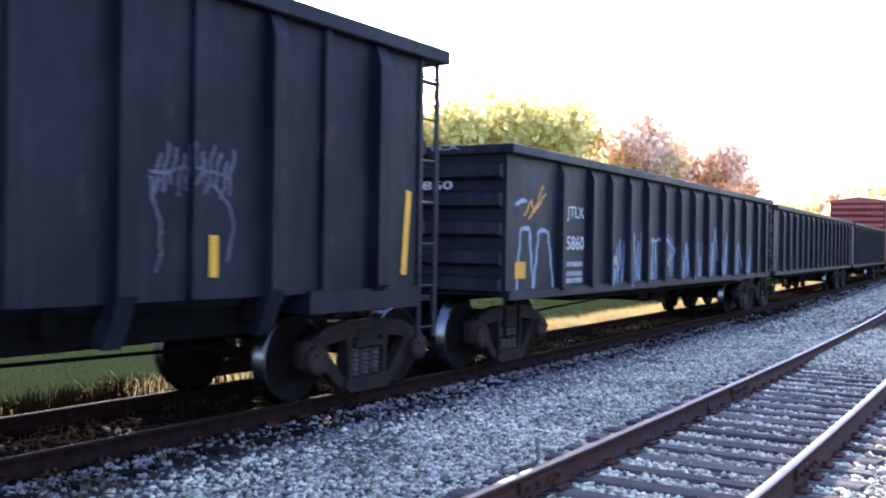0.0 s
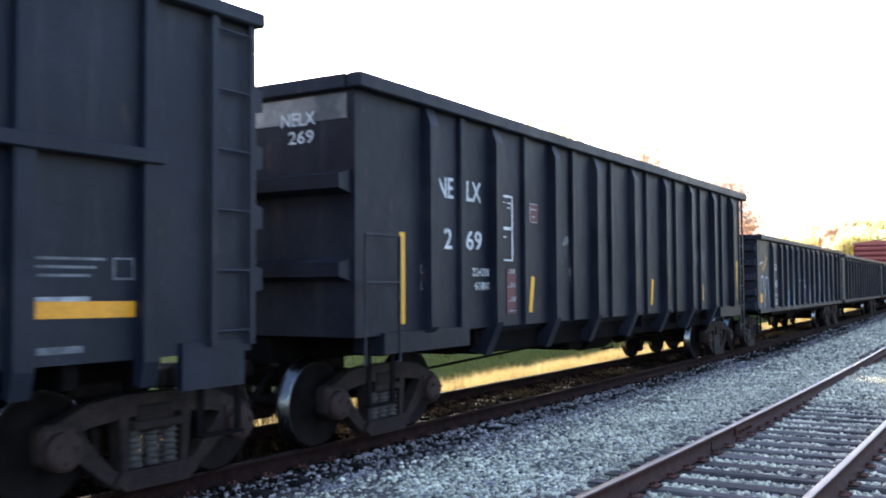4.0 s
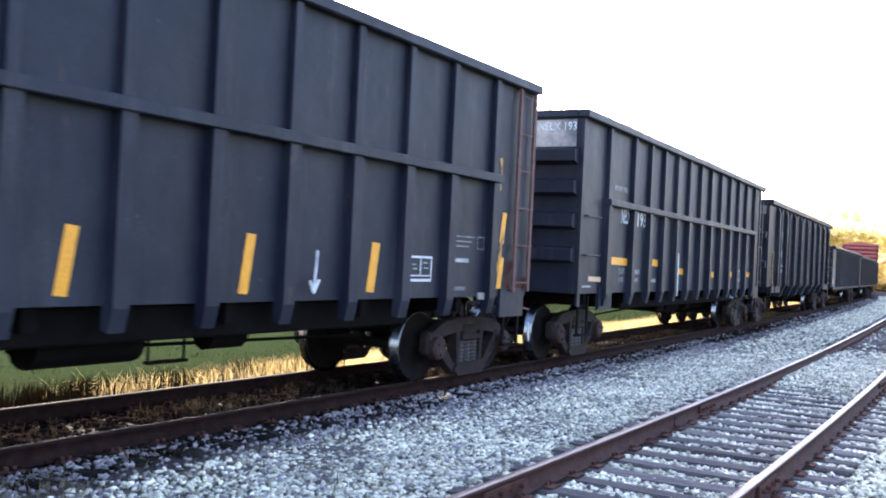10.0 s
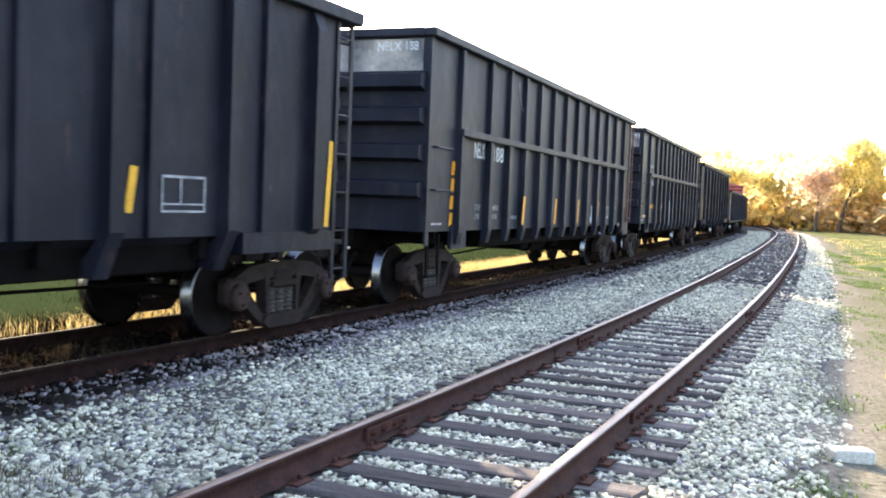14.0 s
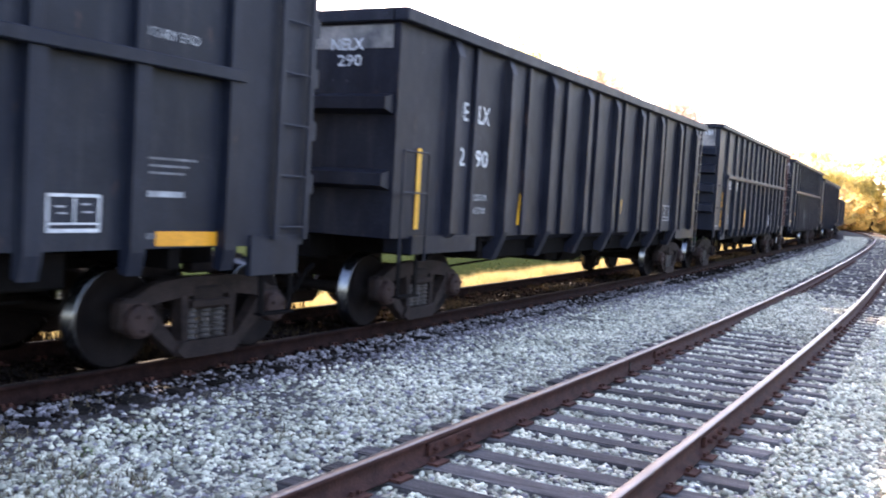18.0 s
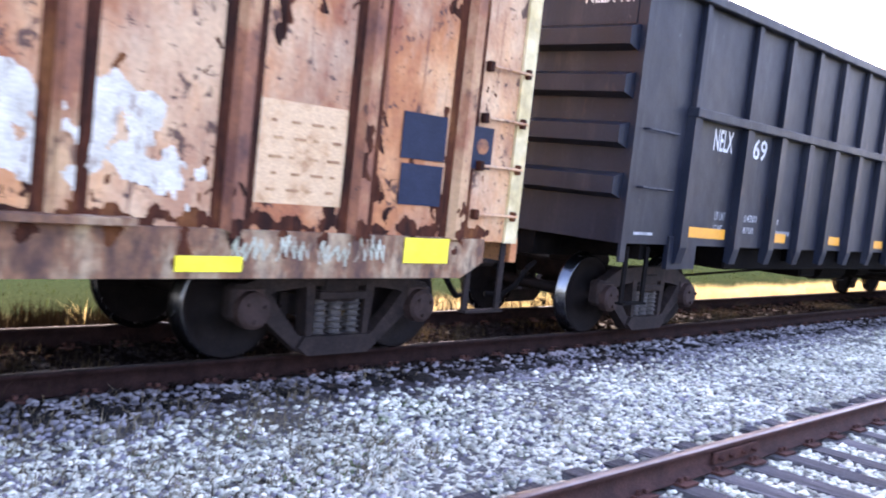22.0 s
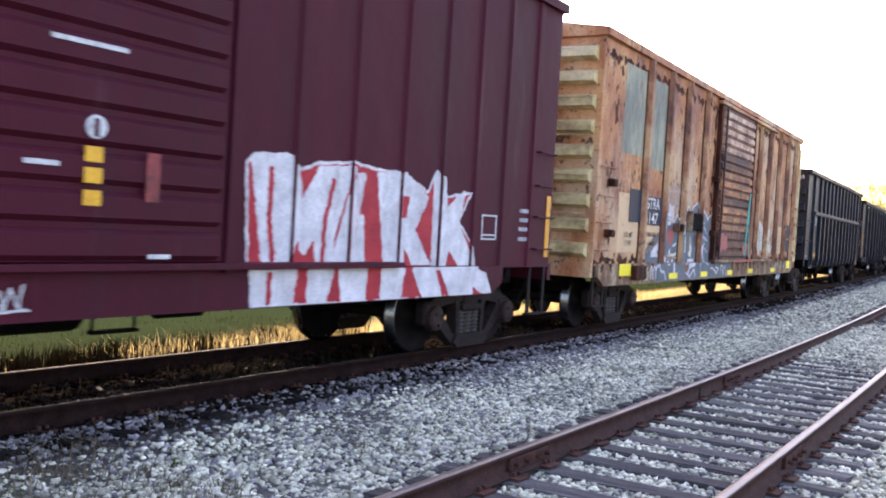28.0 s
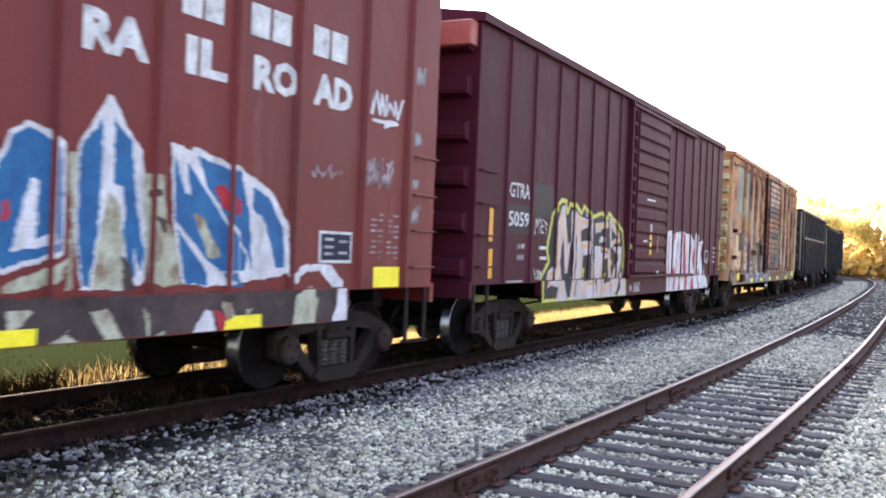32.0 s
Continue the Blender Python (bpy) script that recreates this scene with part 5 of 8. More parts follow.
def tier_gondola(u0, u1, top, number, wide, tapes, label, ladder_mat="black_paint", shift=0.0, lift=0.0, inset=1.38, weights=("", ""), rotary=(), end_mat="bare_end", drop=0.0):
    """A tall gondola with ribs in two tiers and a ledge between."""
    car, mid, half = start("gondola", label, "gondola car", u0, u1, inset, "tall black gondola cars")
    low, ledge = 1.14, 2.68
    tub(car, half, low, top, "black_paint")
    underframe(car, half, low, 0.45)
    ys = [-half + v * half / 6.81 for v in (1.14, 2.41, 3.35, 4.21, 5.10, 6.0, 6.92, 7.82, 8.75, 9.69, 10.61, 11.52, 12.53)]
    for q in (-1, 1):
        part("ledge", box(*sorted((q * SHEET, q * (SHEET + 0.14))), ys[0] - 0.09, half - 1.0, ledge - 0.06, ledge + 0.05, 0.01), "black_paint", car)
        for y in ys:
            x = q * SHEET
            part("rib", prism([(x - 0.02 * q, 0.95), (x + 0.06 * q, 0.93), (x + 0.105 * q, 1.12), (x + 0.105 * q, ledge - 0.06), (x - 0.02 * q, ledge - 0.06)], "y", y - 0.075, y + 0.075), "black_paint", car)
            part("upper_rib", box(*sorted((x, x + 0.075 * q)), y - 0.05, y + 0.05, ledge + 0.05, top - 0.10, 0.006), "black_paint", car)
        part("end_post", box(*sorted((q * SHEET, q * (SHEET + 0.035))), -half, -half + 0.10, low - 0.2, top - 0.1), "black_paint", car)
        part("bolster_plate", box(*sorted((q * (SHEET - 0.03), q * (SHEET + 0.03))), -half + 0.95, -half + 1.55, 0.86, low + 0.1), "black_paint", car)
        part("bolster_plate", box(*sorted((q * (SHEET - 0.03), q * (SHEET + 0.03))), half - 0.75, half - 0.1, 0.86, low + 0.1), "black_paint", car)
    for way in (-1, 1):
        for z in (3.33, 2.83, 2.30, 1.76):
            end_rib(car, way * half, way, z, "black_paint")
        part("end_panel", box(-SHEET + 0.08, SHEET - 0.10, *sorted((way * half, way * (half + 0.012))), 3.47, top - 0.13), end_mat, car, "weathered metal panel")
    end_letters(car, "lettering", number, 0.12 + wide, -half - 0.018, top - 0.30, 0.135, 0.66)
    ladder(car, half - 0.46, half - 0.05, 1.2, top - 0.02, SHEET, 6, ladder_mat)
    for z in (2.39, 1.76):
        grab(car, (-half + 0.22, z), (-half + 0.82, z), SHEET)
    stirrup(car, -half + 0.45, SHEET - 0.05, 1.1)
    stirrup(car, half - 0.3, SHEET - 0.05, 1.1)
    x = SHEET + 0.004
    name, digits = number.split(" ")
    letters(car, "lettering", name, x, ys[0] + 0.52 + shift, 2.25 + lift, 0.26, 0.46)
    letters(car, "lettering", digits, x, ys[1] + 0.12 + shift, 2.23 + lift, 0.27, 0.50)
    for q in rotary:
        q = ys[0] + 0.42 if q == "rear" else half - 2.1
        letters(car, "lettering", "ROTARY END", x, q, 2.92 - drop, 0.085, 0.66, "dull_letters")
    for z, b in ((1.47, 0.10), (1.32, 0.09)):
        letters(car, "lettering", "LD LMT" if z > 1.4 else "LT WT", x, ys[0] + 0.80, z, b, 0.26 if z > 1.4 else 0.22, "dull_letters")
        letters(car, "lettering", weights[0 if z > 1.4 else 1], x, ys[1] + 0.22, z, b * 0.95, 0.42 if z > 1.4 else 0.36, "dull_letters")
        for k in range(7 if z < 1.4 else 2):
            part("lettering", box(x - 0.002, x, ys[2] + 0.2 + k * 0.075, ys[2] + 0.25 + k * 0.075, z, z + b * 0.7), "dull_letters", car, "worn small lettering")
    for tape in tapes:
        a, b, z0, z1, mat = tape
        off = SHEET + (0.106 if any(abs((a + b) / 2 - mid - y) < 0.12 for y in ys) and b - a < 0.2 else 0.0)
        lean_tape(car, mat, off, a - mid, b - a, z0, z1, "reflective safety tape")
    # framed notice box near the front
    n0 = half - 3.0
    for a, b, c, d in ((0.17, 0.63, 1.33, 1.36), (0.17, 0.63, 1.39, 1.405), (0.17, 0.63, 1.60, 1.625), (0.17, 0.19, 1.36, 1.60), (0.61, 0.63, 1.36, 1.60), (0.395, 0.41, 1.405, 1.60)):
        part("notice_frame", box(x - 0.002, x + 0.003, n0 + a, n0 + b, c - drop, d - drop), "white_letters", car)
    for a, c in ((0.24, 1.52), (0.26, 1.47), (0.46, 1.54), (0.48, 1.48)):
        part("small_lettering", box(x - 0.002, x + 0.001, n0 + a, n0 + a + 0.08, c - drop, c + 0.014 - drop), "dull_letters", car)
    for k, (z, a, b) in enumerate(((1.88, 2.1, 1.42), (1.82, 1.98, 1.5), (1.76, 1.95, 1.55), (1.57, 1.97, 1.55), (1.22, 1.95, 1.6))):
        part("small_lettering", box(x - 0.002, x, half - a, half - b, z, z + (0.05 if k > 2 else 0.02)), "dull_letters" if k == 3 else "faint_letters", car)
    for a, b, c, d in () if drop else ((1.36, 1.18, 1.74, 1.755), (1.36, 1.18, 1.89, 1.905), (1.36, 1.345, 1.755, 1.89), (1.195, 1.18, 1.755, 1.89)):
        part("notice_frame", box(x - 0.002, x + 0.001, half - a, half - b, c, d), "faint_letters", car)
    part("end_label", box(x, x + 0.003, -half + 0.25, -half + 0.62, 1.24, 1.27), "dull_letters", car)
    return car, mid, half, ys


def lean_tape(car, mat, x, y, wide, z0, z1, label):
    """A strip of tape; the upright ones were stuck on leaning forward at the top."""
    lean = min(0.16 * (z1 - z0), 0.075) if z1 - z0 > 1.5 * wide else 0.0
    return part("reflective_tape", prism([(y - lean / 2, z0), (y + wide - lean / 2, z0 - 0.01), (y + wide + lean / 2, z1), (y + lean / 2, z1 + 0.01)], "x", x, x + 0.005), mat, car, label)


def ribbed_gondola(u0, u1, top, number, ribs, label, inset=1.5, ahead=0.6, tape_at=0.22):
    """A tall gondola with large and small upright ribs and a belly that slopes in below."""
    car, mid, half = start("gondola", label, "gondola car", u0, u1, inset, "tall black gondola cars", ahead)
    low = 1.17
    mat = "black_paint_old"
    tub(car, half, low, top, mat, platform=0.38, rise=0.055)
    front = half - 0.38
    underframe(car, half, low, 0.15)
    y0, y1 = -half + 2.75, half - 2.2
    for q in (-1, 1):
        part("sloped_belly", prism([(q * (SHEET - 0.01), low + 0.05), (q * (SHEET - 0.6), 0.80), (q * 0.4, 0.80), (q * 0.4, low + 0.05)], "y", y0, y1), mat, car)
        for k, u in enumerate(ribs):
            y = u - mid
            x = q * SHEET
            big = k % 2 == 0
            if big:
                foot = 0.86 if y0 - 0.1 < y < y1 + 0.1 else 1.1
                part("rib", prism([(x - 0.3 * q, foot), (x - 0.06 * q, foot - 0.04), (x + 0.12 * q, low + 0.06), (x + 0.12 * q, top - 0.3), (x + 0.05 * q, top - 0.1), (x - 0.01 * q, top - 0.1), (x - 0.02 * q, low)], "y", y - 0.085, y + 0.085), mat, car)
            else:
                part("small_rib", box(*sorted((x, x + 0.06 * q)), y - 0.05, y + 0.05, low, top - 0.1, 0.01), mat, car)
        for s in (-1, 1):
            part("bolster_plate", box(*sorted((q * (SHEET - 0.35), q * (SHEET + 0.05))), *sorted((s * (half - 0.42), s * (half - 2.1))), 0.98, low + 0.03), mat, car)
    for way in (-1, 1):
        end = front if way > 0 else -half
        for z in (2.74, 1.86):
            end_rib(car, end, way, z, mat, SHEET, 0.2, 0.16)
        part("end_panel", box(-SHEET + 0.5, SHEET - 0.10, *sorted((end, end + 0.012 * way)), 3.38, top - 0.13), "bare_end", car, "bare weathered metal panel")
    name, digits = number.split(" ")
    end_letters(car, "lettering", name, 0.55, -half - 0.018, top - 0.42, 0.14, 0.46)
    end_letters(car, "lettering", digits, 0.65, -half - 0.018, top - 0.61, 0.14, 0.34)
    ladder(car, front + 0.03, half - 0.05, 0.62, top - 0.10, SHEET - 0.05, 7, mat)
    part("ladder_bracket", box(SHEET - 0.06, SHEET, front - 0.05, half - 0.04, top - 0.34, top - 0.30), mat, car)
    part("platform", box(-SHEET + 0.1, SHEET - 0.05, front, half - 0.02, 1.02, 1.08, 0.01), mat, car)
    bm = bmesh.new()
    y = -half + 0.28
    for z in (2.20, 1.72):
        add_rod(bm, (SHEET + 0.14, y - 0.3, z), (SHEET + 0.14, y + 0.28, z), 0.013, 6)
    for q in (-0.3, 0.28):
        add_rod(bm, (SHEET + 0.14, y + q, 2.2), (SHEET + 0.14, y + q, 0.9), 0.016, 6)
    part("rear_ladder", bm, mat, car)
    plate(car, "reflective_tape", "yellow_tape", SHEET + 0.01, y + tape_at, y + tape_at + 0.09, 1.28, 2.26, "yellow reflective tape")
    stirrup(car, -half + 0.45, SHEET - 0.02, 1.1)
    x = SHEET + 0.004
    a = ribs[1] - mid
    letters(car, "lettering", name[:2], x, a - 0.47, 2.70, 0.24, 0.33)
    letters(car, "lettering", name[2:], x, a + 0.16, 2.70, 0.24, 0.34)
    letters(car, "lettering", digits[:1], x, a - 0.34, 2.11, 0.24, 0.17)
    letters(car, "lettering", digits[1:], x, a + 0.14, 2.11, 0.24, 0.37)
    return car, mid, half, x, a


def low_gondola(u0, u1, top, ribs, label, mat="black_paint"):
    car, mid, half = start("low_gondola", label, "gondola car", u0, u1, 1.0, "low gondola cars")
    low = 1.0
    tub(car, half, low, top, mat)
    underframe(car, half, low, 0.4)
    for q in (-1, 1):
        for u in ribs:
            y = u - mid
            part("rib", prism([(q * SHEET, low - 0.03), (q * (SHEET + 0.10), low + 0.06), (q * (SHEET + 0.10), top - 0.25), (q * (SHEET + 0.03), top - 0.10), (q * SHEET, top - 0.10)], "y", y - 0.06, y + 0.06), mat, car)
        part("side_sill", box(*sorted((q * (SHEET - 0.01), q * (SHEET + 0.06))), -half, half, low - 0.05, low + 0.07), mat, car)
    for way in (-1, 1):
        for z in (2.62, 2.25, 1.88, 1.50, 1.15):
            end_rib(car, way * half, way, z, mat, SHEET, 0.12, 0.16)
    ladder(car, half - 0.45, half - 0.06, 1.0, top - 0.1, SHEET, 4, mat)
    stirrup(car, half - 0.3, SHEET - 0.05, 1.0)
    stirrup(car, -half + 0.3, SHEET - 0.05, 1.0)

    def relief(y):
        return SHEET + 0.10 if any(abs(y + mid - u) < 0.062 for u in ribs) else SHEET
    return car, mid, half, relief


def boxcar(u0, u1, eave, mat, roof, end_mat, ribs, rib_deep, rib_wide, door, door_mat, sill, sill_mat, label, inset=1.95, width=1.50, bevelled=True, post_mat=None, ridges=None, ridge_form=(17, 0.05, 0.018), end_ribs=9, ahead=0.7):
    car, mid, half = start("boxcar", label, "boxcar", u0, u1, inset, "boxcars", ahead)
    low = 1.10
    part("body", box(-width, width, -half, half, low, eave, 0.01), mat, car)
    part("roof", prism([(-width - 0.07, eave - 0.10), (width + 0.07, eave - 0.10), (width + 0.07, eave + 0.02), (0, eave + 0.24), (-width - 0.07, eave + 0.02)], "y", -half - 0.05, half + 0.05), roof, car)
    underframe(car, half, low, 0.3)
    for q in (-1, 1):
        for u in ribs:
            y = u - mid
            x = q * width
            if bevelled:
                part("post", prism([(x - 0.005 * q, y - rib_wide * 0.72), (x + rib_deep * q, y - rib_wide * 0.4), (x + rib_deep * q, y + rib_wide * 0.4), (x - 0.005 * q, y + rib_wide * 0.72)], "z", low + 0.02, eave - 0.10), post_mat or mat, car)
            else:
                part("post", box(*sorted((x - 0.005 * q, x + rib_deep * q)), y - rib_wide / 2, y + rib_wide / 2, low, eave - 0.10, 0.004), mat, car)
        if sill:
            part("side_sill", prism([(sill[0] - mid + 0.25, 0.78), (sill[1] - mid - 0.25, 0.78), (sill[1] - mid, 0.92), (sill[1] - mid, low + 0.03), (sill[0] - mid, low + 0.03), (sill[0] - mid, 0.92)], "x", *sorted((q * (width - 0.05), q * (width + 0.045)))), sill_mat, car)
    if door:
        d0, d1 = door[0] - mid, door[1] - mid
        panel = part("door", box(width, width + 0.07, d0, d1, low + 0.09, eave - 0.22, 0.01), door_mat, car, "sliding door with horizontal corrugations")
        n, foot, crown = ridge_form
        for k in range(n):
            z = low + 0.22 + (eave - low - 0.6) * k / (n - 1)
            bm = prism([(width + 0.065, z - foot), (width + 0.115, z - crown), (width + 0.115, z + crown), (width + 0.065, z + foot)], "y", d0 + 0.08, d1 - 0.08)
            part("corrugation", bm, ridges(z) if ridges else door_mat, panel)
        for y in (d0 - 0.06, d1 + 0.06):
            part("door_post", box(width, width + 0.10, y - 0.05, y + 0.05, low, eave - 0.1, 0.008), "rust_seam" if ridges else mat, car)
        part("lock_rod", rod((width + 0.14, d0 + 0.14, low + 0.1), (width + 0.14, d0 + 0.14, eave - 0.25), 0.022, 8), door_mat, panel)
        part("lower_door_track", box(width, width + 0.15, d0 - 0.15, d1 + 2.4, low + 0.03, low + 0.085, 0.006), sill_mat or mat, car)
        part("upper_door_track", box(width, width + 0.12, d0 - 0.15, d1 + 2.4, eave - 0.22, eave - 0.15, 0.006), mat, car)
    for way in (-1, 1):
        for k in range(end_ribs):
            z = low + 0.25 + k * (eave - low - 0.6) / (end_ribs - 1)
            end_rib(car, way * half, way, z, end_mat, width - 0.06, 0.10 + 0.5 / end_ribs ** 1.2, 1.35 / end_ribs)
        part("end_sill", box(-width, width, *sorted((way * (half - 0.02), way * (half + 0.06))), 0.92, low + 0.05), mat, car)
        for z in (1.35, 1.78, 2.20, 2.65):
            grab(car, (way * (half - 0.06), z), (way * (half - 0.52), z), width, mat)
        stirrup(car, way * (half - 0.3), width - 0.02, low, "truck_iron")
    for z in (1.3, 1.9, 2.5, 3.1, 3.7):
        bm = bmesh.new()
        add_rod(bm, (width - 0.65, -half - 0.16, z), (width - 0.12, -half - 0.16, z), 0.013, 6)
        part("end_rung", bm, end_mat, car)

    def relief(y):
        u = y + mid
        if door and door[0] <= u <= door[1]:
            return width + 0.071
        for r in ribs:
            if abs(u - r) < rib_wide * (0.42 if bevelled else 0.5):
                return width + rib_deep
        return width
    return car, mid, half, relief


# ---- the train, from its head to its tail ----
def scribble(u, z, wide, high, turns, seed):
    """A loose handwritten squiggle as one long stroke of (y, z) pairs."""
    rng = random.Random(seed)
    out = []
    for k in range(turns * 2):
        out += [u + wide * (k / (turns * 2)) + rng.uniform(-0.25, 0.25) * wide / turns, z + (high if k % 2 else 0) * rng.uniform(0.6, 1.0) + rng.uniform(-0.1, 0.1) * high]
    return tuple(out)


def head_of_train():
    for u0, u1, eave in ((60.5, 76.0, 4.6), (77.5, 93.0, 4.6)):
        boxcar(u0, u1, eave, "red_paint", "roof_red", "roof_red", [u0 + 1.2 + k * 1.15 for k in range(5)] + [u1 - 1.2 - k * 1.15 for k in range(5)], 0.06, 0.10, (u0 + 6.3, u0 + 9.2), "red_paint", (u0 + 1.5, u1 - 1.5), "red_paint", "far red boxcar ahead of the gondolas")
    low_gondola(43.6, 59.2, 2.85, [44.6 + k * 1.05 for k in range(14)], "low black gondola car far ahead")
    low_gondola(26.6, 42.9, 2.85, [27.6 + k * 1.02 for k in range(15)], "low black gondola car with upright ribs")


head_of_train()


def scribbled_gondola():
    car, mid, half, flat = low_gondola(10.65, 25.7, 2.93, [12.28, 13.4, 14.2, 15.05, 15.95, 16.9, 17.84, 18.78, 19.77, 20.82, 21.9, 23.0, 24.2, 25.1], "low black gondola car with pale blue scribbles along its side")
    x = SHEET + 0.004
    letters(car, "lettering", "JTLX", x, 12.56 - mid, 2.02, 0.22, 0.62)
    letters(car, "lettering", "5860", x, 12.56 - mid, 1.60, 0.21, 0.64)
    end_letters(car, "lettering", "5860", 0.15, -half - 0.13, 2.37, 0.12, 0.62)
    end_letters(car, "lettering", "JTLX", 0.25, -half - 0.09, 2.87, 0.10, 0.6, "dull_letters")
    for z in (1.36, 1.22, 1.12):
        part("small_lettering", box(x - 0.002, x, 12.5 - mid, 13.15 - mid, z, z + 0.07), "dull_letters", car)
    for a, z, w, h in ((10.9, 1.22, 0.30, 0.22), (14.3, 1.36, 0.28, 0.13), (17.0, 1.32, 0.3, 0.13)):
        plate(car, "reflective_tape", "orange_tape", x, a - mid, a + w - mid, z, z + h)

    m = mid
    spray(car, "graffiti", "spray_sky", flat, [
        (10.95 - m, 1.1, 11.05 - m, 1.85, 11.3 - m, 1.9, 11.45 - m, 1.05), (11.45 - m, 1.05, 11.6 - m, 1.85, 11.9 - m, 1.85, 12.1 - m, 1.05), (10.9 - m, 2.2, 11.2 - m, 2.25),
        (14.2 - m, 1.05, 14.2 - m, 1.5, 14.55 - m, 1.25, 14.4 - m, 1.05), (15.1 - m, 1.0, 15.3 - m, 1.9, 15.7 - m, 1.0), (16.0 - m, 1.75, 16.9 - m, 1.8), (16.4 - m, 1.8, 16.3 - m, 1.0), (17.1 - m, 1.0, 17.2 - m, 1.8, 17.7 - m, 1.6, 17.2 - m, 1.35),
        (18.2 - m, 1.0, 18.4 - m, 1.75, 18.7 - m, 1.05), (20.2 - m, 1.0, 20.5 - m, 2.1, 20.9 - m, 1.0), (21.4 - m, 1.05, 21.5 - m, 2.0), (22.2 - m, 1.0, 22.5 - m, 1.8, 23.0 - m, 1.1), (23.6 - m, 1.0, 23.7 - m, 1.7)], 0.055, label="thin pale blue spray-paint scribble")
    spray(car, "graffiti", "spray_sky", flat, [scribble(u - m, z, 0.62, h, 4, k) for k, (u, z, h) in enumerate(((14.35, 1.02, 0.7), (15.2, 1.05, 0.9), (16.1, 1.0, 0.75), (17.05, 1.1, 0.8), (18.0, 1.0, 0.7), (19.0, 1.0, 0.9), (20.0, 1.0, 1.0), (21.0, 1.05, 0.8), (22.1, 1.0, 0.9), (23.2, 1.0, 0.7)))], 0.035, label="pale blue scribbled letters")
    spray(car, "graffiti", "orange_tape", flat, [(11.15 - m, 2.05, 11.35 - m, 2.25, 11.45 - m, 2.1, 11.7 - m, 2.45), (11.3 - m, 2.02, 11.8 - m, 2.35)], 0.03, label="small yellow spray-paint scribble")


scribbled_gondola()


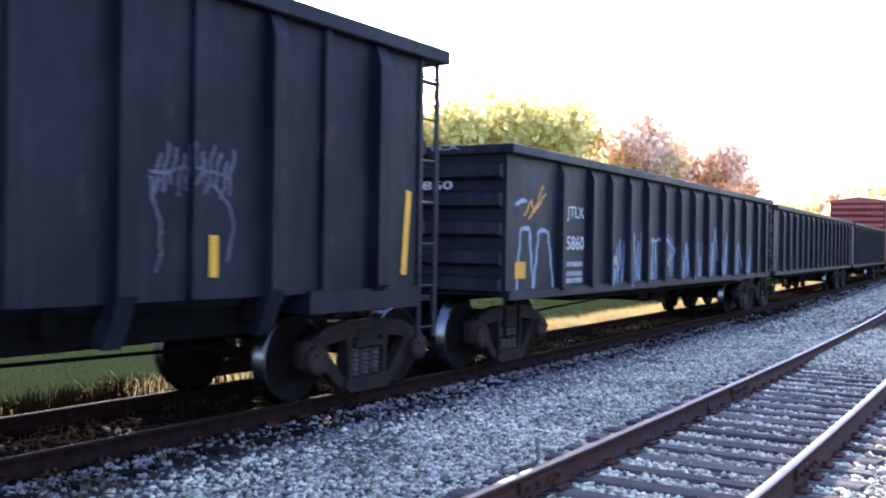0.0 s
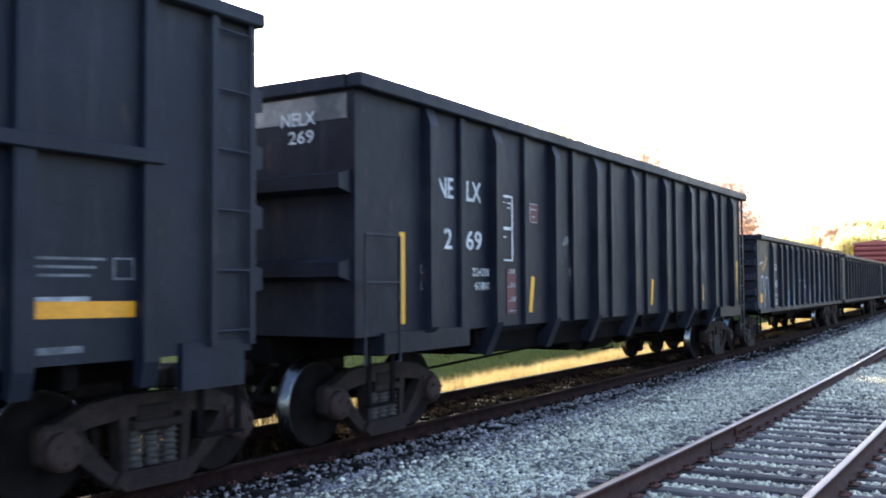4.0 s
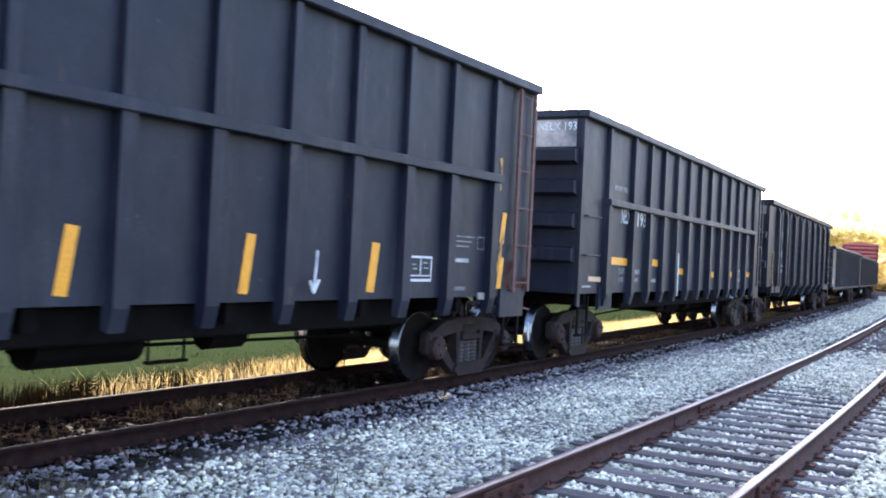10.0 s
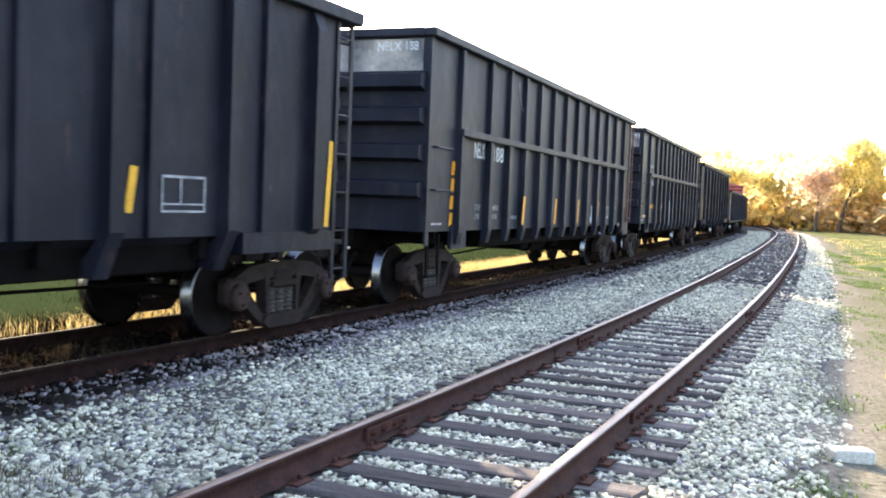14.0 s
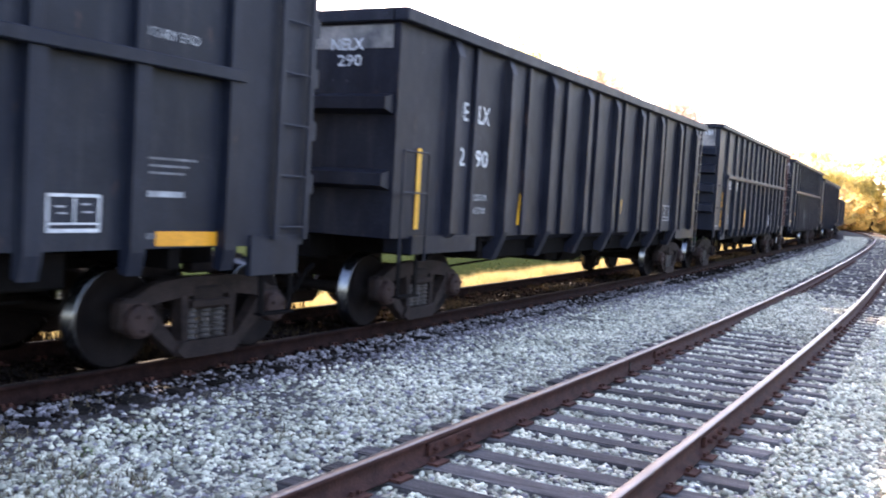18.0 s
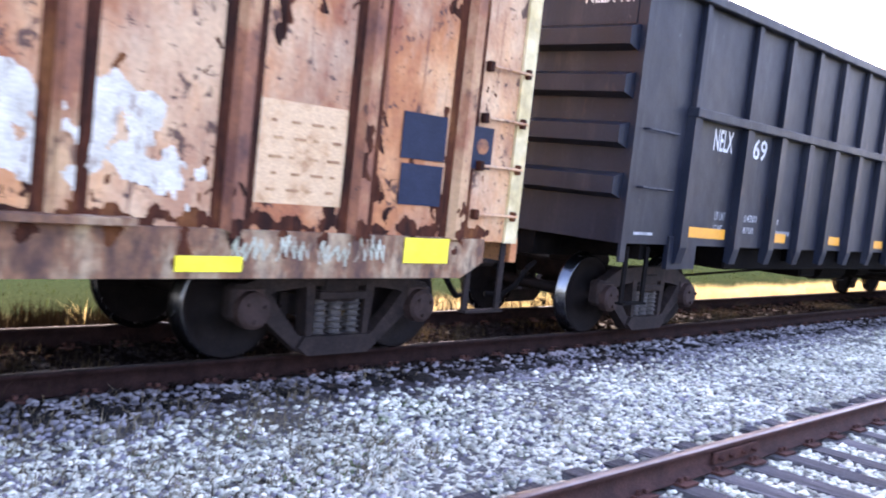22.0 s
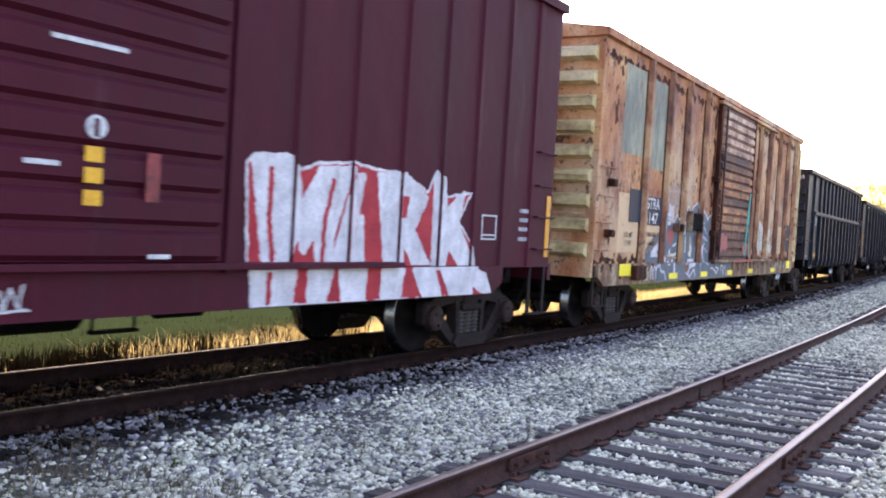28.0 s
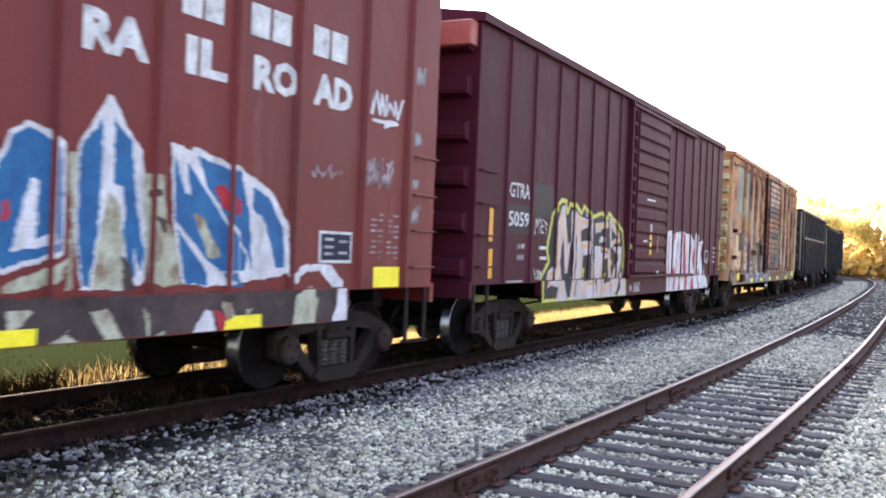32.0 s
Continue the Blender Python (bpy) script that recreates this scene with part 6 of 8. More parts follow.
def smooth_gondolas():
    car, mid, half, x, a = ribbed_gondola(-5.87, 8.85, 3.77, "NELX 269", [-4.6, -3.9, -3.13, -2.3, -1.45, -0.78, 0.02, 0.68, 1.6, 2.29, 3.2, 3.87, 4.72, 5.42, 6.27, 6.96, 7.75], "tall black ribbed gondola car with a faint lilac scribble", inset=1.1, ahead=0.45, tape_at=0.46)
    for u, z0, z1 in ((-2.12, 1.33, 1.80), (0.22, 1.36, 1.80), (2.56, 1.33, 1.78), (8.22, 1.33, 2.22)):
        lean_tape(car, "yellow_tape", x, u - mid, 0.09, z0, z1, "yellow reflective tape")
    for y0, y1, z0, z1 in ((-2.75, -2.72, 2.07, 2.87), (-3.1, -2.72, 2.87, 2.90), (-3.1, -2.72, 2.45, 2.49), (-3.1, -2.72, 2.05, 2.07), (-3.02, -2.94, 2.80, 2.815), (-2.86, -2.78, 2.79, 2.81), (-2.86, -2.78, 2.73, 2.745), (-3.0, -2.9, 2.35, 2.37)):
        plate(car, "notice_frame", "white_letters", x, y0 + 0.12 - mid, y1 + 0.12 - mid, z0 - 0.05, z1 - 0.05)
    plate(car, "notice", "notice_red", x, -2.14 - mid, -1.88 - mid, 2.54, 2.79, "small dark red notice")
    for y0, y1, z0, z1 in ((-2.2, -1.97, 2.865, 2.88), (-2.2, -2.185, 2.63, 2.865), (-2.2, -1.97, 2.62, 2.63), (-2.16, -2.0, 2.79, 2.81), (-2.12, -2.05, 2.69, 2.71)):
        plate(car, "small_lettering", "dull_letters", x + 0.004, y0 + 0.07 - mid, y1 + 0.07 - mid, z0 - 0.085, z1 - 0.085)
    for a, b in ((-2.92, -2.69), (-3.1, -3.03)):
        plate(car, "notice", "notice_red", x, a + 0.15 - mid, b + 0.15 - mid, 1.32, 1.9, "dark red worn notice")
    for k, z in enumerate((1.92, 1.74, 1.56, 1.43)):
        for q in range(3):
            plate(car, "small_lettering", "dull_letters", x + 0.004, -2.75 + q * 0.07 + 0.01 * k - mid, -2.71 + q * 0.07 + 0.012 * k - mid, z - 0.08, z - 0.08 + (0.06 if q and k < 3 else 0.015))
    letters(car, "lettering", "LD LMT", x, -4.72 - mid, 1.82, 0.10, 0.34, "dull_letters")
    letters(car, "lettering", "LT WT", x, -4.72 - mid, 1.64, 0.10, 0.30, "dull_letters")
    letters(car, "lettering", "224200", x, -3.62 - mid, 1.80, 0.10, 0.44, "white_letters")
    letters(car, "lettering", "61800", x, -3.56 - mid, 1.63, 0.10, 0.36, "white_letters")

    def flat(y):
        return SHEET + (0.12 if abs(y + mid - 4.72) < 0.087 else 0.06 if abs(y + mid - 5.42) < 0.051 else 0.0)
    m = mid
    plate(car, "reflective_tape", "yellow_tape", x, 5.58 - m, 5.67 - m, 1.35, 1.70, "yellow reflective tape")
    hatch = [(5.02 + k * 0.075 - m, 2.0 + 0.05 * (k % 3), 5.08 + k * 0.075 - m, 2.32 + 0.05 * ((k * 2) % 3)) for k in range(11)]
    hatch += [(4.98 - m, 2.16, 5.4 - m, 2.24, 5.8 - m, 2.18)]
    spray(car, "graffiti", "spray_faint", flat, hatch, 0.028, label="faint lilac hatched letters")
    for tail in ((4.98 - m, 2.12, 5.02 - m, 1.95, 5.1 - m, 1.7, 5.06 - m, 1.4), (5.6 - m, 2.1, 5.8 - m, 1.95, 5.83 - m, 1.72, 5.76 - m, 1.5)):
        spray(car, "graffiti", "spray_faint", flat, [tail], 0.03, label="long lilac tail of a letter")
    for smear in ((-1.2 - m, 2.38, -1.12 - m, 2.25, -0.95 - m, 2.34), (-1.18 - m, 2.3, -1.17 - m, 2.0), (-0.85 - m, 1.92, -0.74 - m, 1.72, -0.76 - m, 1.57)):
        spray(car, "scuff", "faint_letters", flat, [smear], 0.07, 0.003, 0.01, ragged=0.04, label="chalky scuff")
    car, mid, half, x, a = ribbed_gondola(-53.5, -38.95, 3.78, "NELX 290", [-52.2, -51.6, -50.59, -49.88, -49.01, -48.33, -47.4, -46.83, -45.89, -45.32, -44.3, -43.75, -42.84, -42.35, -41.3, -40.7, -39.8], "tall black ribbed gondola car with upright yellow tape", ahead=0.82)
    for u, z0, z1 in ((-49.98, 1.33, 1.79), (-47.42, 1.40, 1.76), (-45.2, 1.38, 1.80), (-42.62, 1.4, 1.8), (-39.45, 1.25, 2.25)):
        lean_tape(car, "yellow_tape", x, u - mid, 0.09, z0, z1, "yellow reflective tape")
    for y0, y1, z0, z1 in ((-42.2, -41.6, 1.40, 1.42), (-42.2, -41.6, 1.72, 1.745), (-42.2, -42.18, 1.42, 1.72), (-41.62, -41.6, 1.42, 1.72), (-42.2, -41.6, 1.47, 1.485), (-41.95, -41.935, 1.485, 1.72)):
        plate(car, "notice_frame", "dull_letters", x, y0 - mid, y1 - mid, z0, z1)
    letters(car, "lettering", "223300", x, -51.48 - mid, 1.66, 0.09, 0.42, "dull_letters")
    letters(car, "lettering", "62700", x, -51.44 - mid, 1.48, 0.09, 0.36, "dull_letters")


smooth_gondolas()


def tier_gondolas():
    tapes = [(-20.99, -20.42, 1.34, 1.41, "patch_cream"), (-19.96, -19.03, 1.63, 1.75, "orange_tape"), (-17.71, -17.25, 1.64, 1.76, "orange_tape"), (-15.98, -15.53, 1.49, 1.61, "orange_tape"), (-13.42, -12.96, 1.44, 1.56, "orange_tape"), (-11.56, -11.11, 1.46, 1.58, "orange_tape"), (-9.92, -9.01, 1.47, 1.58, "orange_tape")]
    car, mid, half, ys = tier_gondola(-21.5, -7.86, 4.03, "NELX 193", 0.62, tapes, "tall black gondola car with two tiers of ribs and orange tape", shift=0.28, lift=0.12, inset=1.22, weights=("204600", "58400"), rotary=("rear",))
    plate(car, "paint_mark", "white_letters", SHEET + 0.106, -16.33 - mid, -16.28 - mid, 1.04, 1.92, "white painted stripe")
    tapes = [(-35.79 + 0.012 * k, -35.68 + 0.012 * k, 1.22 + k * 0.265, 1.42 + k * 0.265, "orange_tape") for k in range(4)] + [(-32.64, -32.53, 1.22, 1.74, "orange_tape"), (-30.25, -30.14, 1.22, 1.73, "orange_tape"), (-28.47, -28.36, 1.22, 1.75, "orange_tape"), (-26.65, -26.52, 1.22, 1.74, "orange_tape"), (-23.89, -23.78, 1.24, 1.65, "orange_tape"), (-23.86, -23.75, 1.85, 2.25, "orange_tape")]
    car, mid, half, ys = tier_gondola(-36.7, -23.1, 4.06, "NELX 188", 0.55, tapes, "tall black gondola with two rib tiers and upright orange tape", "rusty_ladder", shift=0.18, lift=0.08, inset=1.3, weights=("204500", "58500"))
    bm = bmesh.new()
    for a, b in (((-27.60, 1.63), (-27.63, 1.22)), ((-27.63, 1.22), (-27.69, 1.34)), ((-27.63, 1.22), (-27.56, 1.35))):
        add_rod(bm, (SHEET + 0.105, a[0] - mid, a[1]), (SHEET + 0.105, b[0] - mid, b[1]), 0.013, 5)
    for smear in ((-23.62 - mid, 1.2, -23.6 - mid, 1.5), (-23.45 - mid, 1.22, -23.22 - mid, 1.28)):
        spray(car, "rust_smear", "rust", lambda y: SHEET, [smear], 0.17, 0.003, 0.01, ragged=0.05, label="brown rust smear by the ladder")
    for splash in ((-23.92 - mid, 1.5, -23.82 - mid, 1.95), (-24.1 - mid, 1.05, -24.08 - mid, 1.75), (-23.95 - mid, 2.6, -23.93 - mid, 2.95)):
        spray(car, "paint_splash", "splash_ochre", lambda y: SHEET + 0.006, [splash], 0.06, 0.003, 0.008, ragged=0.018, label="ochre paint splash")
    spray(car, "drip", "dull_letters", lambda y: SHEET, [(-32.8 - mid, 3.85, -32.77 - mid, 3.6, -32.64 - mid, 3.4, -32.48 - mid, 3.3, -32.41 - mid, 3.12)], 0.02, 0.003, 0.008, label="thin pale drip of paint")
    part("sill_plate", box(SHEET + 0.001, SHEET + 0.03, -24.4 - mid, -24.15 - mid, 1.10, 1.19, 0.006), "bare_end", car, "small pale metal plate on the sill")
    part("hose_tag", rod((1.2, -22.37 - mid, 0.70), (1.2, -22.34 - mid, 0.44), 0.016, 6), "white_letters", car, "white hanging hose end")
    part("uncoupling_lever", rod((1.42, -23.3 - mid, 0.99), (1.42, -22.8 - mid, 0.93), 0.014, 6), "rusty_ladder", car)
    part("chalk_arrow", bm, "white_letters", car, "white chalked arrow")
    tapes = [(a, a + w, z, z + 0.115, "orange_tape") for a, w, z in ((-67.41, 0.85, 1.24), (-65.32, 0.46, 1.23), (-63.45, 0.46, 1.23), (-61.67, 0.48, 1.21), (-59.83, 0.44, 1.18), (-57.08, 0.81, 1.16))]
    tier_gondola(-68.8, -55.25, 4.0, "NELX 169", 0.60, tapes, "tall blue-black gondola car with two tiers of ribs", shift=0.04, lift=0.05, drop=0.05, weights=("204300", "58700"), rotary=("front",), end_mat="black_paint")


tier_gondolas()


def rusty_boxcar():
    ribs = [-83.12, -82.04, -81.0, -79.8, -75.16, -74.13, -73.0, -71.96, -70.95]
    car, mid, half, relief = boxcar(-85.1, -70.2, 4.74, "rusted_ochre", "rusted_ochre", "yellow_rib", ribs, 0.085, 0.115, (-78.86, -76.10), "rusted_door", (-84.95, -70.6), "rusted_sill", "rust-streaked ochre boxcar covered in spray paint", post_mat="rusted_post", ridges=lambda z: "rusted_door" if z < 1.72 or 2.35 < z < 2.55 or 3.2 < z < 3.45 else "peach_ridge" if z > 3.45 else "rusted_ridge", ridge_form=(17, 0.082, 0.052), ahead=0.45)
    w, m = 1.50, mid
    x = w + 0.004
    for u in ribs:
        for q in (-0.16, 0.07):
            part("post_flange", box(w, w + 0.006, u + q - m, u + q + 0.07 + 0.03 * abs(math.sin(u * 9 + q)) - m, 1.13, 4.45), "rust_seam", car)
    spray(car, "rust_band", "rust_seam", relief, [(-75.88 - m, 1.2, -75.9 - m, 4.3), (-79.1 - m, 1.2, -79.08 - m, 4.3), (-85.0 - m, 1.17, -82.5 - m, 1.17), (-75.7 - m, 1.17, -70.55 - m, 1.17), (-85.0 - m, 4.4, -79.1 - m, 4.38), (-75.6 - m, 4.4, -70.6 - m, 4.4)], 0.10, 0.003, 0.011, 0.02, ragged=0.06, label="dark rust along the edges of the panels")
    bm = bmesh.new()
    add_lathe(bm, [(w + 0.012, 0.07), (w + 0.016, 0.07)], -70.72 - m, 1.95, 16)
    part("round_mark", bm, "rusted_ridge", car, "round rusty mark")
    for u, z in ((-84.65, 1.62), (-84.65, 2.42), (-79.0, 2.9), (-79.0, 1.75)):
        part("hinge", box(w, w + 0.13, u - 0.09 - m, u + 0.09 - m, z - 0.06, z + 0.06, 0.02), "rust_seam", car)
    part("lock_box", box(w + 0.045, w + 0.15, -83.6 - m, -83.1 - m, 0.86, 1.1, 0.02), "rust_seam", car, "dark iron box on the sill")
    for z in (1.35, 1.78, 2.20, 2.65):
        for q in (0.55, 0.09):
            part("rung_bracket", box(w, w + 0.075, half - q - 0.025, half - q + 0.025, z - 0.045, z + 0.045, 0.01), "rust_seam", car)
        part("rung", rod((w + 0.06, half - 0.55, z), (w + 0.06, half - 0.07, z), 0.015, 8), "rusted_post", car)
    spray(car, "graffiti", "spray_pale", lambda y: w + 0.045, [scribble(-73.0 + 0.35 * k - m, 0.9 + 0.03 * (k % 2), 0.3, 0.17, 5, 40 + k) for k in range(4)], 0.02, 0.006, 0.011, label="small white scribble on the sill")
    part("corner_post", box(w, w + 0.03, half - 0.14, half + 0.01, 1.1, 4.45), "yellow_rib", car, "pale worn corner post")
    for a, b, z0, z1, mat, lab in ((-84.2, -83.26, 1.32, 2.3, "patch_cream", "cream repainted panel"), (-83.0, -82.16, 1.32, 1.80, "patch_cream", "cream repainted panel"), (-72.86, -72.06, 1.33, 2.08, "patch_cream", "cream repainted panel")):
        plate(car, "panel", mat, w - 0.002, a - m, b - m, z0, z1, lab)
    for a, b, z0, z1 in ((-84.2, -83.26, 2.95, 4.4), (-83.0, -82.16, 2.8, 4.35)):
        plate(car, "panel", "patch_sage", w - 0.002, a - m, b - m, z0, z1, "grey-green painted-over panel")
    rng = random.Random(77)
    for wide, count in ((0.022, 210), (0.04, 90), (0.075, 34), (0.11, 8)):
        blots = []
        for k in range(count):
            u = rng.choice(ribs) + rng.choice((-1, 1)) * rng.uniform(0.1, 0.3) if k % 2 else rng.uniform(-85.0, -70.6)
            z = rng.uniform(1.2, 1.55) if k % 3 == 0 else rng.uniform(1.2, 4.3)
            if not -79.0 < u < -75.75:
                blots.append((u - m, z, u + rng.uniform(-0.03, 0.03) - m, z + rng.uniform(0.02, 3.5 * wide)))
        spray(car, "rust_blotch", "rust_seam", relief, blots, wide, 0.002, 0.011, 0.02, ragged=0.35 * wide, outside=lambda Y, Z: Z < 1.14, label="dark rust blotches and streaks")
    spray(car, "rust_blotch", "rust_seam", lambda y: w + 0.045, [(u - m, 1.1, u + 0.02 - m, 1.1 - 0.02 - 0.2 * ((k * 7) % 5) / 5) for k, u in enumerate(np.arange(-84.8, -70.7, 0.42) + 0.1 * np.sin(np.arange(-84.8, -70.7, 0.42) * 17))], 0.08, 0.002, 0.011, 0.02, ragged=0.045, outside=lambda Y, Z: Z > 1.128, label="dark rust drips on the sill")
    for a, b, z0, z1 in ((-83.0, -82.16, 1.81, 2.31), (-83.74, -83.2, 1.83, 2.39), (-71.6, -71.14, 1.77, 2.15), (-71.58, -71.14, 1.39, 1.73), (-70.85, -70.6, 1.75, 2.12)):
        plate(car, "dark_patch", "patch_navy", x + 0.003, a - m, b - m, z0, z1, "dark painted-out patch")
    letters(car, "lettering", "GTRA", x + 0.012, -82.99 - m, 2.09, 0.20, 0.70)
    letters(car, "lettering", "5147", x + 0.012, -82.99 - m, 1.83, 0.20, 0.64)
    letters(car, "lettering", "LD LMT", x + 0.006, -83.88 - m, 1.57, 0.09, 0.36, "spray_black")
    letters(car, "lettering", "LT WT", x + 0.006, -83.86 - m, 1.43, 0.09, 0.30, "spray_black")
    letters(car, "lettering", "158100", x + 0.006, -82.86 - m, 1.60, 0.08, 0.44, "rust")
    letters(car, "lettering", "64900", x + 0.006, -82.8 - m, 1.44, 0.08, 0.36, "rust")
    for row, z in enumerate((1.92, 1.80, 1.66, 1.54, 1.42)):
        for k in range(4):
            a = -72.76 + k * 0.165 + 0.03 * (row % 2)
            plate(car, "small_lettering", "faded_text", x + 0.003, a - m, a + 0.04 + 0.03 * ((row + k) % 3) - m, z, z + 0.022)
    for a, b, z0, z1 in ((-84.13, -83.64, 0.93, 1.13), (-81.66, -81.19, 0.83, 0.94), (-79.68, -79.22, 0.83, 0.94), (-77.67, -77.26, 0.83, 0.94), (-75.8, -75.36, 0.84, 0.95), (-73.4, -72.92, 0.83, 0.94), (-71.50, -71.03, 0.91, 1.12)):
        plate(car, "reflective_tape", "lemon_tape", w + 0.056, a - m, b - m, z0, z1, "bright yellow reflective tape")
    for u, z in ((-80.31, 1.95), (-81.30, 1.81)):
        s = 0.34 if u > -81 else 0.13
        part("door_stop", box(w + 0.02, w + 0.12, u - s - m, u + s - m, z - s * 0.5, z + s * 0.5, 0.02), "underframe", car, "dark iron bracket")
        for q in (-s - 0.03, s + 0.01):
            part("bracket_edge", box(w + 0.01, w + 0.135, u + q - m, u + q + 0.02 - m, z - s * 0.62, z + s * 0.58, 0.004), "rusted_sill", car)
    spray(car, "warning_patch", "patch_red", lambda y: w + 0.117, [(-78.6 - m, 1.57, -78.2 - m, 1.55)], 0.38, 0.002, 0.011, blocky=True, ragged=0.05, label="dull red patch on the door")
    spray(car, "warning_patch", "patch_red", lambda y: w + 0.117, [(-76.62 - m, 1.43, -76.36 - m, 1.43)], 0.24, 0.002, 0.011, blocky=True, ragged=0.03, label="dull red patch on the door")
    part("track_paint", box(w + 0.15, w + 0.156, -77.4 - m, -75.9 - m, 1.13, 1.185), "patch_red", car)
    bm = bmesh.new()
    for (a, z0), (b, z1), q in (((-76.30, 2.76), (-76.40, 2.3), 0.05), ((-76.40, 2.3), (-76.52, 1.6), 0.05), ((-76.52, 1.6), (-76.56, 1.26), 0.03), ((-76.34, 2.45), (-76.27, 1.85), 0.018), ((-76.27, 1.85), (-76.16, 1.25), 0.022)):
        add_prism(bm, [(a - q - m, z0), (a + q - m, z0), (b + q - m, z1), (b - q - m, z1)], "x", w + 0.125, w + 0.135)
    part("strap", bm, "teal_cloth", car, "torn teal webbing strap hanging on the door")
    sill = lambda y: w + 0.045
    jag = [(-82.9, 1.35), (-82.45, 1.62), (-82.1, 1.72), (-82.05, 2.02), (-81.85, 2.08), (-81.6, 1.98), (-81.45, 1.86), (-81.25, 2.05), (-81.0, 1.88), (-80.75, 2.02), (-80.6, 2.25), (-80.35, 2.02), (-80.3, 2.24), (-80.0, 2.34), (-79.8, 2.14), (-79.5, 2.18), (-79.25, 2.02), (-79.0, 2.16)]
    crest = lambda Y: np.interp(Y + m, [p[0] for p in jag], [p[1] for p in jag])
    above = lambda Y, Z: (Z < 1.135) | (Z > crest(Y)) | (Y + m > -79.02)
    below = lambda Y, Z: (Z > 1.125) | (Z < 0.79)
    spray(car, "graffiti", "spray_slate", relief, [(-82.6 - m, 1.7, -79.2 - m, 1.7)], 1.4, blocky=True, outside=above, label="slate-blue spray-paint mural with a jagged top")
    spray(car, "graffiti", "spray_slate", sill, [(-82.3 - m, 0.96, -77.6 - m, 0.96)], 0.36, outside=below, label="slate-blue paint on the sill")
    spray(car, "graffiti", "spray_white", relief, [tuple(v for u, z in jag[2:] for v in (u - m, z))], 0.035, 0.008, wobble=0.006, label="white jagged edge of the mural")
    shape = painter(car, m, (relief, w + 0.045))
    shape("spray_white", [(-82.58, 1.33), (-82.22, 1.51), (-82.16, 1.39), (-82.28, 1.35), (-82.17, 1.24), (-81.94, 1.26), (-81.95, 1.13), (-82.09, 1.17), (-82.17, 1.24), (-82.57, 1.23)], "pale sharp-edged shape in the mural", "graffiti_shape")
    shape("spray_cream", [(-81.94, 1.9), (-81.55, 1.92), (-81.57, 1.85), (-81.83, 1.8)], "pale sharp-edged shape in the mural", "graffiti_shape")
    shape("spray_white", [(-81.93, 1.47), (-81.8, 1.52), (-81.83, 1.43)], "pale sharp-edged shape in the mural", "graffiti_shape")
    shape("spray_white", [(-81.44, 1.45), (-81.22, 1.52), (-81.21, 1.47), (-81.41, 1.42)], "pale sharp-edged shape in the mural", "graffiti_shape")
    shape("spray_white", [(-81.62, 1.37), (-81.55, 1.4), (-81.52, 1.3), (-81.63, 1.28)], "pale sharp-edged shape in the mural", "graffiti_shape")
    shape("spray_cream", [(-81.83, 1.25), (-81.19, 1.32), (-81.19, 1.26), (-81.7, 1.22)], "pale sharp-edged shape in the mural", "graffiti_shape")
    shape("rusted_post", [(-81.83, 1.26), (-81.14, 1.23), (-81.16, 1.2), (-81.85, 1.23)], "rust showing through flaked paint", "graffiti_shape")
    shape("spray_white", [(-81.76, 1.09), (-81.55, 1.21), (-81.65, 1.07)], "pale sharp-edged shape in the mural", "graffiti_shape")
    shape("spray_white", [(-81.41, 0.97), (-81.43, 1.19), (-81.35, 1.19), (-81.29, 0.88), (-81.41, 0.87)], "pale sharp-edged shape in the mural", "graffiti_shape")
    shape("spray_cream", [(-80.98, 1.84), (-80.83, 1.91), (-80.75, 1.66), (-80.88, 1.59), (-80.78, 1.57), (-80.66, 1.65), (-80.61, 1.32), (-80.82, 1.31), (-80.82, 1.5), (-81, 1.68)], "pale sharp-edged shape in the mural", "graffiti_shape")
    shape("spray_white", [(-81.11, 1.75), (-80.99, 1.73), (-80.74, 1.57), (-80.98, 1.65)], "pale sharp-edged shape in the mural", "graffiti_shape")
    shape("spray_cream", [(-80.43, 1.55), (-80.37, 1.68), (-80.23, 1.38), (-80.29, 1.21), (-80.47, 1.3), (-80.38, 1.39)], "pale sharp-edged shape in the mural", "graffiti_shape")
    shape("spray_white", [(-80.48, 1.19), (-80.08, 1.2), (-80.06, 1.06), (-80.48, 0.99)], "pale sharp-edged shape in the mural", "graffiti_shape")
    shape("rusted_post", [(-80.82, 1.09), (-80.49, 1.12), (-80.49, 0.93), (-80.58, 0.88)], "rust showing through flaked paint", "graffiti_shape")
    shape("spray_umber", [(-80.17, 1.66), (-80.01, 1.7), (-79.95, 1.43), (-80.09, 1.46)], "rust showing through flaked paint", "graffiti_shape")
    shape("spray_white", [(-80.73, 1.09), (-80.55, 1.12), (-80.54, 1.09)], "pale sharp-edged shape in the mural", "graffiti_shape")
    shape("spray_white", [(-79.89, 1.47), (-79.68, 1.48), (-79.71, 1.44), (-79.76, 1.2), (-79.86, 1.33)], "pale sharp-edged shape in the mural", "graffiti_shape")
    shape("spray_white", [(-79.94, 1.97), (-79.66, 1.9), (-79.52, 1.89), (-79.29, 1.73)], "white spray-paint line", "paint_streak", line=0.03)
    shape("spray_white", [(-79.67, 1.8), (-79.48, 1.66), (-79.39, 1.63)], "white spray-paint line", "paint_streak", line=0.03)
    shape("spray_white", [(-79.82, 1.65), (-79.66, 1.57), (-79.68, 1.46)], "white spray-paint line", "paint_streak", line=0.03)
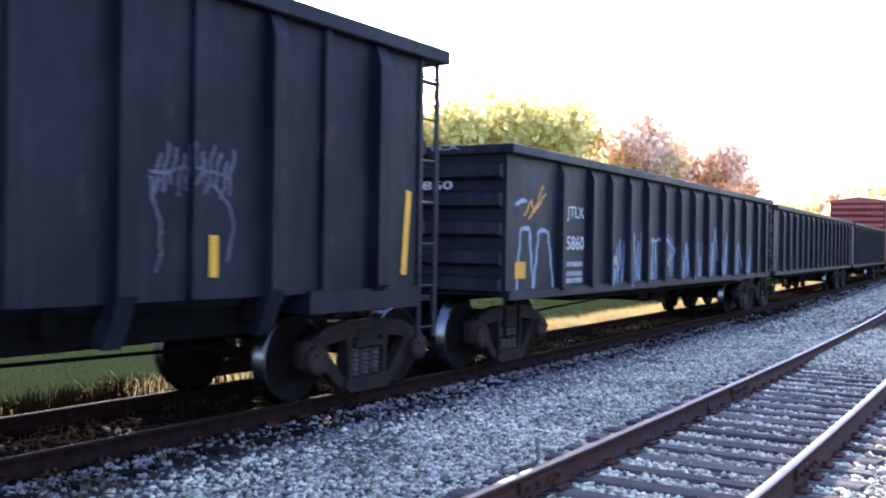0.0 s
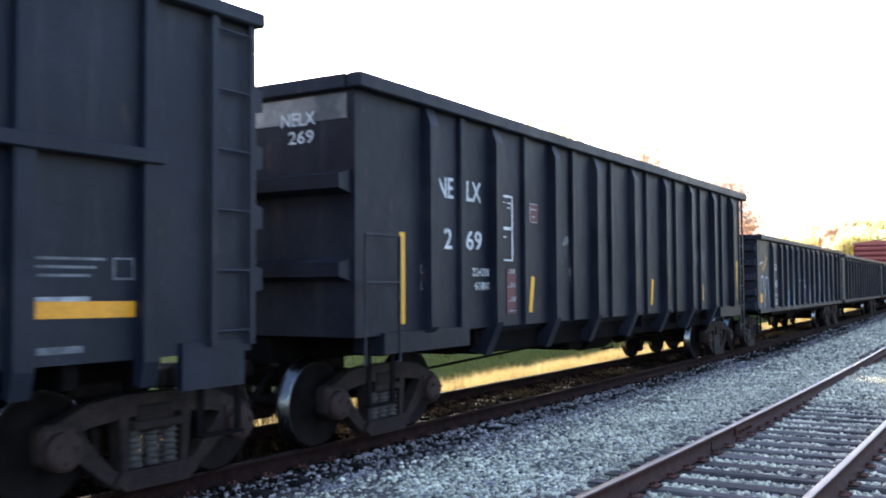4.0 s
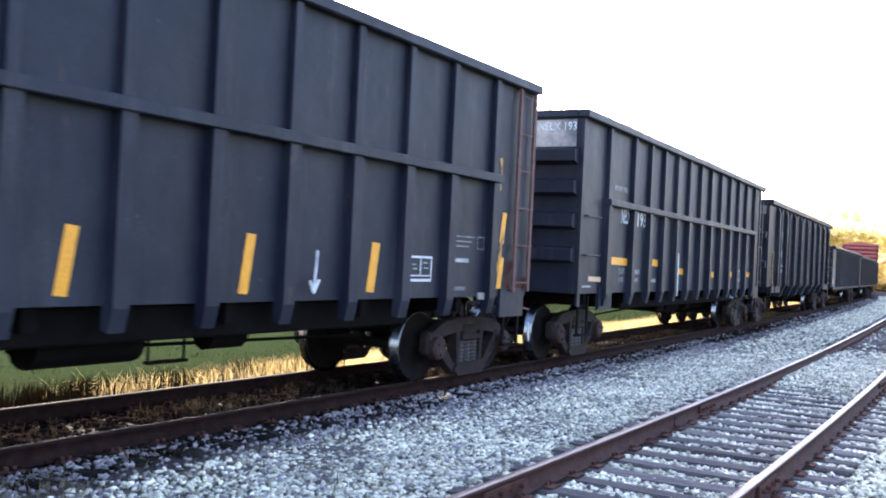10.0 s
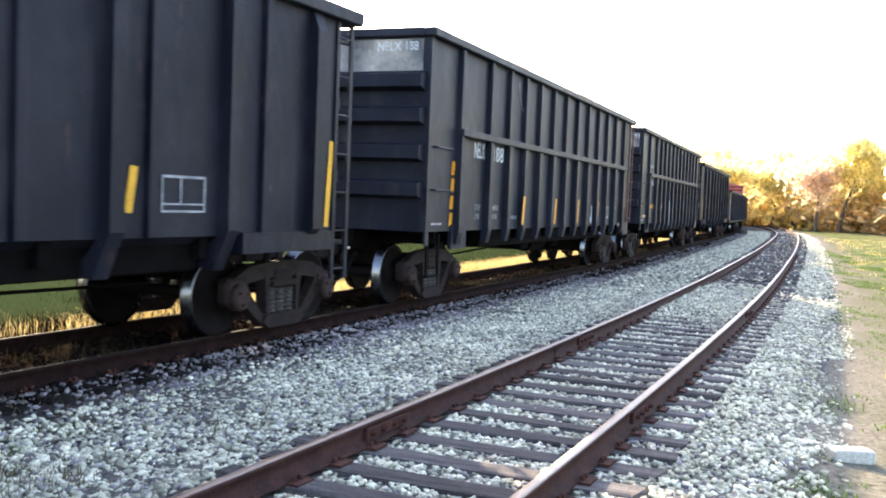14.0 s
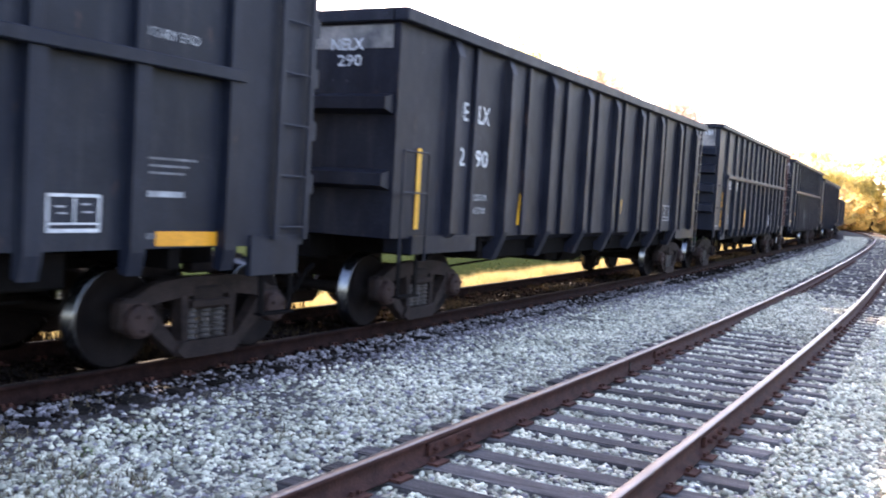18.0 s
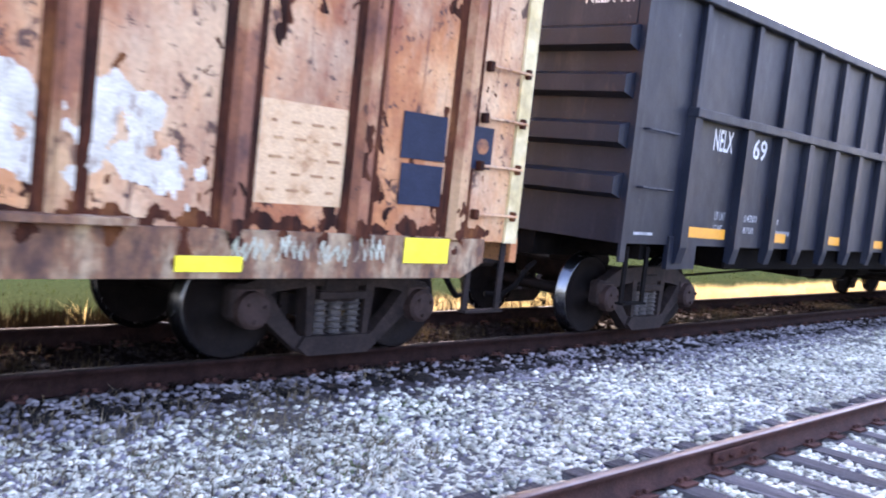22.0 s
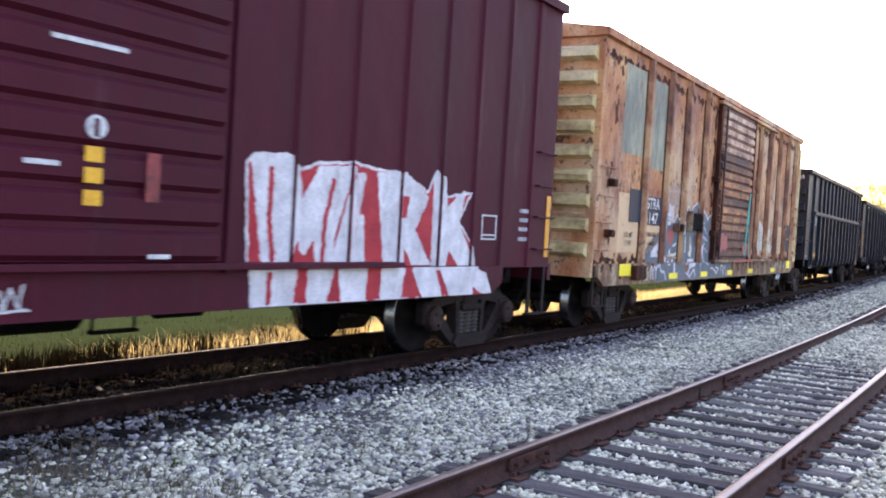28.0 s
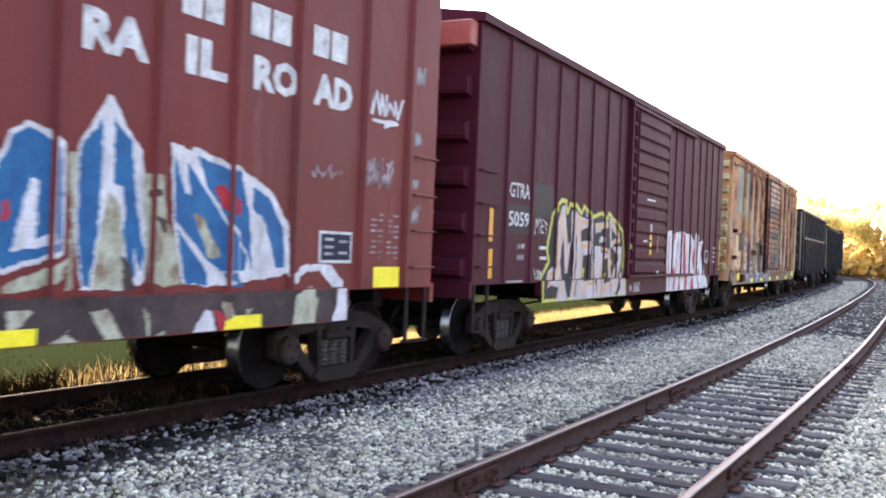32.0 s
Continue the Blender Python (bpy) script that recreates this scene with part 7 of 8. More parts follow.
    shape("spray_white", [(-79.2, 1.33), (-79.45, 1.43), (-79.38, 1.63), (-79.23, 1.57)], "white spray-paint line", "paint_streak", line=0.03)
    shape("spray_white", [(-79.67, 1.39), (-79.59, 1.23), (-79.7, 1.2), (-79.7, 0.99)], "white spray-paint line", "paint_streak", line=0.03)
    shape("spray_white", [(-79.45, 1.27), (-79.38, 1.13), (-79.16, 1.07)], "white spray-paint line", "paint_streak", line=0.03)
    shape("spray_white", [(-82.64, 0.85), (-82.66, 1.01), (-82.64, 1.08), (-82.56, 1.01), (-82.52, 0.84)], "white spray-paint line", "paint_line", line=0.035)
    shape("spray_white", [(-82.52, 0.86), (-82.53, 0.98), (-82.48, 1.07), (-82.41, 1.02), (-82.4, 0.97)], "white spray-paint line", "paint_line", line=0.035)
    shape("spray_white", [(-82.39, 0.84), (-82.39, 0.99), (-82.33, 1.07), (-82.25, 1.07), (-82.2, 1.1), (-82.15, 0.99), (-82.07, 0.96), (-81.98, 0.98), (-81.84, 0.83)], "white spray-paint line", "paint_line", line=0.035)
    shape("spray_white", [(-80.66, 0.93), (-80.41, 0.83), (-80.18, 0.99), (-80.11, 0.94), (-80.06, 0.84)], "white spray-paint line", "paint_line", line=0.035)
    shape("spray_white", [(-80.55, 0.88), (-80.5, 0.99), (-80.41, 0.85)], "white spray-paint line", "paint_line", line=0.035)
    shape("spray_pale", [(-83.04, 1.02), (-82.94, 1.03), (-83.01, 0.96), (-83.02, 0.86), (-82.94, 0.83), (-82.97, 0.95), (-83.06, 0.97)], "pale spray-paint numeral", "paint_line", line=0.035)
    shape("spray_pale", [(-82.92, 1.02), (-82.81, 1.04), (-82.9, 0.96), (-82.91, 0.85), (-82.82, 0.83), (-82.82, 0.93), (-82.9, 0.95)], "pale spray-paint numeral", "paint_line", line=0.035)
    shape("spray_pale", [(-82.83, 0.97), (-82.75, 0.96), (-82.73, 0.9), (-82.8, 0.89), (-82.83, 0.96)], "pale spray-paint numeral", "paint_line", line=0.035)
    shape("spray_white", [(-79, 1), (-78.77, 0.98), (-78.55, 0.88), (-78.39, 0.98), (-78.64, 1.02)], "white spray-paint line", "paint_line", line=0.035)
    shape("spray_white", [(-78.23, 0.9), (-78.22, 1.05), (-78.08, 1.03), (-78.01, 0.83), (-77.93, 1.03), (-77.78, 0.85)], "white spray-paint line", "paint_line", line=0.035)
    door_face = lambda y: w + 0.117
    spray(car, "graffiti", "faded_text", door_face, [(-77.9 - m, 1.7, -77.95 - m, 2.05, -77.8 - m, 2.2), (-77.65 - m, 1.65, -77.6 - m, 2.1, -77.4 - m, 2.05, -77.45 - m, 1.7), (-77.2 - m, 2.15, -77.1 - m, 1.7, -76.95 - m, 2.1)], 0.022, 0.004, label="thin pale scribble across the door")
    spray(car, "graffiti", "spray_cream", relief, [(-75.2 - m, 1.45, -75.1 - m, 1.75), (-74.85 - m, 1.4, -74.75 - m, 2.05, -74.4 - m, 1.95, -74.3 - m, 1.5, -74.75 - m, 1.45), (-74.05 - m, 1.45, -73.9 - m, 1.95, -73.6 - m, 1.9, -73.75 - m, 1.55, -73.4 - m, 1.45)], 0.22, wobble=0.03, ragged=0.07, label="pale cream blotchy spray-paint tag")
    spray(car, "graffiti", "spray_cream", relief, [(-74.7 - m, 1.45, -74.6 - m, 1.95, -74.4 - m, 1.5), (-73.95 - m, 1.5, -73.85 - m, 1.85)], 0.10, 0.008, label="white blotch")
    spray(car, "graffiti", "spray_haze", relief, [(-82.0 + k * 0.09 - m, 2.12 + 0.05 * (k % 2), -82.06 + k * 0.1 - m, 2.42 + 0.09 * ((k * 3) % 4)) for k in range(10)] + [(-82.05 - m, 2.45, -81.1 - m, 2.5), (-81.6 - m, 2.3, -81.4 - m, 2.38, -81.3 - m, 2.25, -81.55 - m, 2.2)], 0.026, 0.009, label="thin pale scribbled tag")
    spray(car, "graffiti", "spray_white", relief, [(-81.76 - m, 1.95 + k * 0.05, -81.48 - m, 1.93 + k * 0.05) for k in range(6)], 0.04, 0.011, label="small white scribbled square")
    spray(car, "graffiti", "patch_red", relief, [(-81.62 - m, 1.63, -81.58 - m, 1.63)], 0.32, 0.012, label="red disc")


rusty_boxcar()


def maroon_boxcar():
    ribs = [-100.35, -99.45, -98.5, -97.72, -96.96, -96.17, -95.45, -91.44, -90.65, -89.85, -89.12, -88.44, -87.78, -87.08]
    car, mid, half, relief = boxcar(-101.3, -86.45, 4.72, "maroon_paint", "maroon_paint", "maroon_paint", ribs, 0.03, 0.08, (-94.86, -92.33), "maroon_paint", (-99.1, -87.75), "maroon_paint", "maroon boxcar with large white spray-painted letters", ridge_form=(12, 0.12, 0.075), end_ribs=6)
    w, m = 1.50, mid
    x = w + 0.004
    part("end_panel", box(-1.3, 1.36, -half - 0.03, -half, 4.34, 4.53, 0.004), "patch_cream", car, "pale worn panel at the top of the end")
    plate(car, "dark_patch", "patch_plum", w - 0.001, -100.3 - m, -99.5 - m, 1.84, 2.26, "dark painted-out patch")
    plate(car, "dark_patch", "patch_plum", w - 0.001, -99.38 - m, -98.63 - m, 2.12, 2.63, "dark painted-out patch")
    letters(car, "lettering", "GTRA", x + 0.008, -100.26 - m, 2.36, 0.22, 0.70)
    letters(car, "lettering", "5059", x + 0.008, -100.26 - m, 1.94, 0.22, 0.70)
    letters(car, "lettering", "LD LMT", x, -99.92 - m, 1.62, 0.07, 0.27)
    letters(car, "lettering", "LT WT", x, -99.92 - m, 1.45, 0.07, 0.24)
    for a, z in ((-99.12, 1.62), (-99.08, 1.46)):
        plate(car, "small_lettering", "white_letters", x, a - m, a + 0.25 - m, z, z + 0.05)
    plate(car, "small_lettering", "dull_letters", x, -100.3 - m, -99.7 - m, 0.95 + 0.17, 0.97 + 0.18)
    for a, z0, z1 in ((-100.87, 1.70, 2.16), (-100.85, 1.19, 1.60), (-86.62, 1.24, 2.08)):
        plate(car, "reflective_tape", "orange_tape", x, a - m, a + 0.11 - m, z0, z1, "orange reflective tape")
    plate(car, "warning_patch", "faded_red", w + 0.118, -93.15 - m, -93.03 - m, 1.65, 2.02, "faded red patch on the door")
    bm = bmesh.new()
    add_lathe(bm, [(w + 0.118, 0.085), (w + 0.124, 0.085)], -93.58 - m, 2.16, 20)
    part("round_mark", bm, "white_letters", car, "round white mark on the door")
    part("round_mark_stem", box(w + 0.125, w + 0.128, -93.60 - m, -93.56 - m, 2.09, 2.22), "maroon_paint", car)
    for z in (1.60, 1.76, 1.91):
        plate(car, "yellow_mark", "yellow_tape", w + 0.118, -93.66 - m, -93.52 - m, z, z + 0.11, "small yellow mark")
    for a, b, z in ((-93.95, -93.35, 2.72), (-94.1, -93.85, 1.86), (-93.1, -92.9, 1.22)):
        plate(car, "small_lettering", "white_letters", w + 0.118, a - m, b - m, z, z + 0.035)
    for y0, y1, z0, z1 in ((-88.25, -88.23, 1.45, 1.75), (-87.93, -87.91, 1.45, 1.75), (-88.25, -87.91, 1.74, 1.76), (-88.25, -87.91, 1.45, 1.47), (-88.22, -87.94, 1.50, 1.52)):
        plate(car, "notice_frame", "white_letters", x, y0 - m, y1 - m, z0, z1)
    for z in (1.45, 1.58, 1.70, 1.82):
        plate(car, "small_lettering", "dull_letters", x, -87.35 - m, -87.1 - m, z, z + 0.05)
    sill = lambda y: w + 0.045
    shape = painter(car, m, (relief, w + 0.045))
    edge = [(-91.99, 0.77), (-92.08, 2.03), (-91.99, 2.14), (-91.54, 2.17), (-91.43, 2.04), (-91.18, 2.13), (-90.67, 2.18), (-90.26, 2.14), (-89.85, 2.14), (-89.41, 1.97), (-89.25, 2.22), (-89.07, 2.11), (-89.03, 1.94), (-88.49, 2.01), (-88.75, 1.65), (-88.49, 1.44), (-88.38, 1.11), (-87.99, 0.75)]
    shape("spray_white", edge, "thin white outer edge of sprayed letters", "graffiti_edge")
    shape("spray_red", edge, "red body of sprayed letters", "graffiti_ground", inset=0.03)
    shape("spray_white", [(-91.98, 2.08), (-91.53, 2.13), (-91.38, 1.7), (-91.13, 2.06), (-90.69, 2.1), (-90.92, 1.49), (-90.97, 1.14), (-91.12, 1.14), (-91.17, 1.48), (-91.32, 1.28), (-91.45, 1.45), (-91.56, 1.14), (-91.8, 1.13)], "large blocky white sprayed letter", grow=0.035)
    shape("spray_white", [(-90.62, 2.04), (-90.51, 2.04), (-90.68, 1.16), (-90.91, 1.16)], "large blocky white sprayed letter", grow=0.035)
    shape("spray_white", [(-90.51, 1.62), (-90.47, 1.16), (-90.64, 1.16)], "large blocky white sprayed letter", grow=0.035)
    shape("spray_white", [(-90.26, 2.07), (-89.84, 2.09), (-89.42, 1.89), (-89.64, 1.52), (-89.31, 1.12), (-89.57, 1.12), (-89.85, 1.47), (-89.86, 1.13), (-90.09, 1.13)], "large blocky white sprayed letter", grow=0.035)
    shape("spray_white", [(-89.27, 2.15), (-89.09, 2.06), (-89.03, 1.75), (-88.68, 1.98), (-88.79, 1.62), (-88.38, 1.11), (-88.65, 1.12), (-88.97, 1.37), (-89.01, 1.12), (-89.24, 1.12)], "large blocky white sprayed letter", grow=0.035)
    shape("spray_red", [(-89.92, 1.89), (-89.73, 1.87), (-89.77, 1.65), (-89.9, 1.65)], "red inside of a sprayed letter", "letter_counter")
    shape("spray_red", [(-91.77, 2.01), (-91.77, 1.55), (-91.71, 1.2)], "red streak in a sprayed letter", "paint_streak", line=0.06)
    shape("spray_red", [(-90.95, 1.96), (-91.05, 1.57), (-91.06, 1.19)], "red streak in a sprayed letter", "paint_streak", line=0.06)
    shape("spray_white", [(-88.59, 1.15), (-88.17, 1.04), (-87.99, 0.75), (-88.35, 0.82), (-88.64, 1.01)], "white splash of paint")
    shape("spray_white", [(-91.98, 1.09), (-91.85, 1.09), (-91.85, 0.77), (-91.93, 0.77)], "white foot of a sprayed letter on the sill", "letter_foot", grow=0.04)
    shape("spray_white", [(-91.7, 1.09), (-91.47, 1.09), (-91.52, 0.76), (-91.72, 0.76)], "white foot of a sprayed letter on the sill", "letter_foot", grow=0.04)
    shape("spray_white", [(-91.26, 1.09), (-90.97, 1.09), (-91.08, 0.76), (-91.26, 0.76)], "white foot of a sprayed letter on the sill", "letter_foot", grow=0.04)
    shape("spray_white", [(-90.83, 1.09), (-90.47, 1.09), (-90.49, 0.76), (-90.77, 0.76)], "white foot of a sprayed letter on the sill", "letter_foot", grow=0.04)
    shape("spray_white", [(-90.17, 1.09), (-89.85, 1.09), (-89.9, 0.75), (-90.18, 0.75)], "white foot of a sprayed letter on the sill", "letter_foot", grow=0.04)
    shape("spray_white", [(-89.63, 1.09), (-89.28, 1.09), (-89.12, 0.76), (-89.42, 0.76)], "white foot of a sprayed letter on the sill", "letter_foot", grow=0.04)
    shape("spray_white", [(-89.11, 1.09), (-88.45, 1.09), (-88.49, 0.76), (-88.88, 0.76)], "white foot of a sprayed letter on the sill", "letter_foot", grow=0.04)
    edge = [(-99.05, 0.77), (-99.07, 1.19), (-98.78, 1.43), (-98.87, 1.63), (-98.67, 2.2), (-98.51, 2.32), (-98.3, 2.47), (-98.07, 2.46), (-98.03, 2.28), (-97.93, 2.42), (-97.61, 2.42), (-97.39, 2.3), (-97.26, 2.43), (-96.8, 2.26), (-96.34, 2.36), (-96.08, 2.23), (-95.96, 2.38), (-95.11, 2.07), (-94.99, 1.72), (-94.91, 0.73)]
    shape("spray_lime", edge, "lime-green outer edge of sprayed letters", "graffiti_edge")
    shape("spray_black", edge, "black ground of sprayed letters", "graffiti_ground", inset=0.07)
    shape("spray_lilac", [(-98.25, 2.35), (-98.15, 2.36), (-98.18, 1.82), (-98.28, 1.44), (-98.18, 1.14), (-97.99, 0.79), (-98.49, 0.78), (-98.4, 1.02), (-98.48, 1.24), (-98.47, 1.94)], "large white sprayed letter")
    shape("spray_lilac", [(-98.15, 2.36), (-98.05, 2.03), (-97.96, 1.7), (-97.84, 1.77), (-97.93, 1.24), (-98.04, 1.24), (-98.1, 1.59), (-98.18, 1.84)], "large white sprayed letter")
    shape("spray_lilac", [(-98.88, 0.98), (-98.75, 1.29), (-98.51, 1.34), (-98.4, 1.01), (-98.76, 1.05)], "large white sprayed letter")
    shape("spray_orange", [(-98.3, 2.23), (-98.34, 1.8), (-98.37, 1.46), (-98.26, 1.09), (-98.34, 0.85)], "orange streak in a sprayed letter", "paint_streak", line=0.06)
    shape("spray_orange", [(-98.06, 1.97), (-97.95, 1.6), (-98, 1.29)], "orange streak in a sprayed letter", "paint_streak", line=0.06)
    shape("spray_orange", [(-98.8, 1.05), (-98.67, 1.22), (-98.49, 1.24)], "orange streak in a sprayed letter", "paint_streak", line=0.06)
    shape("spray_lilac", [(-97.85, 2.26), (-97.75, 2.31), (-97.66, 1.84), (-97.56, 1.53), (-97.64, 1.15), (-97.7, 0.78), (-97.9, 0.79), (-97.81, 1.13), (-97.72, 1.56), (-97.82, 1.89)], "large white sprayed letter")
    shape("spray_lilac", [(-97.7, 2.34), (-97.48, 2.22), (-97.03, 2.17), (-97.05, 2.04), (-97.46, 1.94), (-97.74, 2.15)], "large white sprayed letter")
    shape("spray_lilac", [(-97.69, 2.15), (-97.44, 1.95), (-97.39, 1.75), (-97.51, 1.38), (-97.27, 1.12), (-97.38, 0.8), (-97.68, 0.79), (-97.53, 1.38), (-97.55, 1.79)], "large white sprayed letter")
    shape("spray_lilac", [(-97.45, 1.78), (-96.94, 1.8), (-96.94, 1.57), (-97.24, 1.53), (-97.27, 1.12), (-97.53, 1.12), (-97.51, 1.41)], "large white sprayed letter")
    shape("spray_lilac", [(-97.29, 1.09), (-96.83, 1.11), (-96.76, 0.79), (-97.55, 0.79)], "large white sprayed letter")
    shape("spray_lilac", [(-97.21, 2.35), (-97.06, 2.23), (-97.14, 2.21)], "large white sprayed letter")
    shape("spray_lilac", [(-96.92, 2.25), (-96.81, 2.21), (-96.71, 1.08), (-96.49, 0.79), (-96.76, 0.79), (-96.8, 1.73)], "large white sprayed letter")
    shape("spray_lilac", [(-96.69, 2.12), (-96, 2.19), (-95.95, 2.07), (-96.32, 2.03), (-96.39, 1.97), (-96.65, 1.95)], "large white sprayed letter")
    shape("spray_lilac", [(-96.68, 1.71), (-96.34, 1.72), (-96.31, 1.6), (-95.94, 1.6), (-95.92, 1.51), (-96.21, 1.48), (-96.27, 1.14), (-96.33, 0.8), (-96.49, 0.79), (-96.63, 1.39)], "large white sprayed letter")
    shape("spray_lilac", [(-96.26, 1.03), (-95.88, 1.08), (-95.79, 0.79), (-96.38, 0.8)], "large white sprayed letter")
    shape("spray_lilac", [(-96.4, 1.89), (-96.19, 1.9), (-96.18, 1.8), (-96.46, 1.78)], "small white ruled patch in a sprayed letter")
    shape("spray_lilac", [(-95.94, 2.26), (-95.76, 2.24), (-95.36, 1.95), (-95.38, 1.84), (-95.66, 1.75), (-95.83, 1.67), (-95.87, 1.97)], "large white sprayed letter")
    shape("spray_lilac", [(-95.92, 1.66), (-95.83, 1.67), (-95.75, 1.14), (-95.57, 0.79), (-95.78, 0.79), (-95.93, 1.4)], "large white sprayed letter")
    shape("spray_lilac", [(-95.72, 1.72), (-95.14, 1.73), (-95.14, 1.45), (-95.32, 1.21), (-95.52, 0.86), (-95.64, 0.85), (-95.72, 1.14), (-95.39, 1.53)], "large white sprayed letter")
    shape("spray_lilac", [(-95.31, 1.05), (-95.17, 1.31), (-95, 1.05), (-94.93, 0.8), (-95.44, 0.8), (-95.26, 0.97)], "large white sprayed letter")
    shape("spray_black", [(-95.81, 2.08), (-95.48, 1.9), (-95.78, 1.82)], "black inside of a sprayed letter", "letter_counter")
    shape("spray_orange", [(-97.76, 2.14), (-97.67, 1.84), (-97.61, 1.56), (-97.69, 1.25), (-97.76, 0.88)], "orange streak in a sprayed letter", "paint_streak", line=0.06)
    shape("spray_orange", [(-97.58, 2.21), (-97.35, 2.11), (-97.08, 2.11)], "orange streak in a sprayed letter", "paint_streak", line=0.06)
    shape("spray_orange", [(-97.43, 2.03), (-97.39, 1.75), (-97.23, 1.67), (-96.96, 1.74)], "orange streak in a sprayed letter", "paint_streak", line=0.06)
    shape("spray_orange", [(-97.34, 1.56), (-97.35, 1.28), (-97.45, 0.91)], "orange streak in a sprayed letter", "paint_streak", line=0.06)
    shape("spray_orange", [(-97.26, 0.97), (-97.11, 1.05), (-96.88, 1.05)], "orange streak in a sprayed letter", "paint_streak", line=0.06)
    shape("spray_orange", [(-96.64, 2.07), (-96.04, 2.1)], "orange streak in a sprayed letter", "paint_streak", line=0.06)
    shape("spray_orange", [(-96.29, 1.67), (-95.95, 1.65)], "orange streak in a sprayed letter", "paint_streak", line=0.06)
    shape("spray_orange", [(-96.24, 1.49), (-96.31, 0.89), (-95.89, 1.04)], "orange streak in a sprayed letter", "paint_streak", line=0.06)
    shape("spray_orange", [(-96.68, 1.42), (-96.61, 1.11), (-96.54, 0.83)], "orange streak in a sprayed letter", "paint_streak", line=0.06)
    shape("spray_orange", [(-95.86, 1.59), (-95.8, 1.25), (-95.64, 0.87)], "orange streak in a sprayed letter", "paint_streak", line=0.06)
    shape("spray_orange", [(-95.85, 2.18), (-95.39, 1.95)], "orange streak in a sprayed letter", "paint_streak", line=0.06)
    shape("spray_orange", [(-95.69, 1.79), (-95.31, 1.85)], "orange streak in a sprayed letter", "paint_streak", line=0.06)
    shape("spray_orange", [(-95.26, 1.63), (-95.49, 1.25), (-95.64, 0.98)], "orange streak in a sprayed letter", "paint_streak", line=0.06)
    shape("spray_orange", [(-95.19, 1.21), (-95.03, 0.88)], "orange streak in a sprayed letter", "paint_streak", line=0.06)
    shape("spray_lime", [(-97.26, 1.3), (-97.16, 1.32), (-97.21, 1.15), (-97.27, 1.15)], "small lime-green mark", "paint_mark")
    shape("spray_lime", [(-96.24, 1.23), (-96.14, 1.23), (-96.18, 1.14), (-96.24, 1.14)], "small lime-green mark", "paint_mark")
    shape("spray_lime", [(-95.78, 1.46), (-95.71, 1.47), (-95.74, 1.37), (-95.81, 1.38)], "small lime-green mark", "paint_mark")
    shape("spray_lime", [(-95.17, 1.31), (-95.11, 1.45), (-95.08, 1.31)], "small lime-green mark", "paint_mark")
    shape("spray_lime", [(-95.05, 1.48), (-94.9, 1.75), (-95.01, 1.82), (-94.76, 1.8), (-94.82, 1.71)], "lime-green hook beside the letters", "paint_mark")
    spray(car, "graffiti", "white_letters", relief, [(-99.33 - m, 1.84, -99.3 - m, 2.08, -99.24 - m, 1.95, -99.18 - m, 2.1, -99.16 - m, 1.88), (-99.02 - m, 2.08, -99.1 - m, 2.06, -99.09 - m, 1.88, -99.0 - m, 1.87), (-99.09 - m, 1.97, -99.02 - m, 1.97), (-98.98 - m, 2.06, -98.86 - m, 2.0), (-98.92 - m, 2.03, -98.9 - m, 1.84), (-99.3 - m, 1.3, -99.28 - m, 1.16), (-99.22 - m, 1.28, -99.14 - m, 1.28, -99.16 - m, 1.16, -99.22 - m, 1.18), (-99.1 - m, 1.16, -99.06 - m, 1.28, -99.0 - m, 1.16)], 0.02, 0.012, wobble=0.004, label="thin white scribbled tag")
    spray(car, "graffiti", "white_letters", sill, [scribble(-94.66 - m, 0.86, 0.2, 0.16, 2, 61), scribble(-94.4 - m, 0.87, 0.42, 0.17, 5, 62), (-94.42 - m, 0.85, -93.98 - m, 0.86)], 0.018, 0.005, 0.008, 0.004, label="thin pale scribble on the sill")
    # Sunlight on the top of the end, drawn as a strip of brighter red.
    part("roof_end", box(-1.45, 1.45, -half - 0.20, -half, 4.28, 4.62, 0.02), "roof_red", car, "red strip under the roof, brightened for the sunlight on it")


maroon_boxcar()


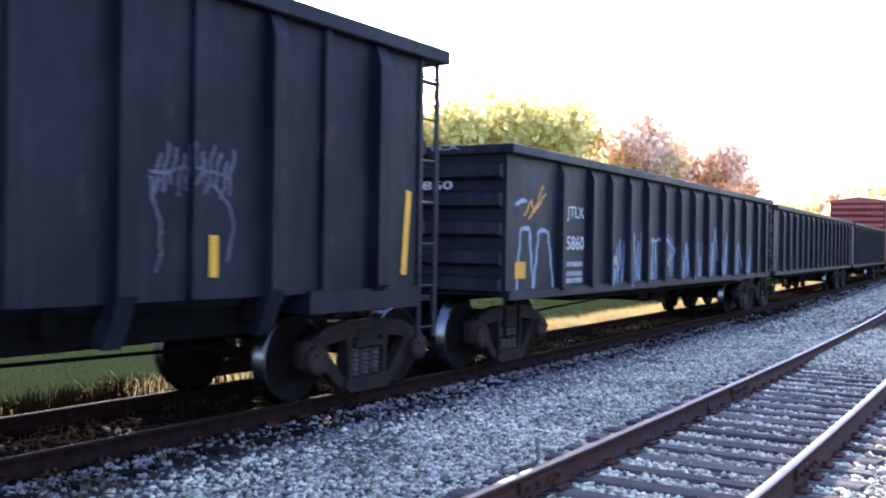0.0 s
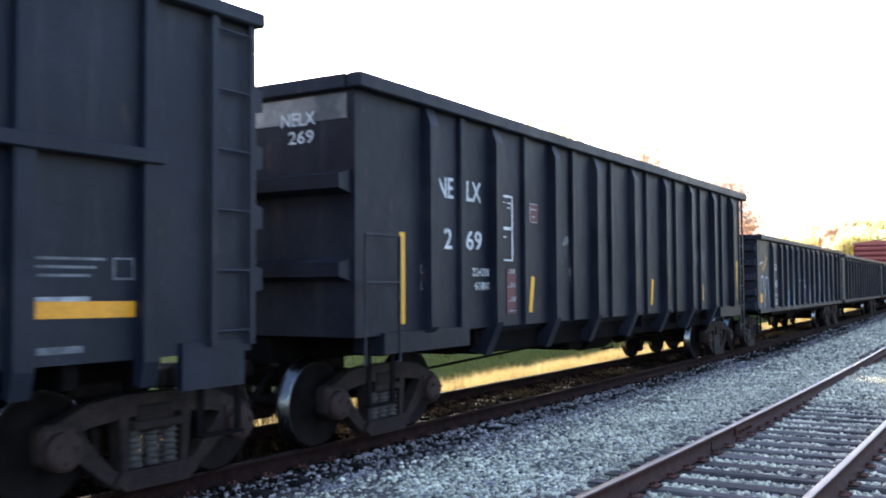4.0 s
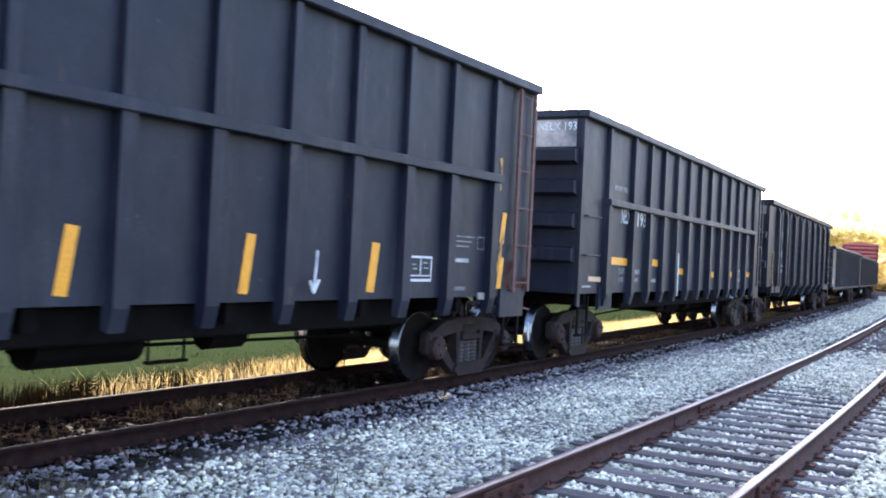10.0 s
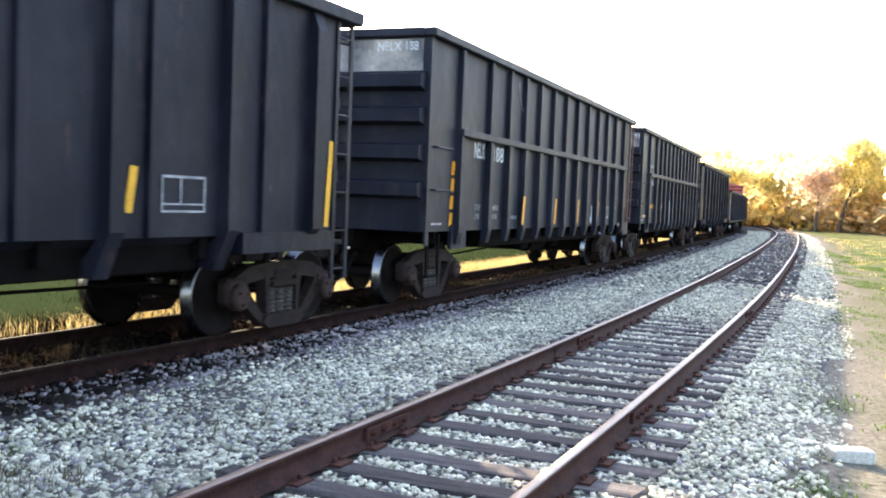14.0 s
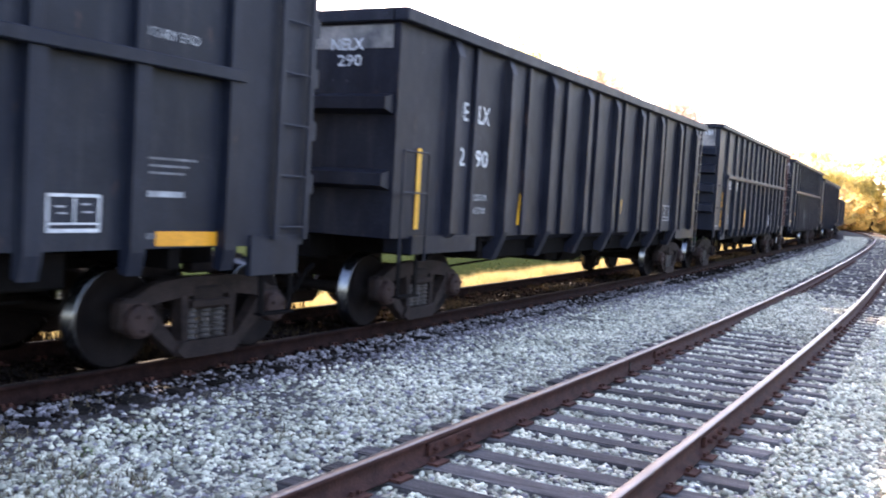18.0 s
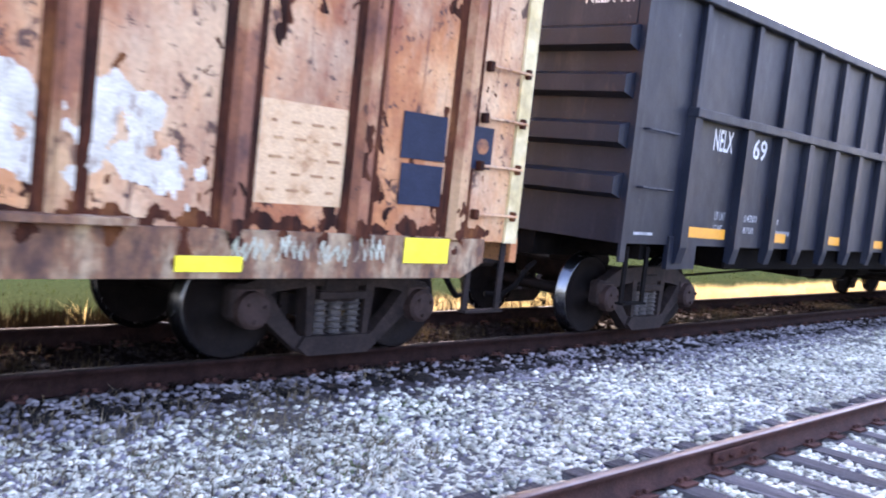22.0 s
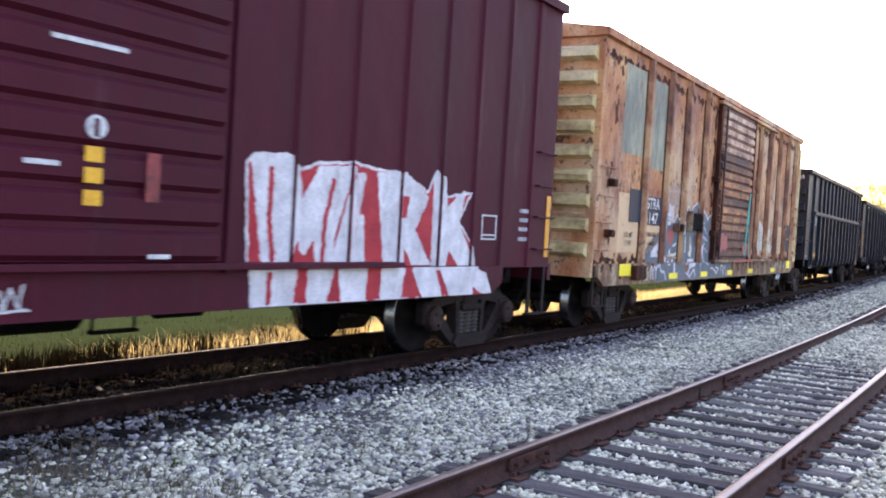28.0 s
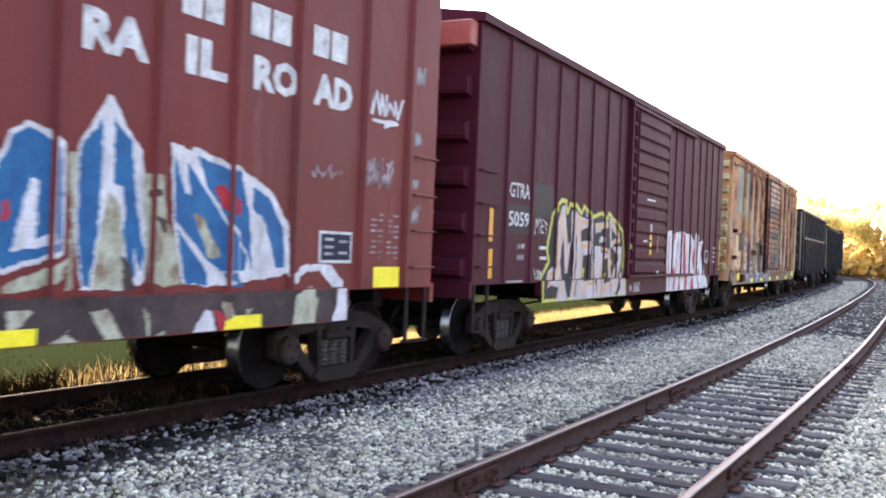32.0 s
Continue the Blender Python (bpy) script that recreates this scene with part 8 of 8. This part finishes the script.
def red_boxcar():
    ribs = [-116.3, -115.3, -109.9, -108.75, -107.76, -106.85, -105.98, -105.14, -104.04, -103.18]
    car, mid, half, relief = boxcar(-117.5, -102.58, 4.75, "red_paint", "red_paint", "red_paint", ribs, 0.05, 0.09, (-113.9, -110.8), "red_paint", (-115.9, -104.28), "red_paint", "brick-red boxcar with white lettering and blue spray-painted letters", ridge_form=(12, 0.12, 0.075), end_ribs=6)
    w, m = 1.50, mid
    x = w + 0.004
    for a, wd, t in ((-107.6, 0.62, "RA"), (-106.6, 0.48, "IL"), (-105.79, 0.62, "RO"), (-104.94, 0.64, "AD")):
        letters(car, "lettering", t, x, a - m, 2.98, 0.33, wd, bold=0.05)
    for a, wd in ((-107.68, 0.56), (-106.66, 0.5), (-105.85, 0.58), (-104.97, 0.58)):
        for k in range(2):
            plate(car, "name_block", "white_letters", x - 0.002, a + k * wd / 2 - m, a + (k + 0.86) * wd / 2 - m, 3.47, 3.77, "plain white block of the company name")
    plate(car, "notice_frame", "white_letters", x - 0.002, -104.76 - m, -104.22 - m, 1.39, 1.72, "white-framed notice")
    plate(car, "notice", "patch_navy", x + 0.004, -104.73 - m, -104.25 - m, 1.42, 1.69, "dark notice")
    for k, (a, z) in enumerate(((-104.68, 1.62), (-104.68, 1.54), (-104.68, 1.47), (-104.45, 1.60), (-104.45, 1.48))):
        plate(car, "small_lettering", "dull_letters", x + 0.010, a - m, a + 0.14 - m, z, z + 0.03)
    plate(car, "reflective_tape", "lemon_tape", x, -103.80 - m, -103.30 - m, 1.12, 1.35, "bright yellow reflective tape")
    for a in (-106.12, -108.42, -110.7, -113.0):
        plate(car, "reflective_tape", "lemon_tape", w + 0.052, a - m, a + 0.5 - m, 0.79, 0.91, "bright yellow reflective tape")
    for k in range(9):
        for a, wd in ((-103.88, 0.1), (-103.74, 0.08), (-103.56, 0.07), (-103.45, 0.1)):
            if (k * 7 + int(a * 100)) % 4:
                plate(car, "small_lettering", "chalk_faint", x, a - m, a + wd - m, 1.44 + k * 0.06, 1.465 + k * 0.06)
    sill = lambda y: w + 0.045
    spray(car, "graffiti", "spray_umber", sill, [(-110.4 - m, 0.95, -104.45 - m, 0.95)], 0.34, 0.003, outside=lambda Y, Z: (Z > 1.115) | (Z < 0.79), label="dark sprayed band on the sill")
    shape = painter(car, m, (relief, w + 0.045))
    shape("spray_white", [(-108.34, 1.36), (-108.34, 1.89), (-108.21, 2.14), (-108.14, 2.3), (-108.01, 2.38), (-107.86, 2.34), (-107.74, 2.23), (-107.72, 1.54), (-107.75, 1.41), (-108.17, 1.29)], "white outline of a sprayed letter")
    shape("spray_blue", [(-108.31, 1.38), (-108.32, 1.89), (-108.19, 2.1), (-108.13, 2.26), (-108.01, 2.33), (-107.89, 2.3), (-107.77, 2.2), (-107.75, 1.59), (-107.75, 1.45), (-108.17, 1.33)], "large blue sprayed letter")
    shape("spray_white", [(-107.98, 1.97), (-107.92, 1.97), (-107.92, 1.55), (-107.79, 1.58), (-107.77, 1.51), (-108.11, 1.44), (-108.07, 1.63)], "white filling of a sprayed letter", "letter_filling")
    shape("spray_red", [(-108.19, 1.8), (-108.14, 1.82), (-108.13, 1.68), (-108.19, 1.65)], "dull red patch in a sprayed letter", "letter_filling")
    shape("spray_pale", [(-108.17, 1.21), (-107.63, 1.41), (-107.77, 1.22), (-108.06, 1.15), (-108.17, 1.16)], "pale wedge under the letters")
    shape("spray_pale", [(-107.69, 2.19), (-107.6, 2.2), (-107.6, 1.63), (-107.62, 1.17), (-107.67, 1.17), (-107.64, 1.68)], "pale stripe of spray paint")
    shape("spray_white", [(-107.61, 2.24), (-107.36, 2.66), (-107.32, 2.66), (-107.1, 2.35), (-107.02, 2.28), (-106.94, 1.65), (-106.96, 1.21), (-107.16, 1.16), (-107.54, 1.17), (-107.61, 1.6)], "white outline of a sprayed letter")
    shape("spray_blue", [(-107.59, 2.23), (-107.4, 2.48), (-107.39, 2.11), (-107.41, 1.61), (-107.47, 1.19), (-107.53, 1.19), (-107.59, 1.6)], "large blue sprayed letter")
    shape("spray_blue", [(-107.29, 2.49), (-107.12, 2.33), (-107.06, 1.85), (-106.96, 1.44), (-107, 1.3), (-107.12, 1.62), (-107.2, 1.98), (-107.28, 1.99)], "large blue sprayed letter")
    shape("spray_blue", [(-107.16, 1.84), (-107.09, 1.59), (-107.04, 1.27), (-107.09, 1.24), (-107.18, 1.61)], "large blue sprayed letter")
    shape("spray_pale", [(-107.32, 1.93), (-107.21, 1.84), (-107.16, 1.41), (-107.15, 1.17), (-107.45, 1.17), (-107.39, 1.61)], "pale filling of a sprayed letter", "letter_filling")
    shape("spray_umber", [(-107.18, 1.44), (-107.1, 1.36), (-107.03, 1.15), (-107.16, 1.16)], "dull red-brown foot of a sprayed letter", "letter_filling")
    shape("spray_pale", [(-107.01, 2.1), (-106.8, 2.09), (-106.74, 1.72), (-106.58, 1.48), (-106.58, 1.19), (-106.76, 1.18), (-106.92, 1.21)], "pale patch between sprayed letters")
    shape("spray_umber", [(-106.95, 1.97), (-106.84, 1.97), (-106.84, 1.91), (-106.94, 1.91)], "dark dash on the pale patch", "letter_filling")
    shape("spray_umber", [(-106.91, 1.75), (-106.74, 1.73), (-106.74, 1.63), (-106.84, 1.64)], "dark dash on the pale patch", "letter_filling")
    shape("spray_white", [(-106.73, 2.38), (-106.51, 2.33), (-106.49, 2.37), (-105.88, 2.22), (-105.51, 2.07), (-105.24, 1.75), (-105.2, 1.29), (-105.43, 1.24), (-106.27, 1.17), (-106.56, 1.2), (-106.68, 1.72)], "white outline of sprayed letters")
    shape("spray_blue", [(-106.69, 2.28), (-106.56, 1.97), (-106.5, 1.96), (-106.56, 2.25), (-105.94, 1.59), (-105.8, 1.45), (-105.81, 1.31), (-106.11, 1.3), (-106.36, 1.3), (-106.66, 1.72)], "large blue sprayed letter")
    shape("spray_blue", [(-106.43, 2.29), (-105.91, 2.19), (-105.78, 1.83), (-105.73, 1.29), (-105.8, 1.48), (-106.32, 2.05)], "large blue sprayed letter")
    shape("spray_blue", [(-105.75, 2.08), (-105.54, 2), (-105.32, 1.71), (-105.28, 1.34), (-105.41, 1.34), (-105.58, 1.77), (-105.74, 1.86)], "large blue sprayed letter")
    shape("spray_blue", [(-106.64, 1.66), (-106.28, 1.29), (-105.93, 1.29), (-105.82, 1.16), (-106.53, 1.2)], "large blue sprayed letter")
    shape("spray_pale", [(-106.48, 1.81), (-106.35, 1.77), (-106.12, 1.43), (-106.26, 1.41)], "white filling of a sprayed letter", "letter_filling")
    shape("spray_white", [(-106.67, 1.74), (-106.31, 1.42), (-105.96, 1.19), (-106.27, 1.17), (-106.28, 1.29), (-106.66, 1.7)], "white line of sprayed letters", "letter_filling")
    shape("spray_white", [(-105.76, 1.84), (-105.63, 1.82), (-105.43, 1.39), (-105.55, 1.21), (-105.68, 1.43)], "white filling of a sprayed letter", "letter_filling")
    shape("spray_red", [(-106.23, 2.04), (-106.11, 2.07), (-105.94, 1.92), (-105.95, 1.8), (-106.14, 1.87)], "dull red patch in a sprayed letter", "letter_filling")
    shape("spray_white", [(-105.24, 1.27), (-104.95, 1.37), (-104.59, 1.37), (-104.35, 1.2), (-104.34, 0.76), (-104.53, 0.77), (-104.49, 1.09), (-104.73, 1.3), (-104.94, 1.3), (-105.16, 1.18)], "white arch of spray paint")
    shape("spray_pale", [(-105.15, 1.07), (-104.85, 1.16), (-104.86, 0.79), (-105.14, 0.81)], "pale patch under the arch")
    shape("spray_pale", [(-108.16, 1.04), (-107.95, 1.03), (-108.05, 0.92), (-108.15, 0.9)], "pale wedge on the sill", "letter_foot")
    shape("spray_pale", [(-107.82, 0.78), (-107.61, 0.91), (-107.7, 0.86), (-107.57, 0.76)], "pale wedge on the sill", "letter_foot")
    shape("spray_pale", [(-107.49, 1.01), (-107.34, 1.02), (-107.16, 0.76), (-107.34, 0.77)], "pale wedge on the sill", "letter_foot")
    shape("spray_pale", [(-106.99, 1.02), (-106.93, 0.95), (-106.92, 0.75), (-106.96, 0.83)], "pale wedge on the sill", "letter_foot")
    shape("spray_pale", [(-106.86, 0.79), (-106.78, 0.82), (-106.75, 0.76)], "pale wedge on the sill", "letter_foot")
    shape("spray_white", [(-106.33, 0.98), (-106.26, 0.96), (-106.18, 0.75), (-106.48, 0.76)], "pale wedge on the sill", "letter_foot")
    shape("spray_pale", [(-106.14, 1.04), (-106.02, 1.03), (-105.97, 0.9), (-106.08, 0.87)], "pale wedge on the sill", "letter_foot")
    shape("spray_pale", [(-105.83, 0.96), (-105.75, 0.97), (-105.8, 0.88)], "pale wedge on the sill", "letter_foot")
    shape("spray_pale", [(-105.15, 1.06), (-104.81, 1.03), (-104.86, 0.77), (-105.19, 0.77)], "pale wedge on the sill", "letter_foot")
    shape("spray_white", [(-104.49, 0.98), (-104.34, 1.05), (-104.33, 0.76), (-104.59, 0.77)], "pale wedge on the sill", "letter_foot")
    shape("spray_red", [(-106.24, 0.98), (-106.08, 0.91), (-106.1, 0.76), (-106.16, 0.78)], "dull red patch on the sill", "letter_foot")
    spray(car, "graffiti", "spray_white", relief, [scribble(-104.02 - m, 3.04, 0.42, 0.24, 4, 3), scribble(-103.66 - m, 3.06, 0.34, 0.2, 3, 4), (-103.92 - m, 2.96, -103.45 - m, 2.98, -103.7 - m, 2.92)], 0.042, 0.006, 0.01, 0.006, label="small white scribbled tag")
    spray(car, "graffiti", "chalk_faint", relief, [scribble(-104.1 - m, 2.25, 0.62, 0.22, 7, 5), scribble(-104.0 - m, 2.42, 0.5, 0.14, 6, 6), scribble(-104.9 - m, 2.28, 0.5, 0.1, 3, 12)], 0.05, 0.006, 0.01, 0.01, ragged=0.02, label="smeared lilac scribble")
    for k, (u, z, wd, hg) in enumerate(((-103.08, 3.5, 0.2, 0.24), (-103.1, 2.78, 0.2, 0.2), (-103.08, 2.28, 0.12, 0.1), (-103.12, 1.86, 0.22, 0.24), (-103.9, 1.15, 0.5, 0.22))):
        spray(car, "graffiti", "dull_letters" if k < 4 else "chalk_faint", relief, [scribble(u - m, z, wd, hg, 4, 20 + k), scribble(u - m, z + 0.03, wd * 0.8, hg * 0.7, 3, 40 + k)], 0.018, 0.006, 0.008, 0.004, label="faint pale scribble")


red_boxcar()


# ---- the cars' true lengths ----
# By the rear end of each car as drawn: the middle of the car along the train, and its length as a share of the drawn one.
TRUE = {60.5: (68.8, 1.0), 77.5: (86.0, 1.0), 43.6: (51.7, 1.0), 26.6: (34.9, 1.0), 10.65: (18.25, 1.0), -5.87: (1.19, 1.044), -53.5: (-48.8, 1.03), -21.5: (-15.27, 1.045), -36.7: (-31.65, 1.06), -68.8: (-65.35, 1.065), -85.1: (-82.644, 1.09), -101.3: (-100.44, 1.065), -117.5: (-117.48, 1.05)}


def lengthen(part_of, share):
    """Draws a car's body out along the track; its trucks keep their shape."""
    for ob in part_of.children:
        if ob.name.startswith("truck"):
            ob.location.y *= share
            continue
        co = np.empty(len(ob.data.vertices) * 3, dtype=np.float32)
        ob.data.vertices.foreach_get("co", co)
        co[1::3] *= share
        ob.data.vertices.foreach_set("co", co)
        ob.data.update()
        lengthen(ob, share)


for car, u0, _, _ in cars:
    lengthen(car, TRUE[u0][1])


# ---- what moves ----
def car_pose(mid, half):
    a, b = place(mid - half, MAIN).translation, place(mid + half, MAIN).translation
    c = (a + b) / 2
    return pose(c.x, c.y, 0, 0, 0, math.degrees(math.atan2(-(b - a).x, (b - a).y)))


def motions():
    for car, u0, _, half in cars:
        mid, share = TRUE[u0]
        walk(car, [(k / 2, car_pose(mid + gone(k / 2), half * share)) for k in range(65)])
    times = [k / 8 for k in range(257)]
    turns = [-math.degrees(gone(t) / WHEEL) for t in times]
    for w, y in wheelsets:
        walk(w, [(t, pose(0, y, WHEEL, a, 0, 0)) for t, a in zip(times, turns)])


motions()
